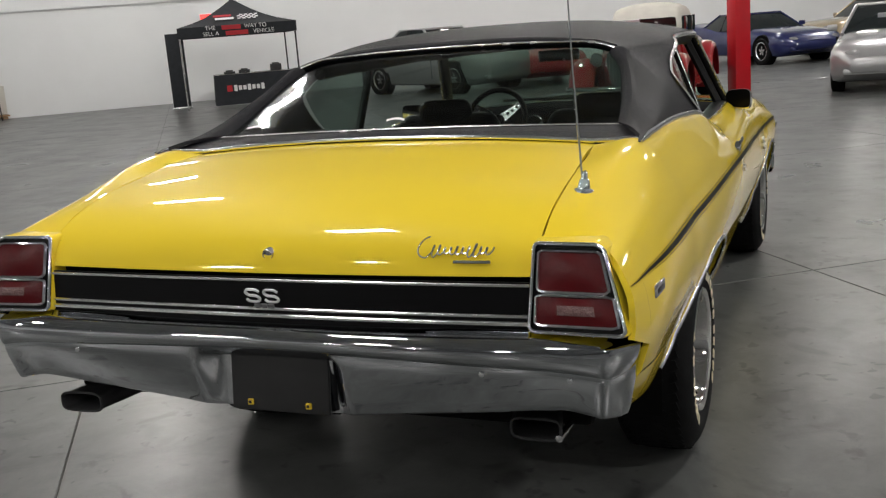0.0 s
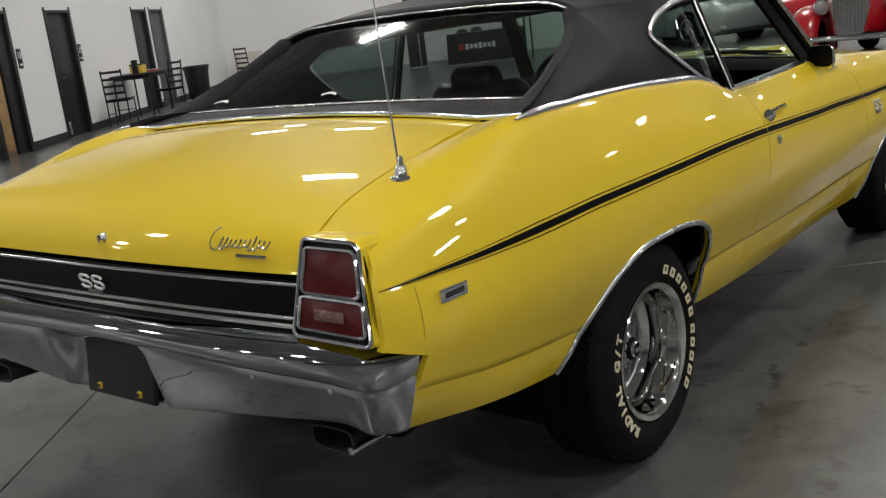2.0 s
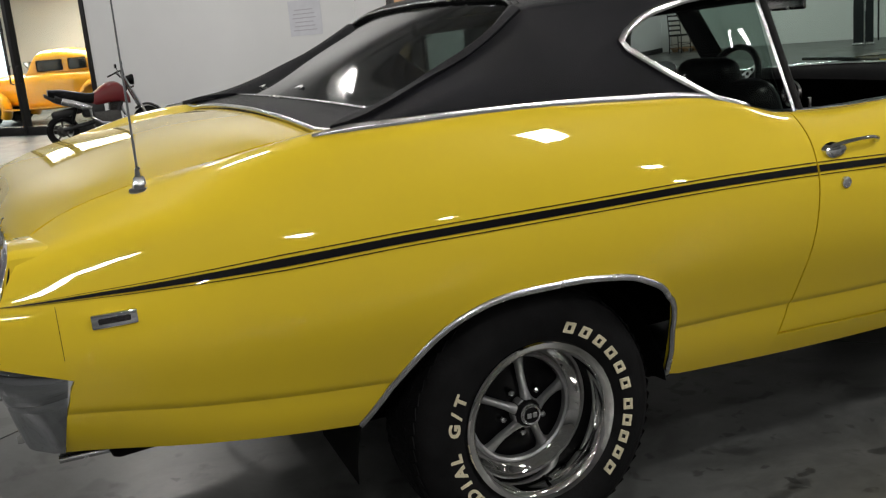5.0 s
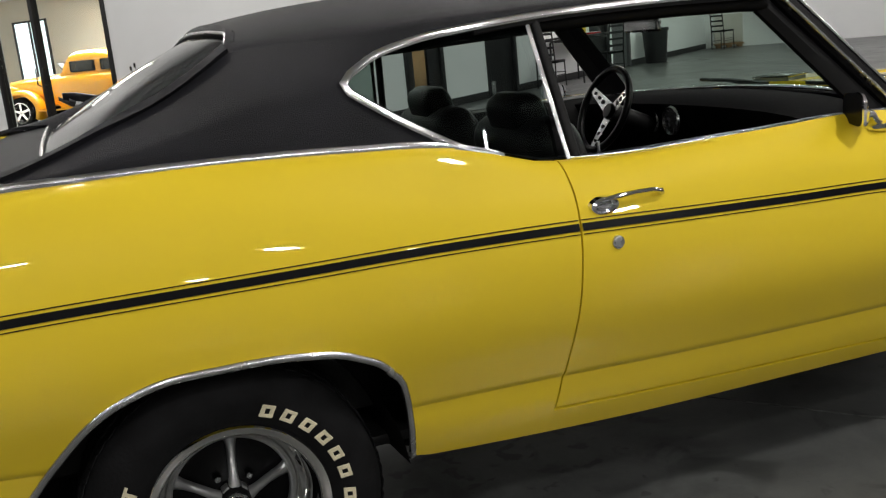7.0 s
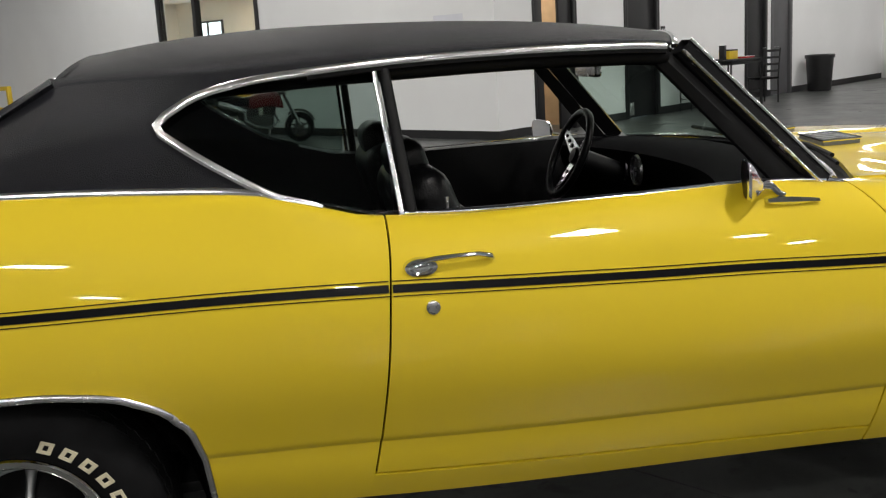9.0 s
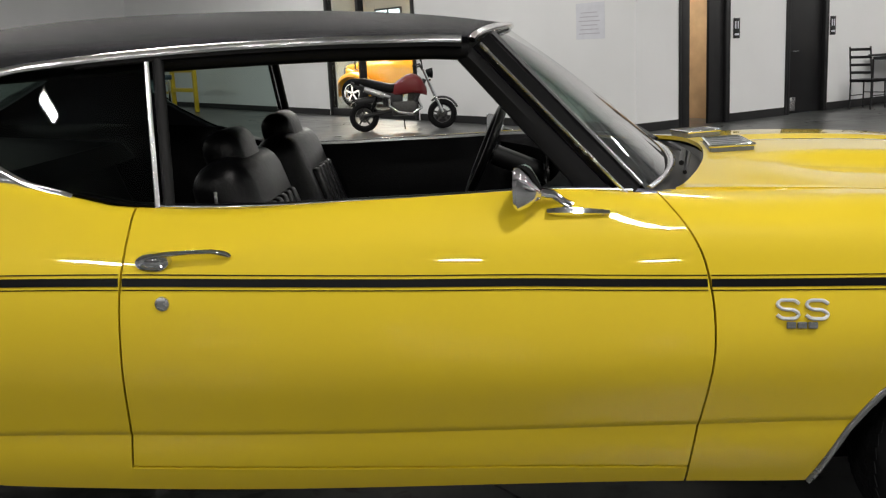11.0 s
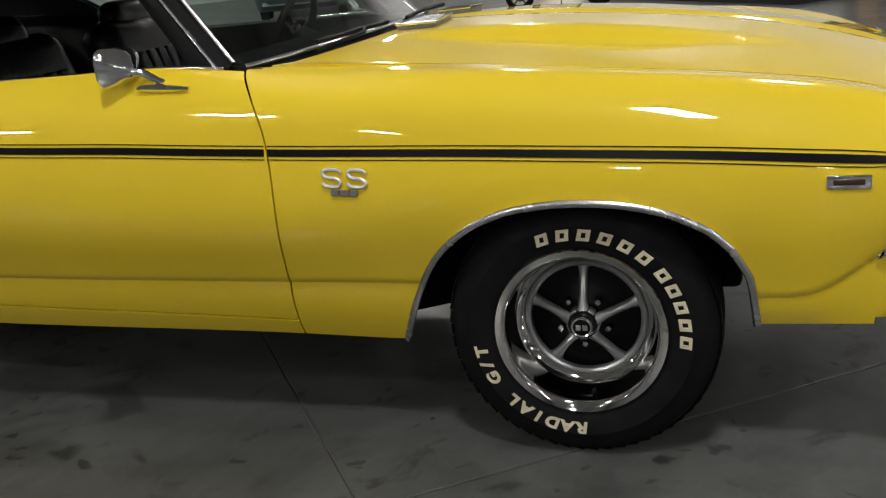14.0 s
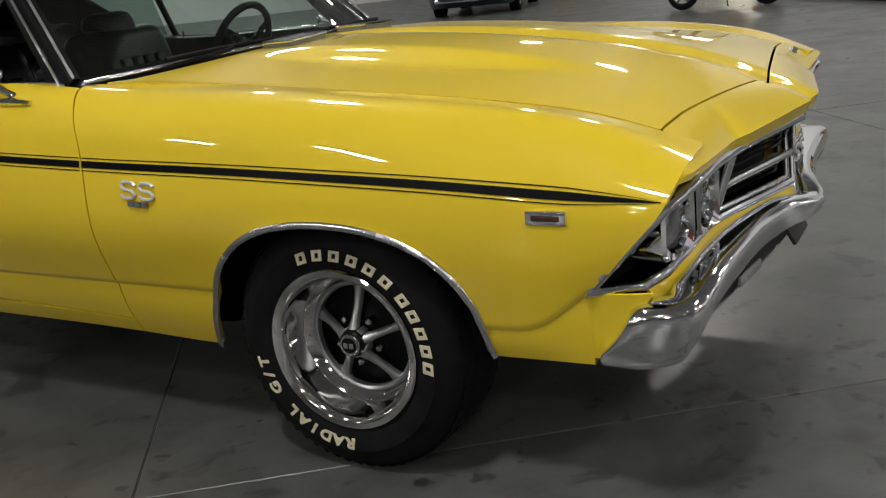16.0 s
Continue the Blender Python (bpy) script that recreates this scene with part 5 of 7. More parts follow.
def deck_pt(x, z):
    k = (x / 0.66)**2
    return Vector((x, -2.556 + 0.030 * k - 0.28 * (0.945 - z), z))


script(basis(deck_pt(0.470, 0.952) + Vector((0, -0.004, 0)), (1, 0.05, 0), (0, 0.45, 1)), decklid, 0.175)
bm = bmesh.new()
lathe(bm, [(0.012, 0.0155), (-0.003, 0.0150), (-0.005, 0.0135), (-0.004, 0.0118), (0.001, 0.0112), (-0.001, 0.0)], 28, "Y", T(-0.004, -2.563, 0.943) @ Matrix.Rotation(0.15, 4, "X"))
part("deck_lock", bm, M_ALLOY, decklid, "round chrome lock")

# tail lamps
TA, TB, TC, TD = Vector((0.656, -2.528, 0.972)), Vector((0.818, -2.530, 0.970)), Vector((0.868, -2.592, 0.780)), Vector((0.650, -2.586, 0.780))


def lamp_pt(a, b, out=0.0):
    if b > 0.8 and a > 0.6:
        a = a - 0.10 * (a - 0.6) / 0.4 * ((b - 0.8) / 0.2)**2
    p = TD.lerp(TC, a).lerp(TA.lerp(TB, a), b)
    bow = 0.006 * math.sin(math.pi * a)
    return p + Vector((0.002 * out * 100 * 0, -out - bow, out * 0.35))


def lamp_loop(a0, a1, b0, b1, out, r=0.12):
    da, db = (a1 - a0) * r, (b1 - b0) * r
    pts = []
    for (ca, cb, st) in ((a1 - da, b1 - db, 0), (a0 + da, b1 - db, 90), (a0 + da, b0 + db, 180), (a1 - da, b0 + db, 270)):
        for k in range(5):
            an = radians(st + 22.5 * k)
            pts.append((ca + da * math.cos(an), cb + db * math.sin(an)))
    return [lamp_pt(a, b, out) for a, b in pts]


def lamp_sheet(a0, a1, b0, b1, out, bulge=0.006):
    return [[lamp_pt(a0 + (a1 - a0) * i / 8, b0 + (b1 - b0) * j / 8, out + bulge * math.sin(math.pi * i / 8) * math.sin(math.pi * j / 8)) for j in range(9)] for i in range(9)]


def flipx(P, s):
    return [Vector((p.x * s, p.y, p.z)) for p in P]


for s in (1, -1):
    lamp = new("tail_lamp")
    lamp.parent = car
    lamp["label"] = "red two-tier tail lamp in a chrome frame"
    bm = bmesh.new()
    sheet(bm, [flipx(r, s) for r in lamp_sheet(0.0, 1.0, 0.0, 1.0, -0.002, 0.0)], flip=s > 0)
    part("backing", bm, M_BLACK, lamp, "", solid=0.010)
    bm = bmesh.new()
    ring = flipx(lamp_loop(-0.015, 1.015, -0.012, 1.012, 0.002, 0.07), s)
    mid = sum(ring, Vector()) / len(ring)
    sheet(bm, [[p, p + Vector(((p.x - mid.x) * 0.03, 0.012, (p.z - mid.z) * 0.03)), p + Vector(((p.x - mid.x) * 0.05, 0.075, (p.z - mid.z) * 0.02))] for p in ring + ring[:1]], flip=s < 0)
    bmesh.ops.recalc_face_normals(bm, faces=bm.faces[:])
    part("surround", bm, M_YELLOW, lamp, "yellow painted lamp surround", solid=0.004)
    bar("frame", flipx(lamp_loop(0.01, 0.99, 0.0, 1.0, 0.004, 0.07), s), 0.0048, M_CHROME, lamp, "chrome outer frame", close=True)
    for nm, a0, a1, b0, b1 in (("upper_lens", 0.10, 0.89, 0.475, 0.90), ("lower_lens", 0.09, 0.92, 0.10, 0.395)):
        bm = bmesh.new()
        sheet(bm, [flipx(r, s) for r in lamp_sheet(a0, a1, b0, b1, 0.004)], flip=s > 0)
        part(nm, bm, M_REDLENS, lamp, "ribbed red lens")
        bar("lens_frame", flipx(lamp_loop(a0 - 0.02, a1 + 0.02, b0 - 0.02, b1 + 0.02, 0.006, 0.10), s), 0.0040, M_CHROME, lamp, n=6, close=True)
    bm = bmesh.new()
    sheet(bm, [flipx(r, s) for r in lamp_sheet(0.32, 0.72, 0.20, 0.31, 0.0115, 0.002)], flip=s > 0)
    part("reversing_lens", bm, M_REVLENS, lamp, "dull pinkish ribbed reversing lens")

# exhaust tips
for s in (1, -1):
    pts = [Vector((0.55 * s, -2.10, 0.50)), Vector((0.59 * s, -2.32, 0.512)), Vector((0.627, -2.505, 0.518)) if s > 0 else Vector((-0.64, -2.54, 0.508))]
    bm = bmesh.new()
    rows = []
    for p in through_points(pts, 8):
        rows.append([p + Vector((0.060 * math.copysign(abs(math.cos(a))**0.5, math.cos(a)), 0, 0.026 * math.copysign(abs(math.sin(a))**0.5, math.sin(a)))) for a in [math.tau * k / 20 for k in range(20)]])
    sheet(bm, rows, close=True)
    bmesh.ops.recalc_face_normals(bm, faces=bm.faces[:])
    part("exhaust_tip", bm, M_STEELDARK, car, "flat black exhaust tip", smooth=50, solid=0.003)
    end = rows[-1]
    bar("exhaust_lip", end, 0.0035, M_STEELDARK, car, n=6, close=True)

bar("exhaust_edge", [(0.684, -2.512, 0.502), (0.684, -2.40, 0.500), (0.680, -2.33, 0.500)], 0.009, M_ALLOY, car, "bright edge beside the exhaust tip")

# aerial
ant = new("aerial")
ant.parent = car
ant["label"] = "thin chrome whip aerial"
bm = bmesh.new()
lathe(bm, [(-0.010, 0.026), (0.006, 0.024), (0.010, 0.016), (0.030, 0.012), (0.034, 0.008), (0.050, 0.006), (0.056, 0.0)], 20, "Z", T(0.706, -2.257, 1.040) @ Matrix.Rotation(0.12, 4, "Y"))
part("aerial_base", bm, M_CHROME, ant)
bar("mast", [(0.704, -2.257, 1.07), (0.692, -2.254, 1.35), (0.680, -2.250, 1.85)], [0.0032, 0.0022, 0.0014], M_CHROME, ant, n=6)


# ---------------------------------------------------------------- flanks
def marker(yc, zc, s, lens, label):
    v = v_at(yc, zc, 1, 4)
    p, n = surf(yc, v), normal_at(yc, v)
    sl = (STRIPE(yc + 0.1)[1] - STRIPE(yc - 0.1)[1]) / 0.2
    tx = (surf(yc + 0.05, v).x - surf(yc - 0.05, v).x) / 0.1
    m = basis(Vector(((p.x + 0.003) * s, p.y, p.z)), (tx, s, 0) if s > 0 else (-tx * s * -1, -1, 0), (0, 0, 1))
    root = new("side_marker")
    root.parent = car
    root["label"] = label
    bm = bmesh.new()
    box(bm, (0.088, 0.030, 0.010), m, 0.004)
    part("bezel", bm, M_CHROME, root)
    bm = bmesh.new()
    box(bm, (0.062, 0.013, 0.014), m, 0.003)
    part("lens", bm, lens, root)


for s in (1, -1):
    marker(1.995, 0.687, s, M_AMBER, "chrome framed amber side marker")
    marker(-2.366, 0.829, s, M_DKLENS, "chrome framed dark side marker")
    # door handle with its cup, and the lock below
    h = new("door_handle")
    h.parent = car
    h["label"] = "chrome pull door handle"
    def hp(y, z, out):
        v = v_at(y, z, 2.5, 5)
        p = surf(y, v) + normal_at(y, v) * out
        return Vector((p.x * s, p.y, p.z))
    bm = bmesh.new()
    c = hp(-0.50, 0.898, 0.004)
    lathe(bm, [(-0.006, 0.030), (0.008, 0.027), (0.012, 0.020), (0.008, 0.014), (0.014, 0.0)], 24, "X", T(*c) @ Matrix.Diagonal((s, 1.35, 0.75, 1)))
    part("button_cup", bm, M_CHROME, h)
    bar("pull_bar", [hp(-0.515, 0.905, 0.012), hp(-0.47, 0.907, 0.022), hp(-0.42, 0.908, 0.024), hp(-0.37, 0.908, 0.022), hp(-0.345, 0.905, 0.016), hp(-0.338, 0.903, 0.004)], [0.006, 0.0065, 0.0055, 0.0055, 0.007, 0.008], M_CHROME, h, flat=1.2)
    bm = bmesh.new()
    c = hp(-0.481, 0.812, 0.001)
    lathe(bm, [(-0.004, 0.016), (0.004, 0.0155), (0.006, 0.012), (0.005, 0.0)], 24, "X", T(*c) @ Matrix.Diagonal((s, 1, 1, 1)))
    part("door_lock", bm, M_ALLOY, car, "round bright door lock")
    # mirror
    mir = new("door_mirror")
    mir.parent = car
    mir["label"] = "chrome door mirror on a slim stalk"
    dy = 0.0 if s > 0 else -0.03
    bm = bmesh.new()
    rows = []
    for y, hw, hh, dx in ((0.292, 0.062, 0.043, 0.0), (0.296, 0.066, 0.046, 0.0), (0.306, 0.066, 0.046, 0.0), (0.326, 0.048, 0.034, 0.003), (0.344, 0.028, 0.018, 0.006), (0.356, 0.014, 0.010, 0.008), (0.358, 0.002, 0.002, 0.008)):
        rows.append([Vector((0.852 * s - dx * s, y + dy, 1.014 - (y - 0.29) * 0.3)) + Vector((hw * math.copysign(abs(math.cos(a))**0.55, math.cos(a)), 0, hh * math.copysign(abs(math.sin(a))**0.55, math.sin(a)) * (1.0 + 0.15 * math.cos(a) * s))) for a in [math.tau * k / 24 for k in range(24)]])
    swing = T(0.852 * s, 0.325 + dy, 0) @ Matrix.Rotation(radians(-20 * s), 4, "Z") @ T(-0.852 * s, -0.325 - dy, 0)
    rows = [[swing @ Vector((p.x, 0.325 + dy + (p.y - 0.325 - dy) * 0.72, p.z)) for p in r] for r in rows]
    sheet(bm, rows, close=True)
    bmesh.ops.recalc_face_normals(bm, faces=bm.faces[:])
    part("mirror_shell", bm, M_CHROME, mir, smooth=50)
    bm = bmesh.new()
    vs = [bm.verts.new(p + Vector((0, 0.001, 0))) for p in rows[0]]
    bm.faces.new(vs)
    part("mirror_glass", bm, M_BLACK if s > 0 else M_CHROME, mir, "dark mirror face")
    bar("stalk", [(0.846 * s, 0.340 + dy, 0.996), (0.840 * s, 0.372 + dy, 0.990), (0.826 * s, 0.400 + dy, 0.968), (0.818 * s, 0.425 + dy, 0.955)], [0.012, 0.010, 0.009, 0.010], M_CHROME, mir)
    bm = bmesh.new()
    rows = []
    for k in range(9):
        t = k / 8
        y = 0.358 + 0.138 * t + dy
        hh = 0.003 + 0.005 * math.sin(math.pi * t**0.7)
        v = v_at(y, 0.945, 3.5, 5)
        p = surf(y, v)
        rows.append([Vector(((p.x + o) * s, y, 0.953 - 0.010 * t + h)) for o, h in ((-0.01, -hh), (0.010, -hh), (0.016, 0), (0.008, hh + 0.003), (-0.015, hh + 0.003))])
    sheet(bm, rows, close=True)
    bm.faces.new([v for v in bm.verts[:5]])
    bm.faces.new([v for v in bm.verts[-5:]])
    bmesh.ops.recalc_face_normals(bm, faces=bm.faces[:])
    part("mirror_foot", bm, M_CHROME, mir)

# hood inserts, wipers, header ornament
for s in (1, -1):
    q = [Vector((x * s, y, hood_z(x, y) + 0.011)) for x, y in ((0.272, 0.848), (0.280, 0.966), (0.112, 0.968), (0.094, 0.868))]
    bm = bmesh.new()
    prism(bm, [p + Vector((0, 0, 0.005)) for p in (q if s < 0 else q[::-1])], (0, 0, -0.018))
    bmesh.ops.bevel(bm, geom=bm.edges[:], offset=0.003, segments=2, affect="EDGES")
    ins = part("hood_insert", bm, M_GREYMETAL, car, "grey grilled hood insert with a chrome edge")
    bar("insert_edge", [p + Vector((0, 0, 0.005)) for p in q], 0.0045, M_CHROME, ins, n=6, close=True)
    for k in range(5):
        a, b = q[0].lerp(q[3], (k + 0.5) / 5), q[1].lerp(q[2], (k + 0.5) / 5)
        bar("insert_rib", [a.lerp(b, 0.1) + Vector((0, 0, 0.004)), a.lerp(b, 0.9) + Vector((0, 0, 0.004))], 0.003, M_GREYMETAL, ins, n=5)
for x0, x1 in ((0.56, 0.12), (-0.06, -0.50)):
    w = new("wiper")
    w.parent = car
    w["label"] = "black wiper with a metal arm"
    bar("arm", [(x0, 0.775 - 0.10 * x0, 0.985), ((x0 + x1) / 2, 0.775, 1.006), ((x0 + x1) / 2 - 0.03, 0.765, 1.014)], 0.006, M_TRIM, w, n=6)
    bar("blade", [(x0 - 0.02, 0.715 if x0 > 0.3 else 0.765, 1.006), ((x0 + x1) / 2, 0.762, 1.014), (x1, 0.770, 1.012)], 0.007, M_TRIM, w, n=6)
script(basis((-0.52, 2.226, 0.812), (1, 0.10, 0), (0, 1, -0.5)), header, 0.10)

# ---------------------------------------------------------------- nose
GRILLE_T = curve_of([(0.0, 2.335, 0.722), (0.22, 2.300, 0.727), (0.44, 2.270, 0.731), (0.62, 2.262, 0.733), (0.78, 2.250, 0.722), (0.86, 2.228, 0.704)])
GRILLE_B = curve_of([(0.0, 2.309, 0.546), (0.25, 2.262, 0.560), (0.50, 2.216, 0.568), (0.70, 2.204, 0.553), (0.79, 2.182, 0.536), (0.84, 2.140, 0.526), (0.872, 2.062, 0.525)])


def grille_top(q):
    y, z = GRILLE_T(abs(q) * 0.86)
    return Vector((q * 0.86, y, z))


def grille_bot(q):
    a = abs(q) * 0.872
    y, z = GRILLE_B(a)
    return Vector((q * 0.872, y, z))


QG = [-1 + i / 16 for i in range(33)]
patch("grille_back", [[grille_bot(q) + Vector((-0.02 * q, -0.075, 0.0)), grille_bot(q).lerp(grille_top(q), 0.5) + Vector((-0.03 * q, -0.085, 0)), grille_top(q) + Vector((-0.02 * q, -0.07, 0.01))] for q in QG], M_TRIM, car, "black grille behind chrome bars", solid=0.01)
loop = [grille_bot(q) for q in QG] + [grille_bot(1).lerp(grille_top(1), k / 5) for k in range(1, 5)] + [grille_top(q) for q in QG[::-1]] + [grille_top(-1).lerp(grille_bot(-1), k / 5) for k in range(1, 5)]
bar("grille_surround", loop, 0.0115, M_CHROME, car, "chrome surround of grille and headlamps", close=True)
for f, q1, r in ((0.46, 0.535, 0.010), (0.97, 0.53, 0.009), (0.06, 0.545, 0.008)):
    bar("grille_bar", [grille_bot(q).lerp(grille_top(q), f) + Vector((0, -0.020 * (0.9 - f), 0)) for q in [-q1 + 2 * q1 * i / 16 for i in range(17)]], r, M_ALLOY, car, "bright horizontal grille bar")
for f in (0.17, 0.26, 0.35, 0.43, 0.58, 0.67, 0.76, 0.86):
    bar("grille_slat", [grille_bot(q).lerp(grille_top(q), f) + Vector((0, -0.045, 0)) for q in [-0.53 + 1.06 * i / 12 for i in range(13)]], 0.004, M_BLACK, car, n=5)
badge(basis(grille_bot(0).lerp(grille_top(0), 0.5) + Vector((0, 0.004, 0)), (-1, 0, 0), (0, 0, 1)), car, 0.040)
for s in (1, -1):
    for x, y, z, w, yaw in ((0.545, 2.196, 0.645, 0.148, 0.05), (0.706, 2.176, 0.635, 0.150, 0.16)):
        hl = new("headlamp")
        hl.parent = car
        hl["label"] = "round headlamp sunk in a squared chrome bezel"
        m = T(x * s, y, z) @ Matrix.Rotation(-yaw * s, 4, "Z")

        def squared(half, hh, depth, power):
            out = []
            for k in range(40):
                an = math.tau * k / 40
                c, d = math.cos(an), math.sin(an)
                out.append(m @ Vector((half * math.copysign(abs(c)**power, c), depth, hh * math.copysign(abs(d)**power, d))))
            return out

        bm = bmesh.new()
        sheet(bm, [squared(w / 2, 0.074, -0.06, 0.35), squared(w / 2, 0.074, 0.030, 0.35), squared(w / 2 - 0.005, 0.070, 0.038, 0.35), squared(0.066, 0.066, 0.030, 1.0), squared(0.062, 0.062, 0.004, 1.0), squared(0.060, 0.060, -0.02, 1.0)], close=True)
        bmesh.ops.recalc_face_normals(bm, faces=bm.faces[:])
        part("bezel", bm, M_CHROME, hl, "chrome bezel with a sunk round opening", smooth=30)
        bm = bmesh.new()
        lathe(bm, [(-0.02, 0.061), (-0.008, 0.048), (-0.002, 0.025), (0.0, 0.0)], 32, "Y", m)
        part("lens", bm, M_CLEARLENS, hl, "clear headlamp glass")
    bar("bezel_rib", [grille_bot(0.54 * s).lerp(grille_top(0.535 * s), k / 6) + Vector((0, -0.004, 0)) for k in range(7)], 0.012, M_CHROME, car, "chrome divider beside the headlamps")
    bar("lamp_screw", [(0.80 * s, 2.10, 0.617), (0.838 * s, 2.150, 0.612)], 0.011, M_ALLOY, car, "bright lamp fixing stud")
# yellow filler under the grille, dark gap, front bumper
patch("front_valance", [[grille_bot(q) + Vector((0, -0.004, -0.012)), grille_bot(q) + Vector((-0.01 * q, 0.004, -0.035)), grille_bot(q) + Vector((-0.02 * q, -0.02, -0.075)), grille_bot(q) + Vector((-0.03 * q, -0.06, -0.15))] for q in [0.93 * q for q in QG]], M_YELLOW, car, solid=0.008)
for s in (1, -1):
    R = []
    for j in range(5):
        z = 0.372 + 0.150 * j / 4
        y0, y1 = float(FRONT_END(z)[0]) - 0.012, 2.105 + 0.085 * j / 4
        x0 = surf(y0, v_at(y0, z)).x
        R.append([Vector(((x0 + (0.842 - x0) * (i / 5)**2) * s, y0 + (y1 - y0) * i / 5, z)) for i in range(6)])
    patch("fender_tip", R, M_YELLOW, car, flip=s < 0, solid=0.006)
patch("air_dam", [[Vector((q * 0.66, 2.22 - 0.05 * q**4, 0.44)), Vector((q * 0.64, 2.18 - 0.05 * q**4, 0.40)), Vector((q * 0.62, 2.05 - 0.05 * q**4, 0.38))] for q in QG], M_DARK, car, solid=0.008)


def bumper_front():
    stations = [(0.0, 2.392, 0.517, 0.462), (0.06, 2.382, 0.525, 0.462), (0.15, 2.350, 0.538, 0.460), (0.30, 2.320, 0.545, 0.460), (0.50, 2.305, 0.545, 0.458), (0.65, 2.298, 0.537, 0.450), (0.75, 2.291, 0.522, 0.434),
                (0.80, 2.280, 0.509, 0.405), (0.835, 2.258, 0.503, 0.376), (0.860, 2.215, 0.500, 0.364), (0.877, 2.163, 0.497, 0.360), (0.880, 2.120, 0.440, 0.360), (0.878, 2.085, 0.398, 0.361)]
    half = through_points(stations, 60)
    prof = through_points([(0.080, 0.98), (0.055, 1.02), (0.028, 1.0), (0.011, 0.93), (0.003, 0.83), (0.0, 0.70), (0.003, 0.48), (0.009, 0.24), (0.018, 0.06), (0.028, 0.0), (0.046, 0.02)], 26)
    rows = []
    for i, p in enumerate(half):
        a, b = half[max(0, i - 1)], half[min(60, i + 1)]
        t = Vector((b[0] - a[0], b[1] - a[1], 0)).normalized() if i else Vector((1, 0, 0))
        inward = Vector((t.y, -t.x, 0))
        rows.append([Vector((p[0], p[1], 0)) + inward * d + Vector((0, 0, p[3] + (p[2] - p[3]) * h)) for d, h in prof])
    rows = [[Vector((-p.x, p.y, p.z)) for p in r] for r in rows[:0:-1]] + rows
    bm = bmesh.new()
    sheet(bm, rows)
    bmesh.ops.recalc_face_normals(bm, faces=bm.faces[:])
    return part("front_bumper", bm, M_CHROME, car, "chrome front bumper with deep ends", smooth=60, solid=0.004)


bumper_front()
VAL = [-1 + i / 20 for i in range(41)]
patch("front_valance", [[Vector((q * 0.66, 2.318 - 0.050 * abs(q)**1.5 - dy, z)) for dy, z in ((0.0, 0.470), (0.006, 0.440), (0.016, 0.418), (0.050, 0.414))] for q in VAL], M_TRIM, car, "black slotted valance under the bumper", solid=0.004)
bar("valance_edge", [Vector((q * 0.66, 2.306 - 0.050 * abs(q)**1.5, 0.418)) for q in VAL], 0.0035, M_ALLOY, car, n=6)
for x in (-0.44, 0.44):
    boxp("parking_lamp", (0.15, 0.012, 0.024), T(x, 2.292, 0.440) @ Matrix.Rotation(-0.10 if x > 0 else 0.10, 4, "Z"), M_CLEARLENS, car, "clear parking lamp in the valance", 0.004)
boxp("front_plate_bracket", (0.18, 0.012, 0.06), T(0, 2.32, 0.425) @ Matrix.Rotation(0.5, 4, "X"), M_PLASTIC, car, "black lower bracket")

# ---------------------------------------------------------------- cabin
boxp("carpet", (1.42, 1.90, 0.03), T(0, -0.28, 0.36), M_TRIM, car, bevel=0.008)
rows = []
for q in [-1 + i / 10 for i in range(21)]:
    x = q * 0.735
    e = 0.70 - 0.17 * abs(q)**2.4
    rows.append([Vector((x, e + 0.01, 0.982 - 0.02 * q * q)), Vector((x, e - 0.05, 1.000 - 0.02 * q * q)), Vector((x, e - 0.20, 0.992 - 0.02 * q * q)), Vector((x, e - 0.25, 0.965)), Vector((x, e - 0.24, 0.90)), Vector((x, e - 0.19, 0.80)), Vector((x, e - 0.10, 0.70)), Vector((x, e - 0.02, 0.62))])
patch("dashboard", rows, M_DASH, car, "black padded dashboard", flip=True)
bar("dash_moulding", [(0.08, 0.475, 0.885), (0.40, 0.455, 0.882), (0.66, 0.40, 0.878)], 0.007, M_ALLOY, car, "bright dash strip")
for x in (-0.50, -0.36, -0.22):
    bm = bmesh.new()
    lathe(bm, [(-0.012, 0.056), (-0.020, 0.052), (-0.012, 0.046), (-0.006, 0.0)], 24, "Y", T(x, 0.452, 0.905))
    part("gauge", bm, M_ALLOY, car, "round gauge in a bright ring")
sw = new("steering_wheel")
sw.parent = car
sw["label"] = "black steering wheel with three drilled alloy spokes"
SM = T(-0.36, 0.240, 0.968) @ Matrix.Rotation(radians(66), 4, "X")
bar("grip", [SM @ Vector((0.156 * math.cos(a), 0.156 * math.sin(a), 0)) for a in [math.tau * k / 40 for k in range(40)]], 0.014, M_LEATHER, sw, close=True)
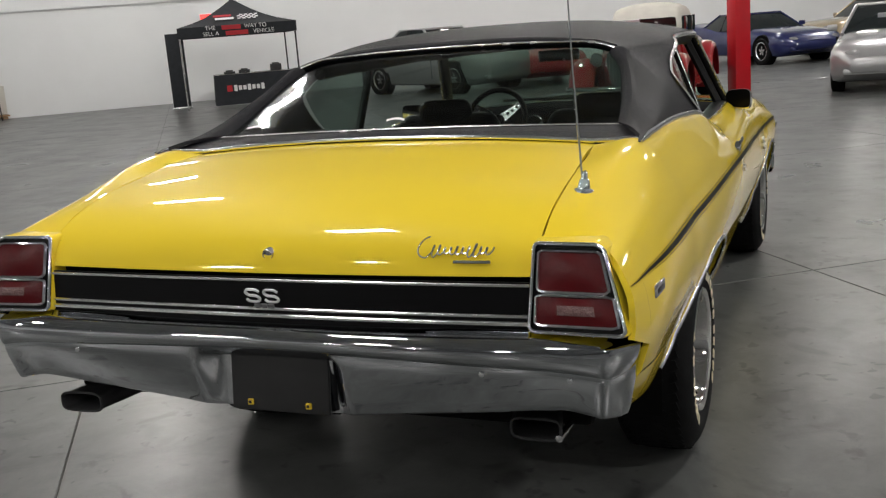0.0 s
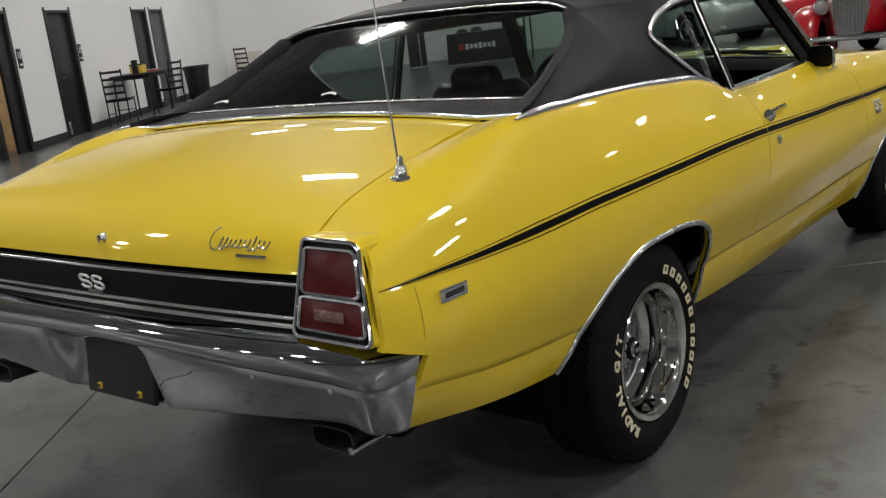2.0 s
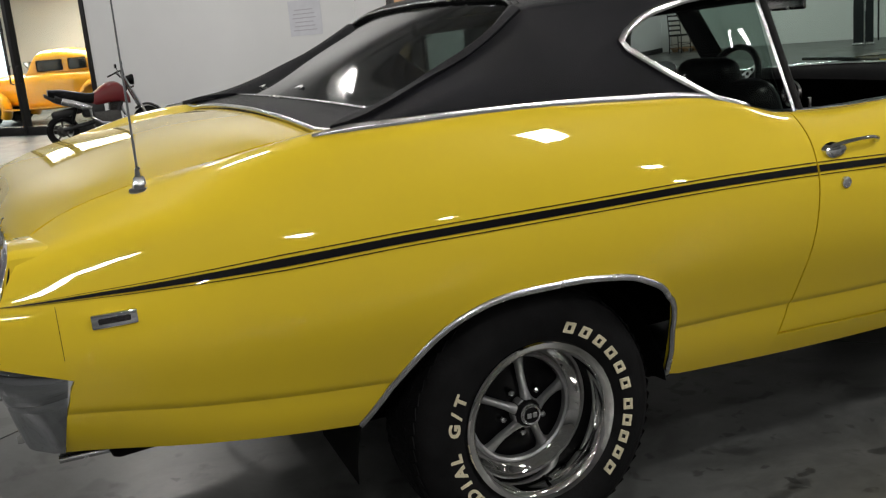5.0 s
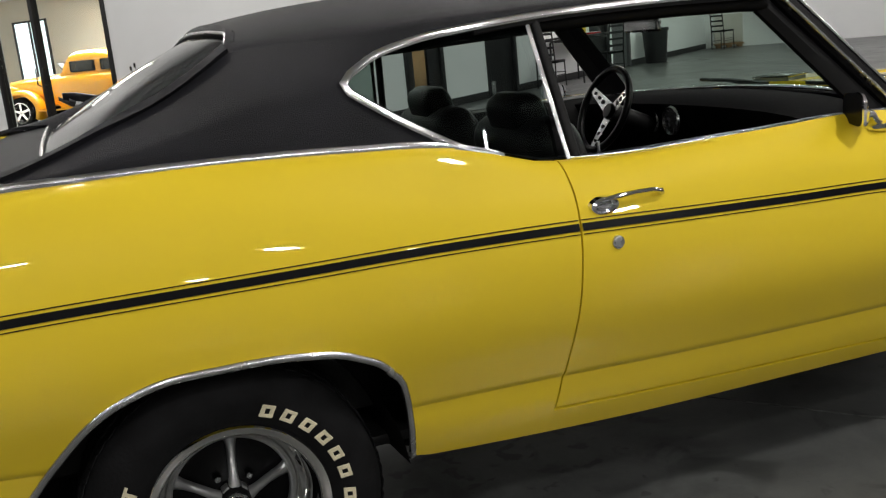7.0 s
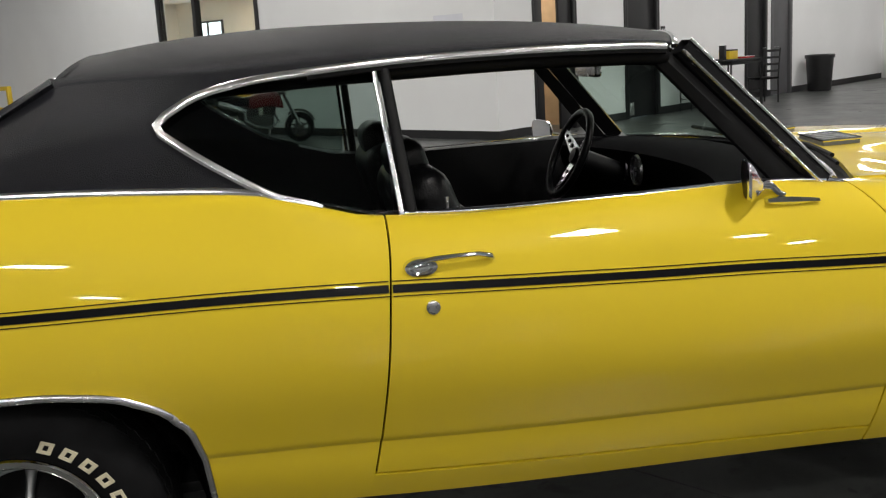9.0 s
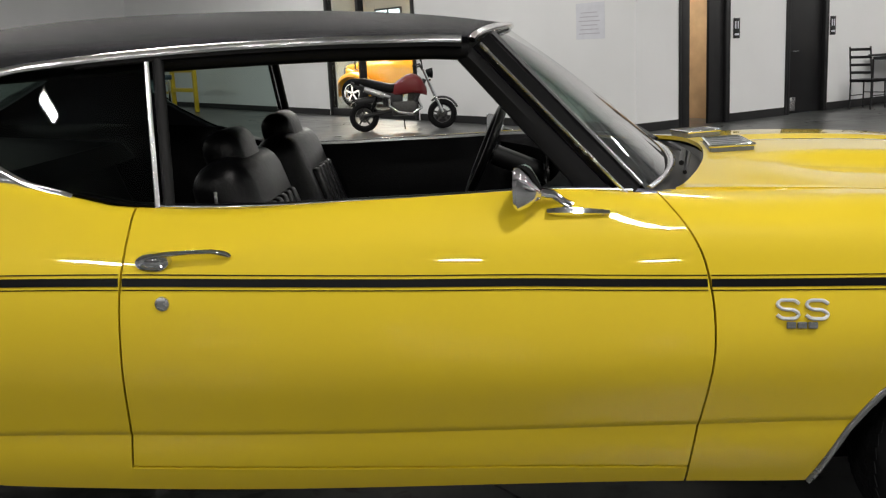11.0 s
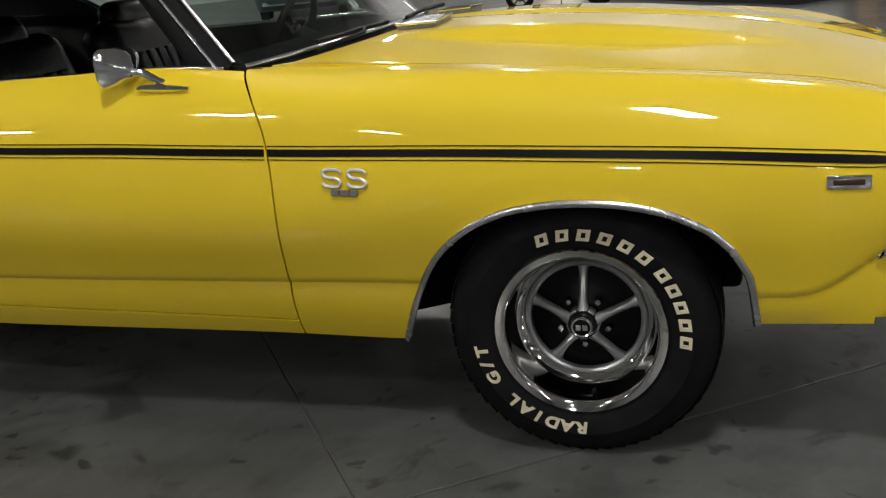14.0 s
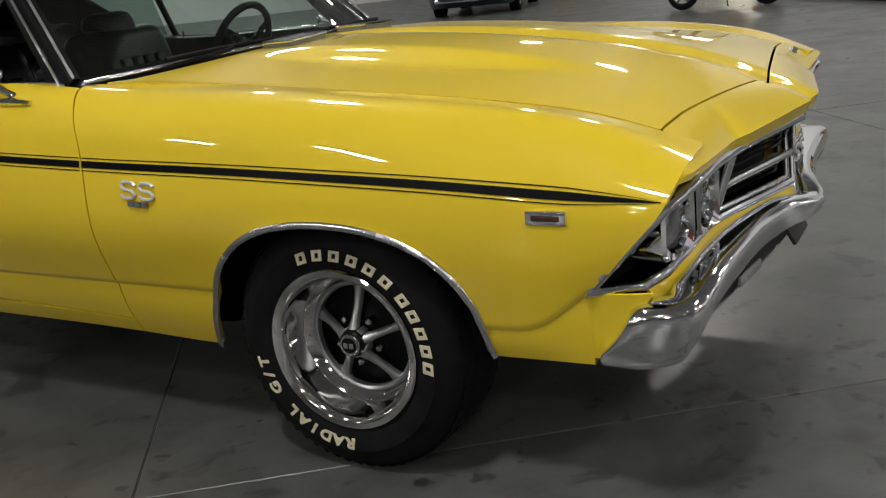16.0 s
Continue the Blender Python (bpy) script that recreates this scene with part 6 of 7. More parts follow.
for k in range(3):
    a = math.radians(-90 + 120 * k)
    d = Vector((math.cos(a), math.sin(a), 0))
    n_ = Vector((-d.y, d.x, 0))
    bm = bmesh.new()
    prism(bm, [SM @ (d * 0.02 + n_ * 0.026 + Vector((0, 0, -0.03))), SM @ (d * 0.150 + n_ * 0.012), SM @ (d * 0.150 - n_ * 0.012), SM @ (d * 0.02 - n_ * 0.026 + Vector((0, 0, -0.03)))], (SM.to_3x3() @ Vector((0, 0, 0.004))))
    sp = part("wheel_spoke", bm, M_ALLOY, sw)
    for j in range(3):
        bm = bmesh.new()
        lathe(bm, [(-0.002, 0.0), (-0.002, 0.0085 - 0.001 * j), (0.007, 0.0085 - 0.001 * j), (0.007, 0.0)], 14, "Z", SM @ T(*(d * (0.062 + 0.029 * j) + Vector((0, 0, -0.02 + 0.0066 * j)))))
        part("spoke_hole", bm, M_BLACK, sp)
bm = bmesh.new()
lathe(bm, [(-0.04, 0.03), (-0.02, 0.032), (-0.012, 0.026), (-0.010, 0.0)], 24, "Z", SM)
part("horn_button", bm, M_BLACK, sw)
bar("steering_column", [SM @ Vector((0, 0, -0.03)), SM @ Vector((0, 0, -0.34))], 0.035, M_TRIM, car)


def pillow(bm, w, d, h, m, r=0.04):
    box(bm, (w, d, h), m, r, 4)


def seat(x):
    root = new("front_seat")
    root.parent = car
    root["label"] = "black leather bucket seat with a headrest"
    bm = bmesh.new()
    pillow(bm, 0.52, 0.52, 0.20, T(x, -0.17, 0.52) @ Matrix.Rotation(0.12, 4, "X"), 0.07)
    part("cushion", bm, M_LEATHER, root, smooth=60)
    bm = bmesh.new()
    ax = T(x, -0.345, 0.76) @ Matrix.Rotation(0.34, 4, "X")
    pillow(bm, 0.50, 0.16, 0.60, ax @ T(0, 0, 0.03), 0.075)
    back = part("backrest", bm, M_LEATHER, root, smooth=60)
    for k in range(5):
        bm = bmesh.new()
        pillow(bm, 0.055, 0.03, 0.40, ax @ T(-0.13 + 0.065 * k, 0.082, -0.02), 0.013)
        part("pleat", bm, M_LEATHER, back, smooth=60)
    bm = bmesh.new()
    pillow(bm, 0.25, 0.105, 0.145, T(x, -0.446, 1.070) @ Matrix.Rotation(0.28, 4, "X"), 0.05)
    part("headrest", bm, M_LEATHER, root, smooth=60)
    for dx in (-0.06, 0.06):
        bar("headrest_post", [(x + dx, -0.420, 0.98), (x + dx, -0.432, 1.04)], 0.006, M_CHROME, root, n=6)


seat(0.36)
seat(-0.36)
rs = new("rear_seat")
rs.parent = car
rs["label"] = "black rear bench seat"
bm = bmesh.new()
pillow(bm, 1.26, 0.46, 0.18, T(0, -0.92, 0.52), 0.06)
part("cushion", bm, M_LEATHER, rs, smooth=60)
bm = bmesh.new()
pillow(bm, 1.28, 0.14, 0.50, T(0, -1.14, 0.80) @ Matrix.Rotation(0.35, 4, "X"), 0.055)
part("backrest", bm, M_LEATHER, rs, smooth=60)
rv = new("rear_view_mirror")
rv.parent = car
rv["label"] = "dark rear view mirror behind the windshield"
bm = bmesh.new()
pillow(bm, 0.21, 0.022, 0.055, T(0.0, 0.20, 1.275), 0.010)
part("mirror_shell", bm, M_ALLOY, rv)
bar("mirror_stem", [(0, 0.205, 1.28), (0, 0.235, 1.31), (0, 0.25, 1.36)], 0.006, M_TRIM, rv, n=6)
bar("gear_lever", [(0.02, 0.05, 0.40), (0.02, -0.02, 0.80)], 0.007, M_CHROME, car, n=6)
boxp("console", (0.20, 0.75, 0.20), T(0, -0.05, 0.44), M_LEATHER, car, "black centre console", 0.03)
bar("windshield_header", [roof_point(q, 0.268 - 0.11 * abs(q)**2.2) + Vector((0, -0.02, -0.045)) for q in QS[4:-4]], 0.028, M_TRIM, car, "black padded windshield header")
for s in (1, -1):
    bar("roof_rail_trim", [Vector(((xg(y, float(RAIL_Z(y)[0])) - 0.035) * s, y, float(RAIL_Z(y)[0]) - 0.028)) for y in [0.20 - 1.2 * i / 14 for i in range(15)]], 0.026, M_TRIM, car, "black lined roof rail")
# pale stickers low on the rear window, as plain bars
for q0, w in ((-0.84, 0.075), (-0.06, 0.060)):
    bm = bmesh.new()
    R = []
    for i in range(9):
        t = i / 8
        q = q0 + (t - 0.5) * w / 0.66
        i0 = (q + 1) * 12
        k0 = min(23, int(i0))
        b = BL_B[k0].lerp(BL_B[k0 + 1], i0 - k0)
        top = window_row(WIN_SIDE[3])
        tt = top[k0].lerp(top[k0 + 1], i0 - k0)
        lift = 0.25 + 0.10 * math.sin(math.pi * t)
        R.append([b.lerp(tt, k) + Vector((0, -0.010, 0.018)) * 0.1 * math.sin(math.pi * k) + Vector((0, -0.002, 0.003)) for k in (lift + 0.25, lift + 0.37)])
    sheet(bm, R, flip=True)
    part("window_sticker", bm, M_TEXTWHITE, car, "small white sticker on the rear window")

boxp("radiator_support", (1.46, 0.03, 0.34), T(0, 2.06, 0.60), M_DARK, car, "black panel behind the grille", 0.0)
boxp("front_pan", (1.30, 0.40, 0.02), T(0, 1.98, 0.42), M_DARK, car, "", 0.0)

# the body settles towards the tail, which is a little wider than its first lines
def settle(ob):
    for ch in ob.children:
        settle(ch)
    if ob.type != "MESH" or ob.matrix_world.translation.length > 0.01:
        return
    n = len(ob.data.vertices)
    co = np.empty(n * 3, np.float32)
    ob.data.vertices.foreach_get("co", co)
    P = co.reshape(n, 3)
    g = np.clip((0.8 - P[:, 1]) / 1.3, 0, 1)
    k = np.clip((-1.75 - P[:, 1]) / 0.6, 0, 1)
    g, k = g * g * (3 - 2 * g), k * k * (3 - 2 * k)
    P[:, 0] *= 1 + 0.045 * k
    P[:, 2] -= 0.014 * g + k * (0.006 + 0.05 * np.clip(0.78 - P[:, 2], 0, 1))
    far = np.clip(-P[:, 0] / 0.8, 0, 1.3)**2
    tail = np.clip((-1.55 - P[:, 1]) / 0.5, 0, 1)
    tail = tail * tail * (3 - 2 * tail)
    nose = np.clip((P[:, 1] - 1.0) / 0.8, 0, 1)
    P[:, 1] -= 0.068 * far * tail
    P[:, 2] += 0.016 * far * tail + 0.024 * far * nose
    P[:, 0] -= 0.055 * far * nose
    ob.data.vertices.foreach_set("co", P.ravel())
    ob.data.update()


for child in car.children:
    if "wheel" not in child.name or "house" in child.name or "arch" in child.name or "steering" in child.name:
        settle(child)


# ---------------------------------------------------------------- doors, signs and entrance of the office block
def hall_m(u, v, z=0.0, turn=0.0):
    """A pose in hall axes, turned about z by degrees."""
    return HALL @ T(u, v, z) @ Matrix.Rotation(radians(turn), 4, "Z")


def facing(place, heading):
    """A pose whose local +y looks along heading."""
    return T(*place) @ Matrix.Rotation(math.atan2(-heading[0], heading[1]), 4, "Z")


for k, (d0, d1) in enumerate(DOORS):
    mat_leaf = M_DOORGREY if k == 3 else M_DOORBLACK
    m = hall_m(BLOCK_U, (d0 + d1) / 2)
    w = d1 - d0
    door_ob = new("door_%d" % (k + 1))
    door_ob.matrix_world = m
    struct(door_ob, ("open dark restroom door in a black frame", "closed black restroom door in a black frame", "closed black door in a black frame", "closed dark grey door in a black frame")[k])
    for s in (1, -1):
        jw = 0.16 if k == 0 and s < 0 else 0.05
        boxp("door_jamb", (0.24, jw, DOOR_TOP), T(-0.10, s * (w / 2 - jw / 2), DOOR_TOP / 2), M_BASE if k < 3 else M_DOORGREY, door_ob, bevel=0.004)
        boxp("architrave", (0.014, 0.055, DOOR_TOP + 0.05), T(0.009, s * (w / 2 + 0.0275), (DOOR_TOP + 0.05) / 2), M_BASE if k < 3 else M_DOORGREY, door_ob, bevel=0.003)
    boxp("door_head", (0.24, w - 0.1, 0.05), T(-0.10, 0, DOOR_TOP - 0.025), M_BASE, door_ob, bevel=0.004)
    if k == 0:
        leaf = boxp("leaf", (0.045, w - 0.12, DOOR_TOP - 0.07), T(-0.12, -w / 2 + 0.06, DOOR_TOP / 2) @ Matrix.Rotation(radians(62), 4, "Z") @ T(0, (w - 0.12) / 2, 0), mat_leaf, door_ob, "dark brown door leaf standing open", 0.004)
        boxp("side_panel", (0.05, 0.33, DOOR_TOP - 0.06), T(-0.05, w / 2 - 0.215, DOOR_TOP / 2 - 0.02), M_BASE, door_ob, "black fixed side panel", 0.004)
        hx = T(-0.12, -w / 2 + 0.06, 1.0) @ Matrix.Rotation(radians(62), 4, "Z") @ T(0.05, w - 0.24, 0)
    else:
        leaf = boxp("leaf", (0.045, w - 0.11, DOOR_TOP - 0.06), T(-0.06, 0, DOOR_TOP / 2 - 0.02), mat_leaf, door_ob, "", 0.004)
        hx = T(-0.02, (w / 2 - 0.14) * (1 if k == 2 else -1), 1.0)
    bm = bmesh.new()
    tube(bm, [hx @ Vector(p) for p in ((-0.02, 0, 0), (0.03, 0, 0), (0.045, 0.02, 0), (0.045, 0.11, 0))], 0.010, 8)
    part("door_handle", bm, M_ALLOY, door_ob, "bright lever handle")
    if k == 1:
        boxp("kick_plate", (0.006, 0.14, 0.22), T(-0.034, -w / 2 + 0.20, 0.16), M_ALLOY, door_ob, "bright kick plate", 0.002)

for v, z in ((10.73, 1.40), (13.15, 1.38)):
    sg = thing("restroom_sign", "small dark restroom plaque with pale marks", "sign", "restroom plaques", hall_m(BLOCK_U + 0.003, v, z))
    boxp("plaque", (0.010, 0.15, 0.30), T(0.005, 0, 0), M_PLASTIC, sg, bevel=0.006)
    for j, (dy, dz, a, b) in enumerate(((-0.03, 0.05, 0.028, 0.11), (0.03, 0.05, 0.028, 0.11), (0, -0.09, 0.10, 0.03))):
        boxp("plaque_mark", (0.004, a, b), T(0.0115, dy, dz), M_PAPER, sg, bevel=0.001)

pp = thing("wall_notice", "pale printed paper sheet taped to the white wall", "paper", "", hall_m(-8.36, BLOCK_V - 0.004, 1.60))
boxp("sheet", (0.60, 0.004, 0.52), T(0, 0, 0), M_PAPER, pp, bevel=0.0)
for j in range(6):
    boxp("printed_line", (0.34 + 0.05 * (j % 3), 0.002, 0.012), T(-0.02, -0.003, 0.12 - 0.06 * j), M_FAINT, pp, bevel=0.0)

ent = new("entrance")
ent.matrix_world = hall_m(0, BLOCK_V + 0.045)
struct(ent, "black framed glass entrance with double doors to a bright lobby")
for u in (GLASS0 + 0.05, -15.12, GLASS1 - 0.05):
    boxp("mullion", (0.10, 0.14, GLASS_TOP), T(u, 0, GLASS_TOP / 2), M_BASE, ent, bevel=0.004)
boxp("transom", (GLASS1 - GLASS0 - 0.2, 0.12, 0.09), T((GLASS0 + GLASS1) / 2, 0, GLASS_TOP - 0.045), M_BASE, ent, bevel=0.004)
for u0, u1 in ((GLASS0 + 0.10, -15.17), (-15.07, GLASS1 - 0.10)):
    boxp("bottom_rail", (u1 - u0, 0.10, 0.16), T((u0 + u1) / 2, 0, 0.08), M_BASE, ent, bevel=0.004)
    boxp("glass_pane", (u1 - u0, 0.012, GLASS_TOP - 0.25), T((u0 + u1) / 2, 0, 0.16 + (GLASS_TOP - 0.25) / 2), M_GLASS_C, ent, bevel=0.0).visible_shadow = False
for du in (-0.11, 0.11):
    bar("pull_handle", [(-15.12 + du, -0.05, 0.95), (-15.12 + du, -0.11, 0.98), (-15.12 + du, -0.11, 1.26), (-15.12 + du, -0.05, 1.29)], 0.014, M_BASE, ent, "black pull handle")

win = new("window_1")
win.matrix_world = hall_m(-25.2, 15.59)
struct(win, "bright daylight window in a dark frame")
boxp("pane", (1.5, 0.02, 2.0), T(0, -0.012, 1.6), M_DAY, win, "bright daylight pane", 0.0)
for du in (-0.78, 0.0, 0.78):
    boxp("window_frame", (0.07, 0.06, 2.12), T(du, -0.035, 1.6), M_STEELDARK, win, bevel=0.004)
for z in (0.57, 2.63):
    boxp("window_frame", (1.48, 0.06, 0.06), T(0, -0.035, z), M_STEELDARK, win, bevel=0.004)

so = thing("sofa", "beige fabric sofa against the lobby wall", "sofa", "", hall_m(-14.6, 15.1, 0, 0))
boxp("seat", (1.9, 0.70, 0.26), T(0, 0.0, 0.30), M_SOFA, so, bevel=0.06)
boxp("backrest", (1.9, 0.22, 0.50), T(0, 0.26, 0.62), M_SOFA, so, bevel=0.07)
for s in (1, -1):
    boxp("armrest", (0.20, 0.72, 0.46), T(s * 0.98, 0, 0.40), M_SOFA, so, bevel=0.06)
    for yy in (-0.28, 0.28):
        boxp("foot", (0.06, 0.06, 0.17), T(s * 0.88, yy, 0.085), M_WOOD, so, bevel=0.005)
nt_ = thing("notice", "small dark framed notice on the lobby wall", "sign", "", hall_m(-17.2, 15.59, 1.55))
for z in (0.0, -0.30):
    boxp("panel", (0.34, 0.02, 0.24), T(0, -0.011, z), M_PAPER, nt_, bevel=0.002)
    boxp("print_block", (0.24, 0.004, 0.15), T(0, -0.024, z), M_DOORGREY, nt_, bevel=0.0)


# ---------------------------------------------------------------- seating corner
def ladder_chair(m):
    c = thing("chair", "black metal ladder-back chair with a dark seat", "chair", "ladder-back chairs", m)
    for s in (1, -1):
        bar("back_post", [(s * 0.19, -0.20, 0), (s * 0.19, -0.19, 0.45), (s * 0.185, -0.25, 1.02)], 0.014, M_BASE, c, n=8)
        bar("front_leg", [(s * 0.20, 0.20, 0), (s * 0.19, 0.19, 0.45)], 0.013, M_BASE, c, n=8)
        bar("side_stretcher", [(s * 0.19, -0.19, 0.22), (s * 0.195, 0.19, 0.22)], 0.008, M_BASE, c, n=6)
    for k in range(4):
        z = 0.60 + 0.125 * k
        boxp("back_slat", (0.37, 0.014, 0.045), T(0, -0.205 - 0.09 * (z - 0.45), z), M_BASE, c, bevel=0.005)
    bar("front_stretcher", [(-0.195, 0.19, 0.26), (0.195, 0.19, 0.26)], 0.008, M_BASE, c, n=6)
    boxp("seat", (0.42, 0.42, 0.05), T(0, 0, 0.465), M_LEATHER, c, "dark padded seat", 0.018)
    return c


ch = ladder_chair(hall_m(-7.05, 13.58, 0, 0))
copy_thing(ch, hall_m(-6.72, 15.54, 0, 65))
copy_thing(ch, hall_m(-6.70, 22.72, 0, -20))
tb = thing("dining_table", "small dark metal table with a dark top", "table", "", hall_m(-6.98, 14.71))
boxp("tabletop", (0.78, 1.30, 0.03), T(0, 0, 0.855), M_BASE, tb, bevel=0.006)
boxp("apron", (0.68, 1.16, 0.05), T(0, 0, 0.80), M_BASE, tb, bevel=0.004)
for sx in (1, -1):
    for sy in (1, -1):
        bar("leg", [(sx * 0.33, sy * 0.58, 0), (sx * 0.33, sy * 0.58, 0.79)], 0.018, M_BASE, tb, n=8)
for nm, lab, cat, du, dv, size, mm in (("storage_box", "yellow and black storage box on the table", "box", 0.0, -0.05, (0.22, 0.32, 0.15), M_YELLOWSTEEL), ("small_speaker", "small black box on the table", "box", 0.05, -0.36, (0.10, 0.09, 0.22), M_PLASTIC),
                                      ("catalogue", "red printed catalogue lying on the table", "book", 0.1, 0.38, (0.24, 0.34, 0.03), M_TEXTRED)):
    it = thing(nm, lab, cat, "", hall_m(-6.98 + du, 14.71 + dv, 0.87))
    boxp("body", size, T(0, 0, size[2] / 2), mm, it, bevel=0.006)
    boxp("lid", (size[0] * 1.01, size[1] * 1.01, size[2] * 0.16), T(0, 0, size[2] * 1.08), M_PLASTIC if nm != "catalogue" else M_PAPER, it, bevel=0.003)
bn = thing("waste_bin", "large black plastic waste bin on the floor", "bin", "", hall_m(-7.05, 18.9))
bm = bmesh.new()
lathe(bm, [(0.0, 0.0), (0.0, 0.23), (0.02, 0.24), (0.74, 0.29), (0.74, 0.27), (0.10, 0.22), (0.10, 0.0)], 28, "Z")
part("barrel", bm, M_PLASTIC, bn)
bm = bmesh.new()
lathe(bm, [(0.70, 0.289), (0.70, 0.31), (0.76, 0.312), (0.775, 0.295), (0.76, 0.272), (0.72, 0.27)], 28, "Z")
part("rim", bm, M_PLASTIC, bn)
pb = thing("boxed_board", "pale flat carton standing on a low wooden skid", "carton", "", hall_m(-6.76, 23.40, 0, 28) @ Matrix.Rotation(radians(4), 4, "X"))
boxp("carton", (0.72, 0.10, 0.72), T(0, 0, 0.50), M_BOARD, pb, bevel=0.006)
for dx in (-0.27, 0.0, 0.27):
    boxp("skid_block", (0.12, 0.24, 0.06), T(dx, -0.03, 0.035), M_WOOD, pb, bevel=0.004)
boxp("skid_deck", (0.76, 0.28, 0.035), T(0, -0.03, 0.095), M_WOOD, pb, bevel=0.004)

# ---------------------------------------------------------------- exhibition tent by the far wall
tent = thing("canopy_tent", "black pop-up canopy tent with white and red print", "tent", "", hall_m(-0.45, 20.95))
TW, TZ0, TZ1, TP = 1.38, 1.66, 1.90, 2.55
for sx in (1, -1):
    for sy in (1, -1):
        bar("pole", [(sx * (TW - 0.04), sy * (TW - 0.04), 0), (sx * (TW - 0.04), sy * (TW - 0.04), TZ1)], 0.020, M_ALLOY if (sx < 0 and sy < 0) else M_STEELDARK, tent, "square metal tent pole", n=6)
bm = bmesh.new()
ring = [Vector((TW * c, TW * d, TZ1)) for c, d in ((-1, -1), (1, -1), (1, 1), (-1, 1))]
rows = []
for k in range(9):
    t = k / 8
    row = []
    for i in range(4):
        for j in range(6):
            p = ring[i].lerp(ring[(i + 1) % 4], j / 6)
            q = Vector((p.x * (1 - t), p.y * (1 - t), TZ1 + (TP - TZ1) * t - 0.10 * math.sin(math.pi * t)))
            row.append(q)
    rows.append(row)
sheet(bm, [[p + Vector((0, 0, TZ0 - TZ1)) for p in rows[0]]] + rows, close=True)
bmesh.ops.recalc_face_normals(bm, faces=bm.faces[:])
part("canopy", bm, M_TENT, tent, "black fabric canopy with a hanging edge", smooth=20)
FR = Matrix(((1, 0, 0, 0), (0, 0, -1, 0), (0, 1, 0, 0), (0, 0, 0, 1)))
letters("print", "THE", 0.13, T(-0.62, -TW - 0.006, 1.85) @ FR, M_TEXTWHITE, tent, 0.002)
letters("print", "WAY TO", 0.13, T(0.42, -TW - 0.006, 1.85) @ FR, M_TEXTWHITE, tent, 0.002)
letters("print", "SELL A", 0.13, T(-0.62, -TW - 0.006, 1.72) @ FR, M_TEXTWHITE, tent, 0.002)
letters("print", "VEHICLE", 0.13, T(0.60, -TW - 0.006, 1.72) @ FR, M_TEXTWHITE, tent, 0.002)
for x, z, w in ((-0.14, 1.85, 0.44), (-0.02, 1.72, 0.52)):
    boxp("red_word", (w, 0.004, 0.10), T(x, -TW - 0.004, z), M_TEXTRED, tent, "red printed bar", 0.0)
slope = math.atan2(TP - TZ1 - 0.25, TW)
for k, (x, z, w, h, mm) in enumerate(((-0.30, 0.10, 0.42, 0.10, M_TEXTRED), (-0.26, -0.06, 0.44, 0.11, M_TEXTWHITE))):
    boxp("logo_bar", (w, h, 0.01), T(x, -TW * 0.70 + z * 0.9, TZ1 + 0.135 + (z + 0.12) * 0.42) @ Matrix.Rotation(0.40, 4, "X"), mm, tent, "printed logo bar", 0.0)
for i in range(4):
    for j in range(4):
        boxp("logo_check", (0.07, 0.05, 0.01), T(0.08 + 0.12 * i + 0.06 * (j % 2), -TW * 0.74 + 0.07 * j, TZ1 + 0.145 + 0.030 * j) @ Matrix.Rotation(0.40, 4, "X"), M_TEXTWHITE, tent, "printed check", 0.0)
bk = thing("banner_stand", "tall narrow black banner stand", "banner", "", hall_m(-1.93, 20.6))
boxp("banner", (0.42, 0.02, 1.75), T(0, 0, 0.93), M_TENT, bk, bevel=0.003)
boxp("base", (0.46, 0.16, 0.05), T(0, 0, 0.026), M_ALLOY, bk, bevel=0.008)
st = thing("display_table", "table under a black printed cloth", "table", "", hall_m(-0.2, 19.72))
boxp("tabletop", (1.80, 0.70, 0.04), T(0, 0, 0.74), M_BOARD, st, bevel=0.005)
bm = bmesh.new()
pts = []
for k in range(61):
    t = k / 60 * 5.04
    for lim, f in ((1.84, lambda q: (-0.92 + q, -0.37)), (2.58, lambda q: (0.92, -0.37 + q - 1.84)), (4.42, lambda q: (0.92 - (q - 2.58), 0.37)), (5.16, lambda q: (-0.92, 0.37 - (q - 4.42)))):
        if t <= lim:
            pts.append((*f(t), 0))
            break
rows = [[Vector((x * (1 + 0.03 * r + 0.008 * r * math.sin(k * 1.7)), y * (1 + 0.06 * r + 0.02 * r * math.sin(k * 1.7)), 0.768 - 0.70 * r)) for r in (0, 0.04, 0.5, 1.0)] for k, (x, y, _) in enumerate(pts)]
sheet(bm, rows + [rows[0]])
part("cloth", bm, M_TENT, st, "black printed table cloth", smooth=60)
boxp("cloth_mark", (0.12, 0.006, 0.14), T(-0.60, -0.405, 0.45), M_TEXTRED, st, "red printed mark", 0.0)
for k in range(7):
    boxp("cloth_bar", (0.075, 0.006, 0.10 if k % 3 else 0.14), T(-0.46 + 0.105 * k, -0.405, 0.45), M_TEXTWHITE, st, "white printed bar", 0.0)
for du, hh in ((-0.55, 0.06), (-0.2, 0.08), (0.55, 0.16)):
    q = thing("display_item", "small dark item on the display table", "box", "", hall_m(-0.2 + du, 19.72, 0.77))
    boxp("body", (0.26, 0.18, hh), T(0, 0, hh / 2), M_PLASTIC, q, bevel=0.012)
    boxp("cap", (0.16, 0.10, 0.03), T(0, 0, hh + 0.013), M_STEELDARK, q, bevel=0.006)
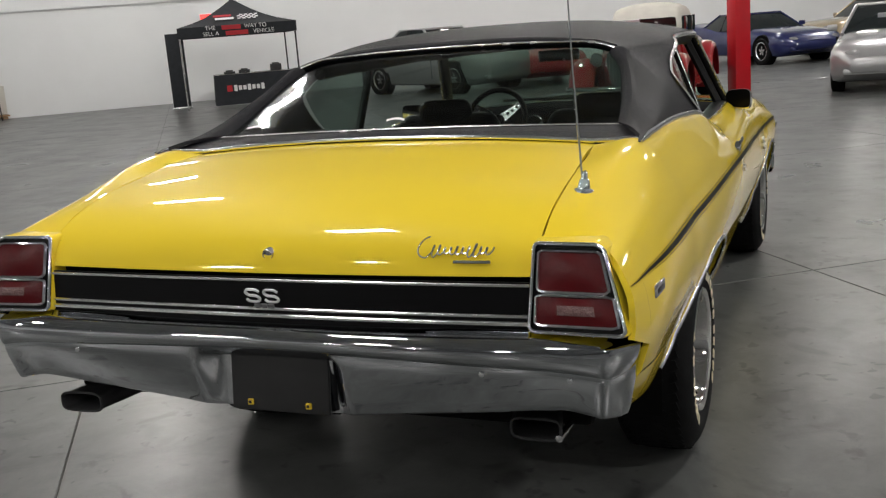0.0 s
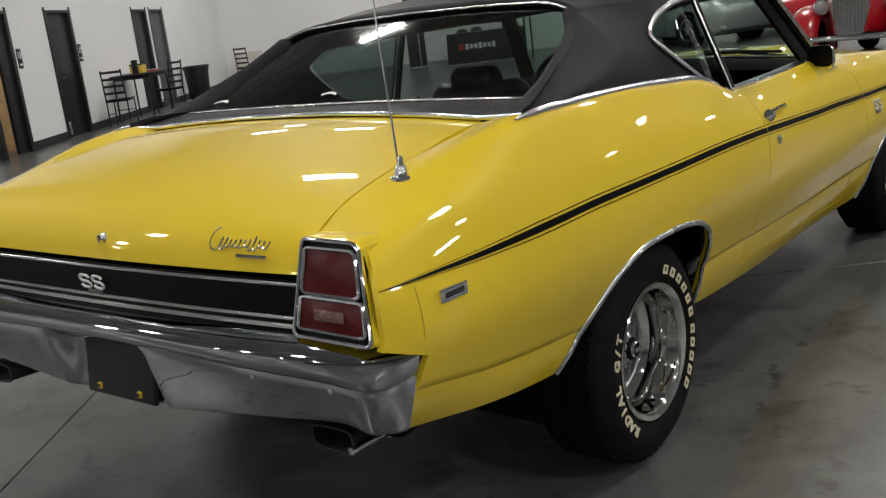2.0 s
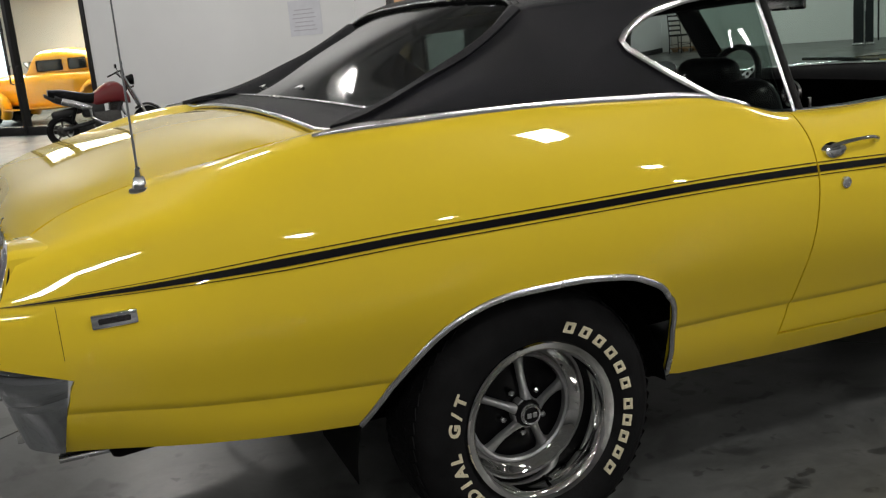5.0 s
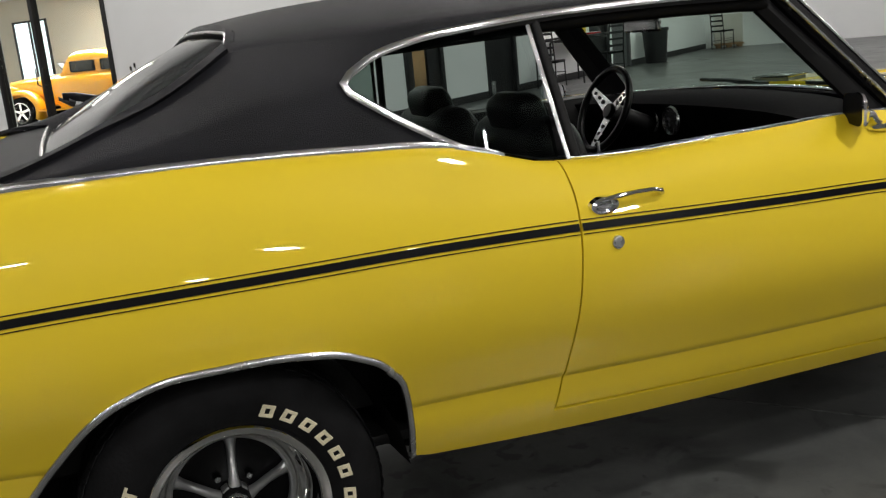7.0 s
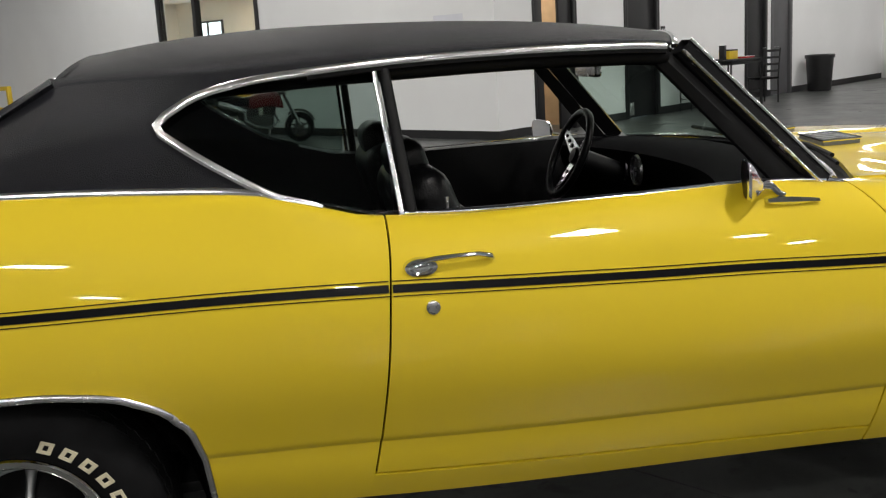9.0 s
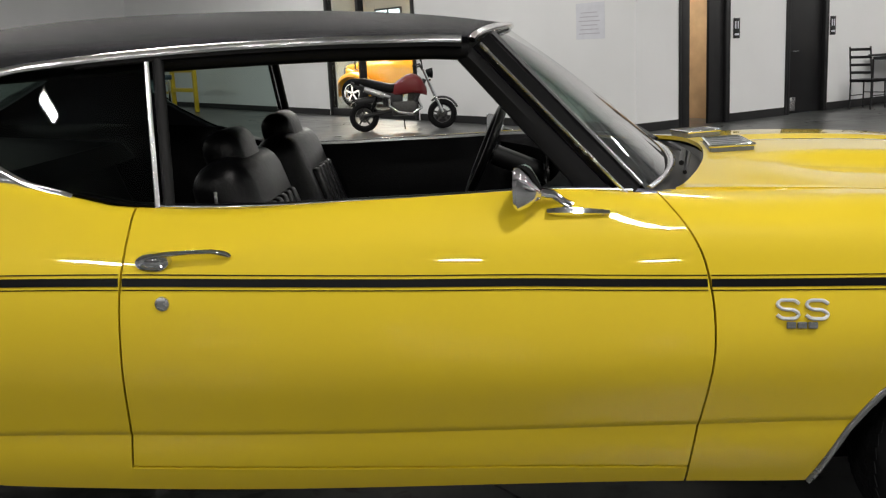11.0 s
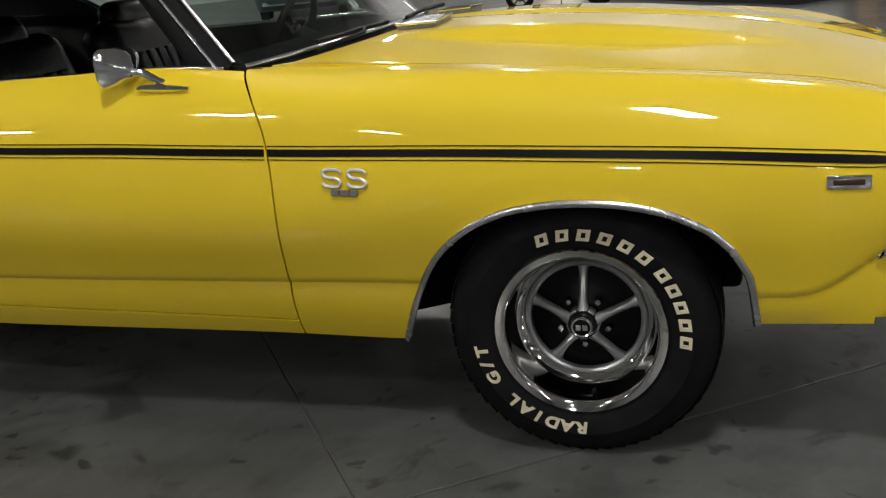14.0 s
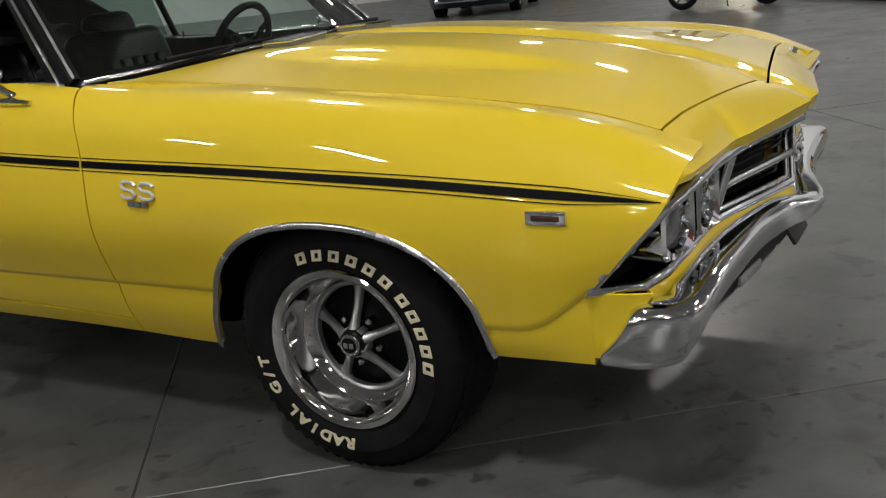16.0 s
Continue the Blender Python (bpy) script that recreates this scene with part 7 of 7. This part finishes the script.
ex = thing("exit_sign", "small glowing red exit sign on the far wall", "sign", "", hall_m(-1.05, V1 - 0.03, 2.20))
boxp("housing", (0.34, 0.05, 0.24), T(0, 0, 0), M_WHITE, ex, bevel=0.008)
boxp("face", (0.30, 0.01, 0.20), T(0, -0.028, 0), M_EXIT, ex, "glowing red face", 0.003)

# red steel column
col = hbox("column", 7.25, 7.53, 10.60, 10.88, 0, CEILING - 0.02, M_RED, None, "", 0.006)
struct(col, "bright red square steel column")


# ---------------------------------------------------------------- other cars
def wheel_set(root, positions, r, wd, rim_mat=M_ALLOY, cap_r=0.62):
    for k, (x, y) in enumerate(positions):
        s = 1 if x > 0 else -1
        hub = new("wheel")
        hub.parent = root
        hub.matrix_local = T(x, y, r) @ (Matrix() if s > 0 else Matrix.Rotation(math.pi, 4, "Z"))
        bm = bmesh.new()
        lathe(bm, [(-wd, r * 0.66), (-wd, r * 0.9), (-wd * 0.6, r), (wd * 0.6, r), (wd, r * 0.9), (wd * 1.02, r * 0.75), (wd * 0.9, r * 0.66)], 32)
        part("tyre", bm, M_RUBBER, hub, "black tyre")
        bm = bmesh.new()
        lathe(bm, [(wd * 0.95, r * 0.67), (wd * 0.98, r * 0.62), (wd * 0.6, r * 0.57), (wd * 0.35, r * 0.5)], 32)
        for j in range(5):
            box(bm, (wd * 0.25, r * 0.15, r * 0.54), Matrix.Rotation(math.tau * j / 5, 4, "X") @ T(wd * 0.62, 0, r * 0.30))
        part("rim", bm, rim_mat, hub, "bright spoked rim")
        bm = bmesh.new()
        lathe(bm, [(wd * 0.30, r * 0.62), (wd * 0.25, r * 0.3), (wd * 0.30, 0.0)], 24)
        part("brake_disc", bm, M_DARK, hub)


def hull(bm, stations, crown=0.03, n=28, low=0.0):
    """Body shell from stations (y, half width, z bottom, z top); rounded section, closed ends."""
    f = curve_of(stations)
    y0, y1 = stations[0][0], stations[-1][0]
    rows = []
    for i in range(n + 1):
        y = y0 + (y1 - y0) * (0.5 - 0.5 * math.cos(math.pi * i / n))
        w, zb, zt = f(y)
        w, h = max(w, 0.02), max(zt - zb, 0.02)
        half = [(0.0, zt + crown), (w * 0.45, zt + crown * 0.75), (w * 0.78, zt), (w * 0.92, zt - h * 0.08), (w * 0.985, zt - h * 0.25), (w, zt - h * 0.5), (w * 0.985, zb + h * 0.22), (w * 0.95, zb + h * 0.05), (w * 0.86, zb), (0.0, zb)]
        ring = [Vector((x, y, z)) for x, z in half] + [Vector((-x, y, z)) for x, z in half[-2:0:-1]]
        rows.append(ring)
    V = sheet(bm, rows, close=True)
    bm.faces.new(V[0])
    bm.faces.new(V[-1])
    bmesh.ops.recalc_face_normals(bm, faces=bm.faces[:])


def cabin(root, paint, ys, zb, zr, wb, wr, glass_mat, roof_mat=None):
    """Greenhouse: ys = windscreen foot, roof front, roof back, rear foot."""
    y0, y1, y2, y3 = ys
    lower = [Vector((x, y, zb)) for x, y in ((-wb, y3), (wb, y3), (wb, y0), (-wb, y0))]
    upper = [Vector((x, y, zr)) for x, y in ((-wr, y2), (wr, y2), (wr, y1), (-wr, y1))]
    for i, nm in enumerate(("rear_window", "side_window", "windshield", "side_window")):
        j = (i + 1) % 4
        a, b, c, d = lower[i], lower[j], upper[j], upper[i]
        out = (b - a).cross(d - a).normalized() * 0.025
        bm = bmesh.new()
        sheet(bm, [[a.lerp(b, u).lerp(d.lerp(c, u), v) + out * math.sin(math.pi * u) * (0.4 + 0.6 * math.sin(math.pi * v)) for v in (0, 0.25, 0.5, 0.75, 1.0)] for u in [k / 8 for k in range(9)]], flip=True)
        part(nm, bm, glass_mat, root, "dark window glass", smooth=60, solid=0.01)
    bm = bmesh.new()
    box(bm, (wr * 2 + 0.02, y1 - y2 + 0.10, 0.05), T(0, (y1 + y2) / 2, zr), 0.022, 3)
    part("roof", bm, roof_mat or paint, root)
    for a, b in zip(lower, upper):
        bar("pillar", [a + Vector((0, 0, -0.02)), b], 0.030, roof_mat or paint, root, n=6)
    mid = [(wb + 0.005, (y1 + y2) / 2 - 0.1, zb), (wr + 0.005, (y1 + y2) / 2 - 0.1, zr)]
    for s in (1, -1):
        bar("pillar", [Vector((p[0] * s, p[1], p[2])) for p in mid], 0.028, M_TRIM, root, n=6)


M_CARGLASS = mat("dark_car_glass", (0.012, 0.016, 0.017), 0.05, spec=0.6, vary=0.05, scale=3)


def simple_car(label, paint, pose_m, L=4.5, Wd=1.8, H=1.28, belt=0.86, nose=0.62, tail=0.84, cab=(0.75, 0.10, -0.75, -1.45), r=0.32, wb=(1.35, -1.30), front="oval", roof_mat=None):
    root = thing("parked_car", label, "car", "", pose_m)
    bm = bmesh.new()
    h = L / 2
    hull(bm, [(-h, Wd * 0.36, 0.36, tail - 0.10), (-h + 0.12, Wd * 0.44, 0.28, tail), (-h * 0.62, Wd * 0.495, 0.22, tail + 0.03), (-0.4, Wd * 0.49, 0.20, belt), (0.5, Wd * 0.49, 0.20, belt - 0.01), (h * 0.62, Wd * 0.49, 0.20, (belt + nose) / 2 + 0.05), (h - 0.16, Wd * 0.44, 0.24, nose), (h, Wd * 0.34, 0.34, nose - 0.12)], 0.03)
    part("body", bm, paint, root, smooth=50)
    cabin(root, paint, cab, belt - 0.03, H, Wd * 0.44, Wd * 0.33, M_CARGLASS, roof_mat)
    # Near-black discs on the closed body stand in for the shaded wheel wells.
    for y in wb:
        for s in (1, -1):
            bm = bmesh.new()
            lathe(bm, [(Wd * 0.495 * s, 0.0), (Wd * 0.497 * s, r + 0.05), (Wd * 0.40 * s, r + 0.06)], 28, "X", T(0, y, r + 0.01))
            part("wheel_opening", bm, M_DARK, root)
    wheel_set(root, [(s * (Wd * 0.5 - 0.075), y) for y in wb for s in (1, -1)], r, 0.09)
    for s in (1, -1):
        bm = bmesh.new()
        lathe(bm, [(-0.05, 0.11), (0.03, 0.10), (0.06, 0.05), (0.065, 0.0)], 20, "Y", T(s * Wd * 0.33, h - 0.15, nose - 0.07) @ Matrix.Rotation(-0.35 * s, 4, "Z") @ Matrix.Diagonal((1.25, 1, 0.72, 1)))
        part("headlamp", bm, M_CLEARLENS, root, "clear headlamp")
        boxp("tail_light", (0.30, 0.04, 0.12), T(s * Wd * 0.30, -h + 0.03, tail - 0.14), M_REDLENS, root, "red tail light", 0.012)
        bm = bmesh.new()
        box(bm, (0.16, 0.07, 0.10), T(s * (Wd * 0.5 + 0.05), cab[0] - 0.25, belt + 0.06), 0.025)
        part("side_mirror", bm, paint, root)
    bm = bmesh.new()
    if front == "oval":
        lathe(bm, [(-0.06, 0.34), (0.02, 0.33), (0.0, 0.30), (-0.04, 0.0)], 32, "Y", T(0, h - 0.03, nose - 0.22) @ Matrix.Diagonal((1.25, 1, 0.36, 1)))
    else:
        box(bm, (Wd * 0.62, 0.08, 0.20), T(0, h - 0.05, nose - 0.14), 0.02)
    part("grille", bm, M_TRIM, root, "dark grille opening")
    boxp("lower_bumper", (Wd * 0.80, 0.16, 0.10), T(0, h - 0.10, 0.34), paint if front == "oval" else M_CHROME, root, "", 0.04)
    boxp("door_seam", (Wd * 0.984, 0.008, 0.46), T(0, cab[0] - 0.15, 0.58), M_TRIM, root, "", 0.0)
    return root


blue = simple_car("dark blue low sports car parked on the hall floor", M_BLUECAR, facing((-0.9, 22.0, 0), (0.66, -0.75)), L=4.5, H=1.20, belt=0.84, nose=0.62, tail=0.92)
simple_car("gold coupe parked by the far wall", M_TANCAR, facing(at_hall(16.4, 19.0), (-0.75, -0.66)), H=1.35, belt=0.92, nose=0.74)
silver = simple_car("silver coupe with white papers behind its windshield", M_SILVERCAR, facing((2.0, 13.7, 0), (-0.03, -1.0)), L=4.7, Wd=1.83, H=1.29, belt=0.90, nose=0.66)
for dx in (-0.28, 0.12):
    boxp("window_paper", (0.32, 0.006, 0.24), T(dx, 0.47, 1.07) @ Matrix.Rotation(radians(-52), 4, "X"), M_PAPER, silver, "white paper behind the windshield", 0.0)
simple_car("slate blue classic coupe with chrome front parked by the wall", M_TEALCAR, facing((-17.75, -7.18, 0), (0.96, 0.27)), L=4.7, Wd=1.80, H=1.32, belt=0.92, nose=0.86, tail=0.92, front="box")
simple_car("red sports car with black stripes parked far back", M_REDCAR, facing((-5.9, 19.0, 0), (0.45, -0.9)), H=1.22)
simple_car("pale silver classic car parked far back", M_SILVERCAR, facing((-7.6, 17.2, 0), (0.9, -0.44)), H=1.45, belt=0.98, nose=0.92, r=0.34)


def pontoon(root, x0, y0, r, wd, a0, a1, paint, name="fender"):
    """A rounded wing over a wheel."""
    bm = bmesh.new()
    rows = []
    for i in range(25):
        a = a0 + (a1 - a0) * i / 24
        row = []
        for j in range(13):
            b = math.pi * j / 12
            rr = r * (0.80 + 0.24 * math.sin(b)**0.7)
            row.append(Vector((x0 - wd * math.cos(b), y0 + rr * 1.12 * math.cos(a), r * 0.80 + rr * math.sin(a))))
        rows.append(row)
    sheet(bm, rows)
    bmesh.ops.recalc_face_normals(bm, faces=bm.faces[:])
    return part(name, bm, paint, root, smooth=60, solid=0.01)


def hot_rod(label, paint, pose_m, top_mat, hood_open=False):
    root = thing("hot_rod", label, "car", "", pose_m)
    bm = bmesh.new()
    hull(bm, [(-2.10, 0.30, 0.50, 0.78), (-1.9, 0.52, 0.42, 0.92), (-1.3, 0.66, 0.34, 1.02), (-0.5, 0.74, 0.30, 1.06), (0.30, 0.70, 0.30, 1.06), (0.55, 0.62, 0.32, 1.05)], 0.05)
    part("body", bm, paint, root, smooth=50)
    bm = bmesh.new()
    hull(bm, [(0.50, 0.60, 0.40, 1.05), (1.1, 0.48, 0.42, 1.02), (1.75, 0.34, 0.44, 0.98), (2.02, 0.22, 0.48, 0.94)], 0.07)
    part("hood", bm, paint, root, smooth=50)
    # cabin with a rounded roof
    bm = bmesh.new()
    hull(bm, [(-1.30, 0.40, 0.98, 1.12), (-1.05, 0.52, 0.98, 1.36), (-0.6, 0.56, 0.98, 1.50), (-0.1, 0.56, 0.98, 1.53), (0.25, 0.54, 0.98, 1.45), (0.48, 0.52, 0.98, 1.10)], 0.05)
    part("roof", bm, top_mat, root, smooth=50)
    for s in (1, -1):
        for y0, y1 in ((-0.95, -0.55), (-0.42, 0.18)):
            boxp("side_window", (0.02, y1 - y0, 0.24), T(s * 0.560, (y0 + y1) / 2, 1.23), M_CARGLASS, root, "dark side window", 0.03)
        pontoon(root, 0.66 * s, 1.42, 0.46, 0.19, -0.25, math.pi + 0.5, paint, "front_fender")
        pontoon(root, 0.68 * s, -1.30, 0.50, 0.18, -0.45, math.pi + 0.2, paint, "rear_fender")
        bm = bmesh.new()
        sheet(bm, [[Vector((s * x, y, 0.33 + 0.10 * max(0, (abs(y - 0.05) - 0.7)))) for x in (0.60, 0.84, 0.86)] for y in [-0.85 + 1.8 * i / 10 for i in range(11)]])
        part("running_board", bm, paint, root, solid=0.03)
        bm = bmesh.new()
        lathe(bm, [(-0.16, 0.0), (-0.13, 0.05), (0.0, 0.10), (0.03, 0.105), (0.04, 0.09)], 24, "Y", T(s * 0.44, 1.72, 0.82))
        hlp = part("headlamp", bm, paint if top_mat is paint else M_CHROME, root)
        bm = bmesh.new()
        lathe(bm, [(0.03, 0.095), (0.055, 0.05), (0.06, 0.0)], 24, "Y", T(s * 0.44, 1.72, 0.82))
        part("lens", bm, M_CLEARLENS, hlp, "clear lens")
        boxp("bumper_iron", (0.05, 0.20, 0.04), T(s * 0.42, 2.05, 0.42), M_CHROME, root, "", 0.01)
    boxp("windshield", (1.0, 0.02, 0.30), T(0, 0.42, 1.22) @ Matrix.Rotation(radians(-38), 4, "X"), M_CARGLASS, root, "dark windshield", 0.02)
    bm = bmesh.new()
    prism(bm, [Vector((x, 2.04 + 0.03 * math.cos(x * 6), z)) for x, z in ((-0.20, 0.94), (-0.24, 0.80), (-0.16, 0.48), (0, 0.40), (0.16, 0.48), (0.24, 0.80), (0.20, 0.94), (0, 1.0))], (0, -0.06, 0))
    g = part("grille", bm, M_GREYMETAL, root, "upright grille with bright bars")
    for k in range(9):
        x = -0.18 + 0.045 * k
        bar("grille_bar", [(x, 2.075, 0.47 + 0.4 * abs(x) * 0.8), (x, 2.075, 0.95 - 0.15 * abs(x))], 0.007, M_CHROME, g, n=5)
    bar("bumper", [(-0.82, 2.02, 0.43), (-0.5, 2.14, 0.43), (0, 2.18, 0.43), (0.5, 2.14, 0.43), (0.82, 2.02, 0.43)], 0.035, M_CHROME, root, "chrome bumper", flat=0.6)
    wheel_set(root, [(s * 0.68, y) for y in (1.42, -1.30) for s in (1, -1)], 0.34, 0.11, M_CHROME)
    return root


rod = hot_rod("red fendered hot rod with a pale soft top and chrome grille", M_REDCAR, facing((-1.65, 11.4, 0), (0.0, -1.0)), M_BOARD)
boxp("window_paper", (0.42, 0.006, 0.26), T(0.25, 0.47, 1.24) @ Matrix.Rotation(radians(-38), 4, "X"), M_PAPER, rod, "white paper on the windshield", 0.0)
hot_rod("orange fendered coupe standing in the lobby", M_ORANGECAR, facing(at_hall(-17.6, 11.6), Vector((at_hall(-2.5, -1.1)[0], at_hall(-2.5, -1.1)[1])).normalized()), M_ORANGECAR)

# ---------------------------------------------------------------- motorcycle by the wall
mc = thing("motorcycle", "small maroon motorcycle with chrome fork on its side stand", "motorcycle", "", facing((-13.46, -0.99, 0), (-0.06, 1.0)) @ Matrix.Rotation(radians(-5), 4, "Y"))
for nm, y in (("front_wheel", 0.65), ("rear_wheel", -0.65)):
    hub = new(nm)
    hub.parent = mc
    hub.matrix_local = T(0, y, 0.245)
    bm = bmesh.new()
    lathe(bm, [(-0.05, 0.15), (-0.068, 0.18), (-0.06, 0.22), (0, 0.245), (0.06, 0.22), (0.068, 0.18), (0.05, 0.15)], 36)
    part("tyre", bm, M_RUBBER, hub, "chunky black tyre")
    bm = bmesh.new()
    lathe(bm, [(-0.05, 0.152), (0, 0.140), (0.05, 0.152)], 32)
    for k in range(5):
        box(bm, (0.05, 0.026, 0.14), Matrix.Rotation(math.tau * k / 5, 4, "X") @ T(0, 0, 0.075))
    part("rim", bm, M_ENGINE, hub, "cast rim")
    bm = bmesh.new()
    lathe(bm, [(-0.06, 0.0), (-0.06, 0.09), (-0.055, 0.09), (0.055, 0.05), (0.06, 0.0)], 24)
    part("brake", bm, M_ENGINE, hub)
for s in (1, -1):
    bar("fork", [(0.085 * s, 0.66, 0.26), (0.085 * s, 0.52, 0.60), (0.08 * s, 0.37, 0.98)], [0.028, 0.026, 0.022], M_CHROME, mc, "chrome fork leg")
    bar("swing_arm", [(0.07 * s, -0.65, 0.255), (0.07 * s, -0.12, 0.34)], 0.035, M_STEELDARK, mc)
    bar("frame_tube", [(0.06 * s, 0.38, 0.82), (0.09 * s, 0.20, 0.45), (0.09 * s, -0.10, 0.33), (0.09 * s, -0.25, 0.60), (0.08 * s, -0.70, 0.76)], 0.035, M_STEELDARK, mc)
    bar("shock_absorber", [(0.10 * s, -0.52, 0.33), (0.10 * s, -0.38, 0.66)], 0.026, M_BLACK, mc)
    bar("mirror_stalk", [(0.20 * s, 0.36, 0.98), (0.26 * s, 0.34, 1.14)], 0.006, M_BLACK, mc, n=6)
    boxp("mirror", (0.11, 0.025, 0.07), T(0.27 * s, 0.33, 1.17), M_BLACK, mc, bevel=0.012)
    bar("indicator", [(0.08 * s, 0.46, 0.80), (0.18 * s, 0.47, 0.80)], 0.016, M_AMBER, mc)
bar("handlebar", [(-0.36, 0.20, 1.02), (-0.22, 0.31, 1.06), (-0.08, 0.35, 0.98), (0.08, 0.35, 0.98), (0.22, 0.31, 1.06), (0.36, 0.20, 1.02)], 0.013, M_BLACK, mc)
bm = bmesh.new()
lathe(bm, [(-0.08, 0.0), (-0.06, 0.06), (0.03, 0.085), (0.05, 0.08), (0.06, 0.0)], 24, "Y", T(0, 0.47, 0.92))
part("headlight", bm, M_BLACK, mc, "round black headlight")
bm = bmesh.new()
hull(bm, [(-0.24, 0.09, 0.60, 0.69), (-0.08, 0.13, 0.58, 0.78), (0.08, 0.165, 0.60, 0.88), (0.22, 0.165, 0.60, 0.89), (0.34, 0.14, 0.58, 0.80), (0.41, 0.08, 0.56, 0.66)], 0.03, 16)
part("fuel_tank", bm, M_MAROON, mc, "glossy maroon tank", smooth=60)
bm = bmesh.new()
hull(bm, [(-0.78, 0.06, 0.78, 0.87), (-0.60, 0.12, 0.72, 0.86), (-0.36, 0.135, 0.66, 0.80), (-0.15, 0.12, 0.62, 0.76), (-0.05, 0.10, 0.64, 0.78)], 0.02, 12)
part("seat", bm, M_LEATHER, mc, "black seat", smooth=60)
bm = bmesh.new()
hull(bm, [(-0.84, 0.03, 0.78, 0.83), (-0.65, 0.10, 0.66, 0.74), (-0.35, 0.11, 0.58, 0.68)], 0.01, 10)
part("tail_fairing", bm, M_PLASTIC, mc, smooth=60)
boxp("engine", (0.26, 0.42, 0.24), T(0, 0.03, 0.36), M_ENGINE, mc, "grey cast engine block", 0.04)
bm = bmesh.new()
for k in range(6):
    box(bm, (0.19, 0.20 - 0.01 * k, 0.012), T(0, 0.17, 0.46 + 0.025 * k), 0.003, 1)
box(bm, (0.13, 0.15, 0.16), T(0, 0.17, 0.52))
part("cylinder", bm, M_ENGINE, mc, "finned cylinder")
boxp("airbox", (0.22, 0.34, 0.24), T(0, -0.16, 0.53), M_PLASTIC, mc, "black side cover", 0.05)
boxp("rear_hugger", (0.15, 0.46, 0.12), T(0, -0.55, 0.52) @ Matrix.Rotation(0.12, 4, "X"), M_PLASTIC, mc, "black rear mudguard extension", 0.04)
bar("muffler", [(0.17, -0.20, 0.54), (0.18, -0.40, 0.61), (0.18, -0.62, 0.69)], [0.035, 0.058, 0.052], M_ALLOY, mc, "silver upswept muffler", n=12)
bar("exhaust", [(0.06, 0.25, 0.52), (0.12, 0.31, 0.36), (0.15, 0.16, 0.26), (0.16, -0.08, 0.30), (0.16, -0.22, 0.40), (0.17, -0.22, 0.53)], 0.026, M_CHROME, mc, "chrome exhaust")
pontoon_f = bmesh.new()
rows = []
for i in range(13):
    a = 0.35 + 1.9 * i / 12
    rows.append([Vector((x, 0.65 + (0.28 - abs(x) * 0.4) * math.cos(a), 0.245 + (0.29 - abs(x) * 0.4) * math.sin(a))) for x in (-0.07, -0.035, 0, 0.035, 0.07)])
sheet(pontoon_f, rows)
part("front_mudguard", pontoon_f, M_BLACK, mc, solid=0.006)
bm = bmesh.new()
rows = []
for i in range(9):
    a = 0.9 + 1.5 * i / 8
    rows.append([Vector((x, -0.65 + 0.30 * math.cos(a), 0.245 + 0.30 * math.sin(a))) for x in (-0.06, 0, 0.06)])
sheet(bm, rows)
part("rear_mudguard", bm, M_BLACK, mc, solid=0.006)
bar("side_stand", [(-0.08, 0.0, 0.28), (-0.20, 0.02, 0.0)], 0.011, M_STEELDARK, mc, n=6)

# yellow guard rail behind the slate blue car
gr = thing("guard_rail", "yellow painted steel guard frame by the wall", "rail", "", hall_m(-22.6, 7.6))
for x in (-0.8, 0.8):
    boxp("post", (0.10, 0.10, 1.10), T(x, 0, 0.55), M_YELLOWSTEEL, gr, bevel=0.01)
for z in (0.55, 1.05):
    boxp("rail", (1.50, 0.07, 0.10), T(0, 0, z), M_YELLOWSTEEL, gr, bevel=0.01)
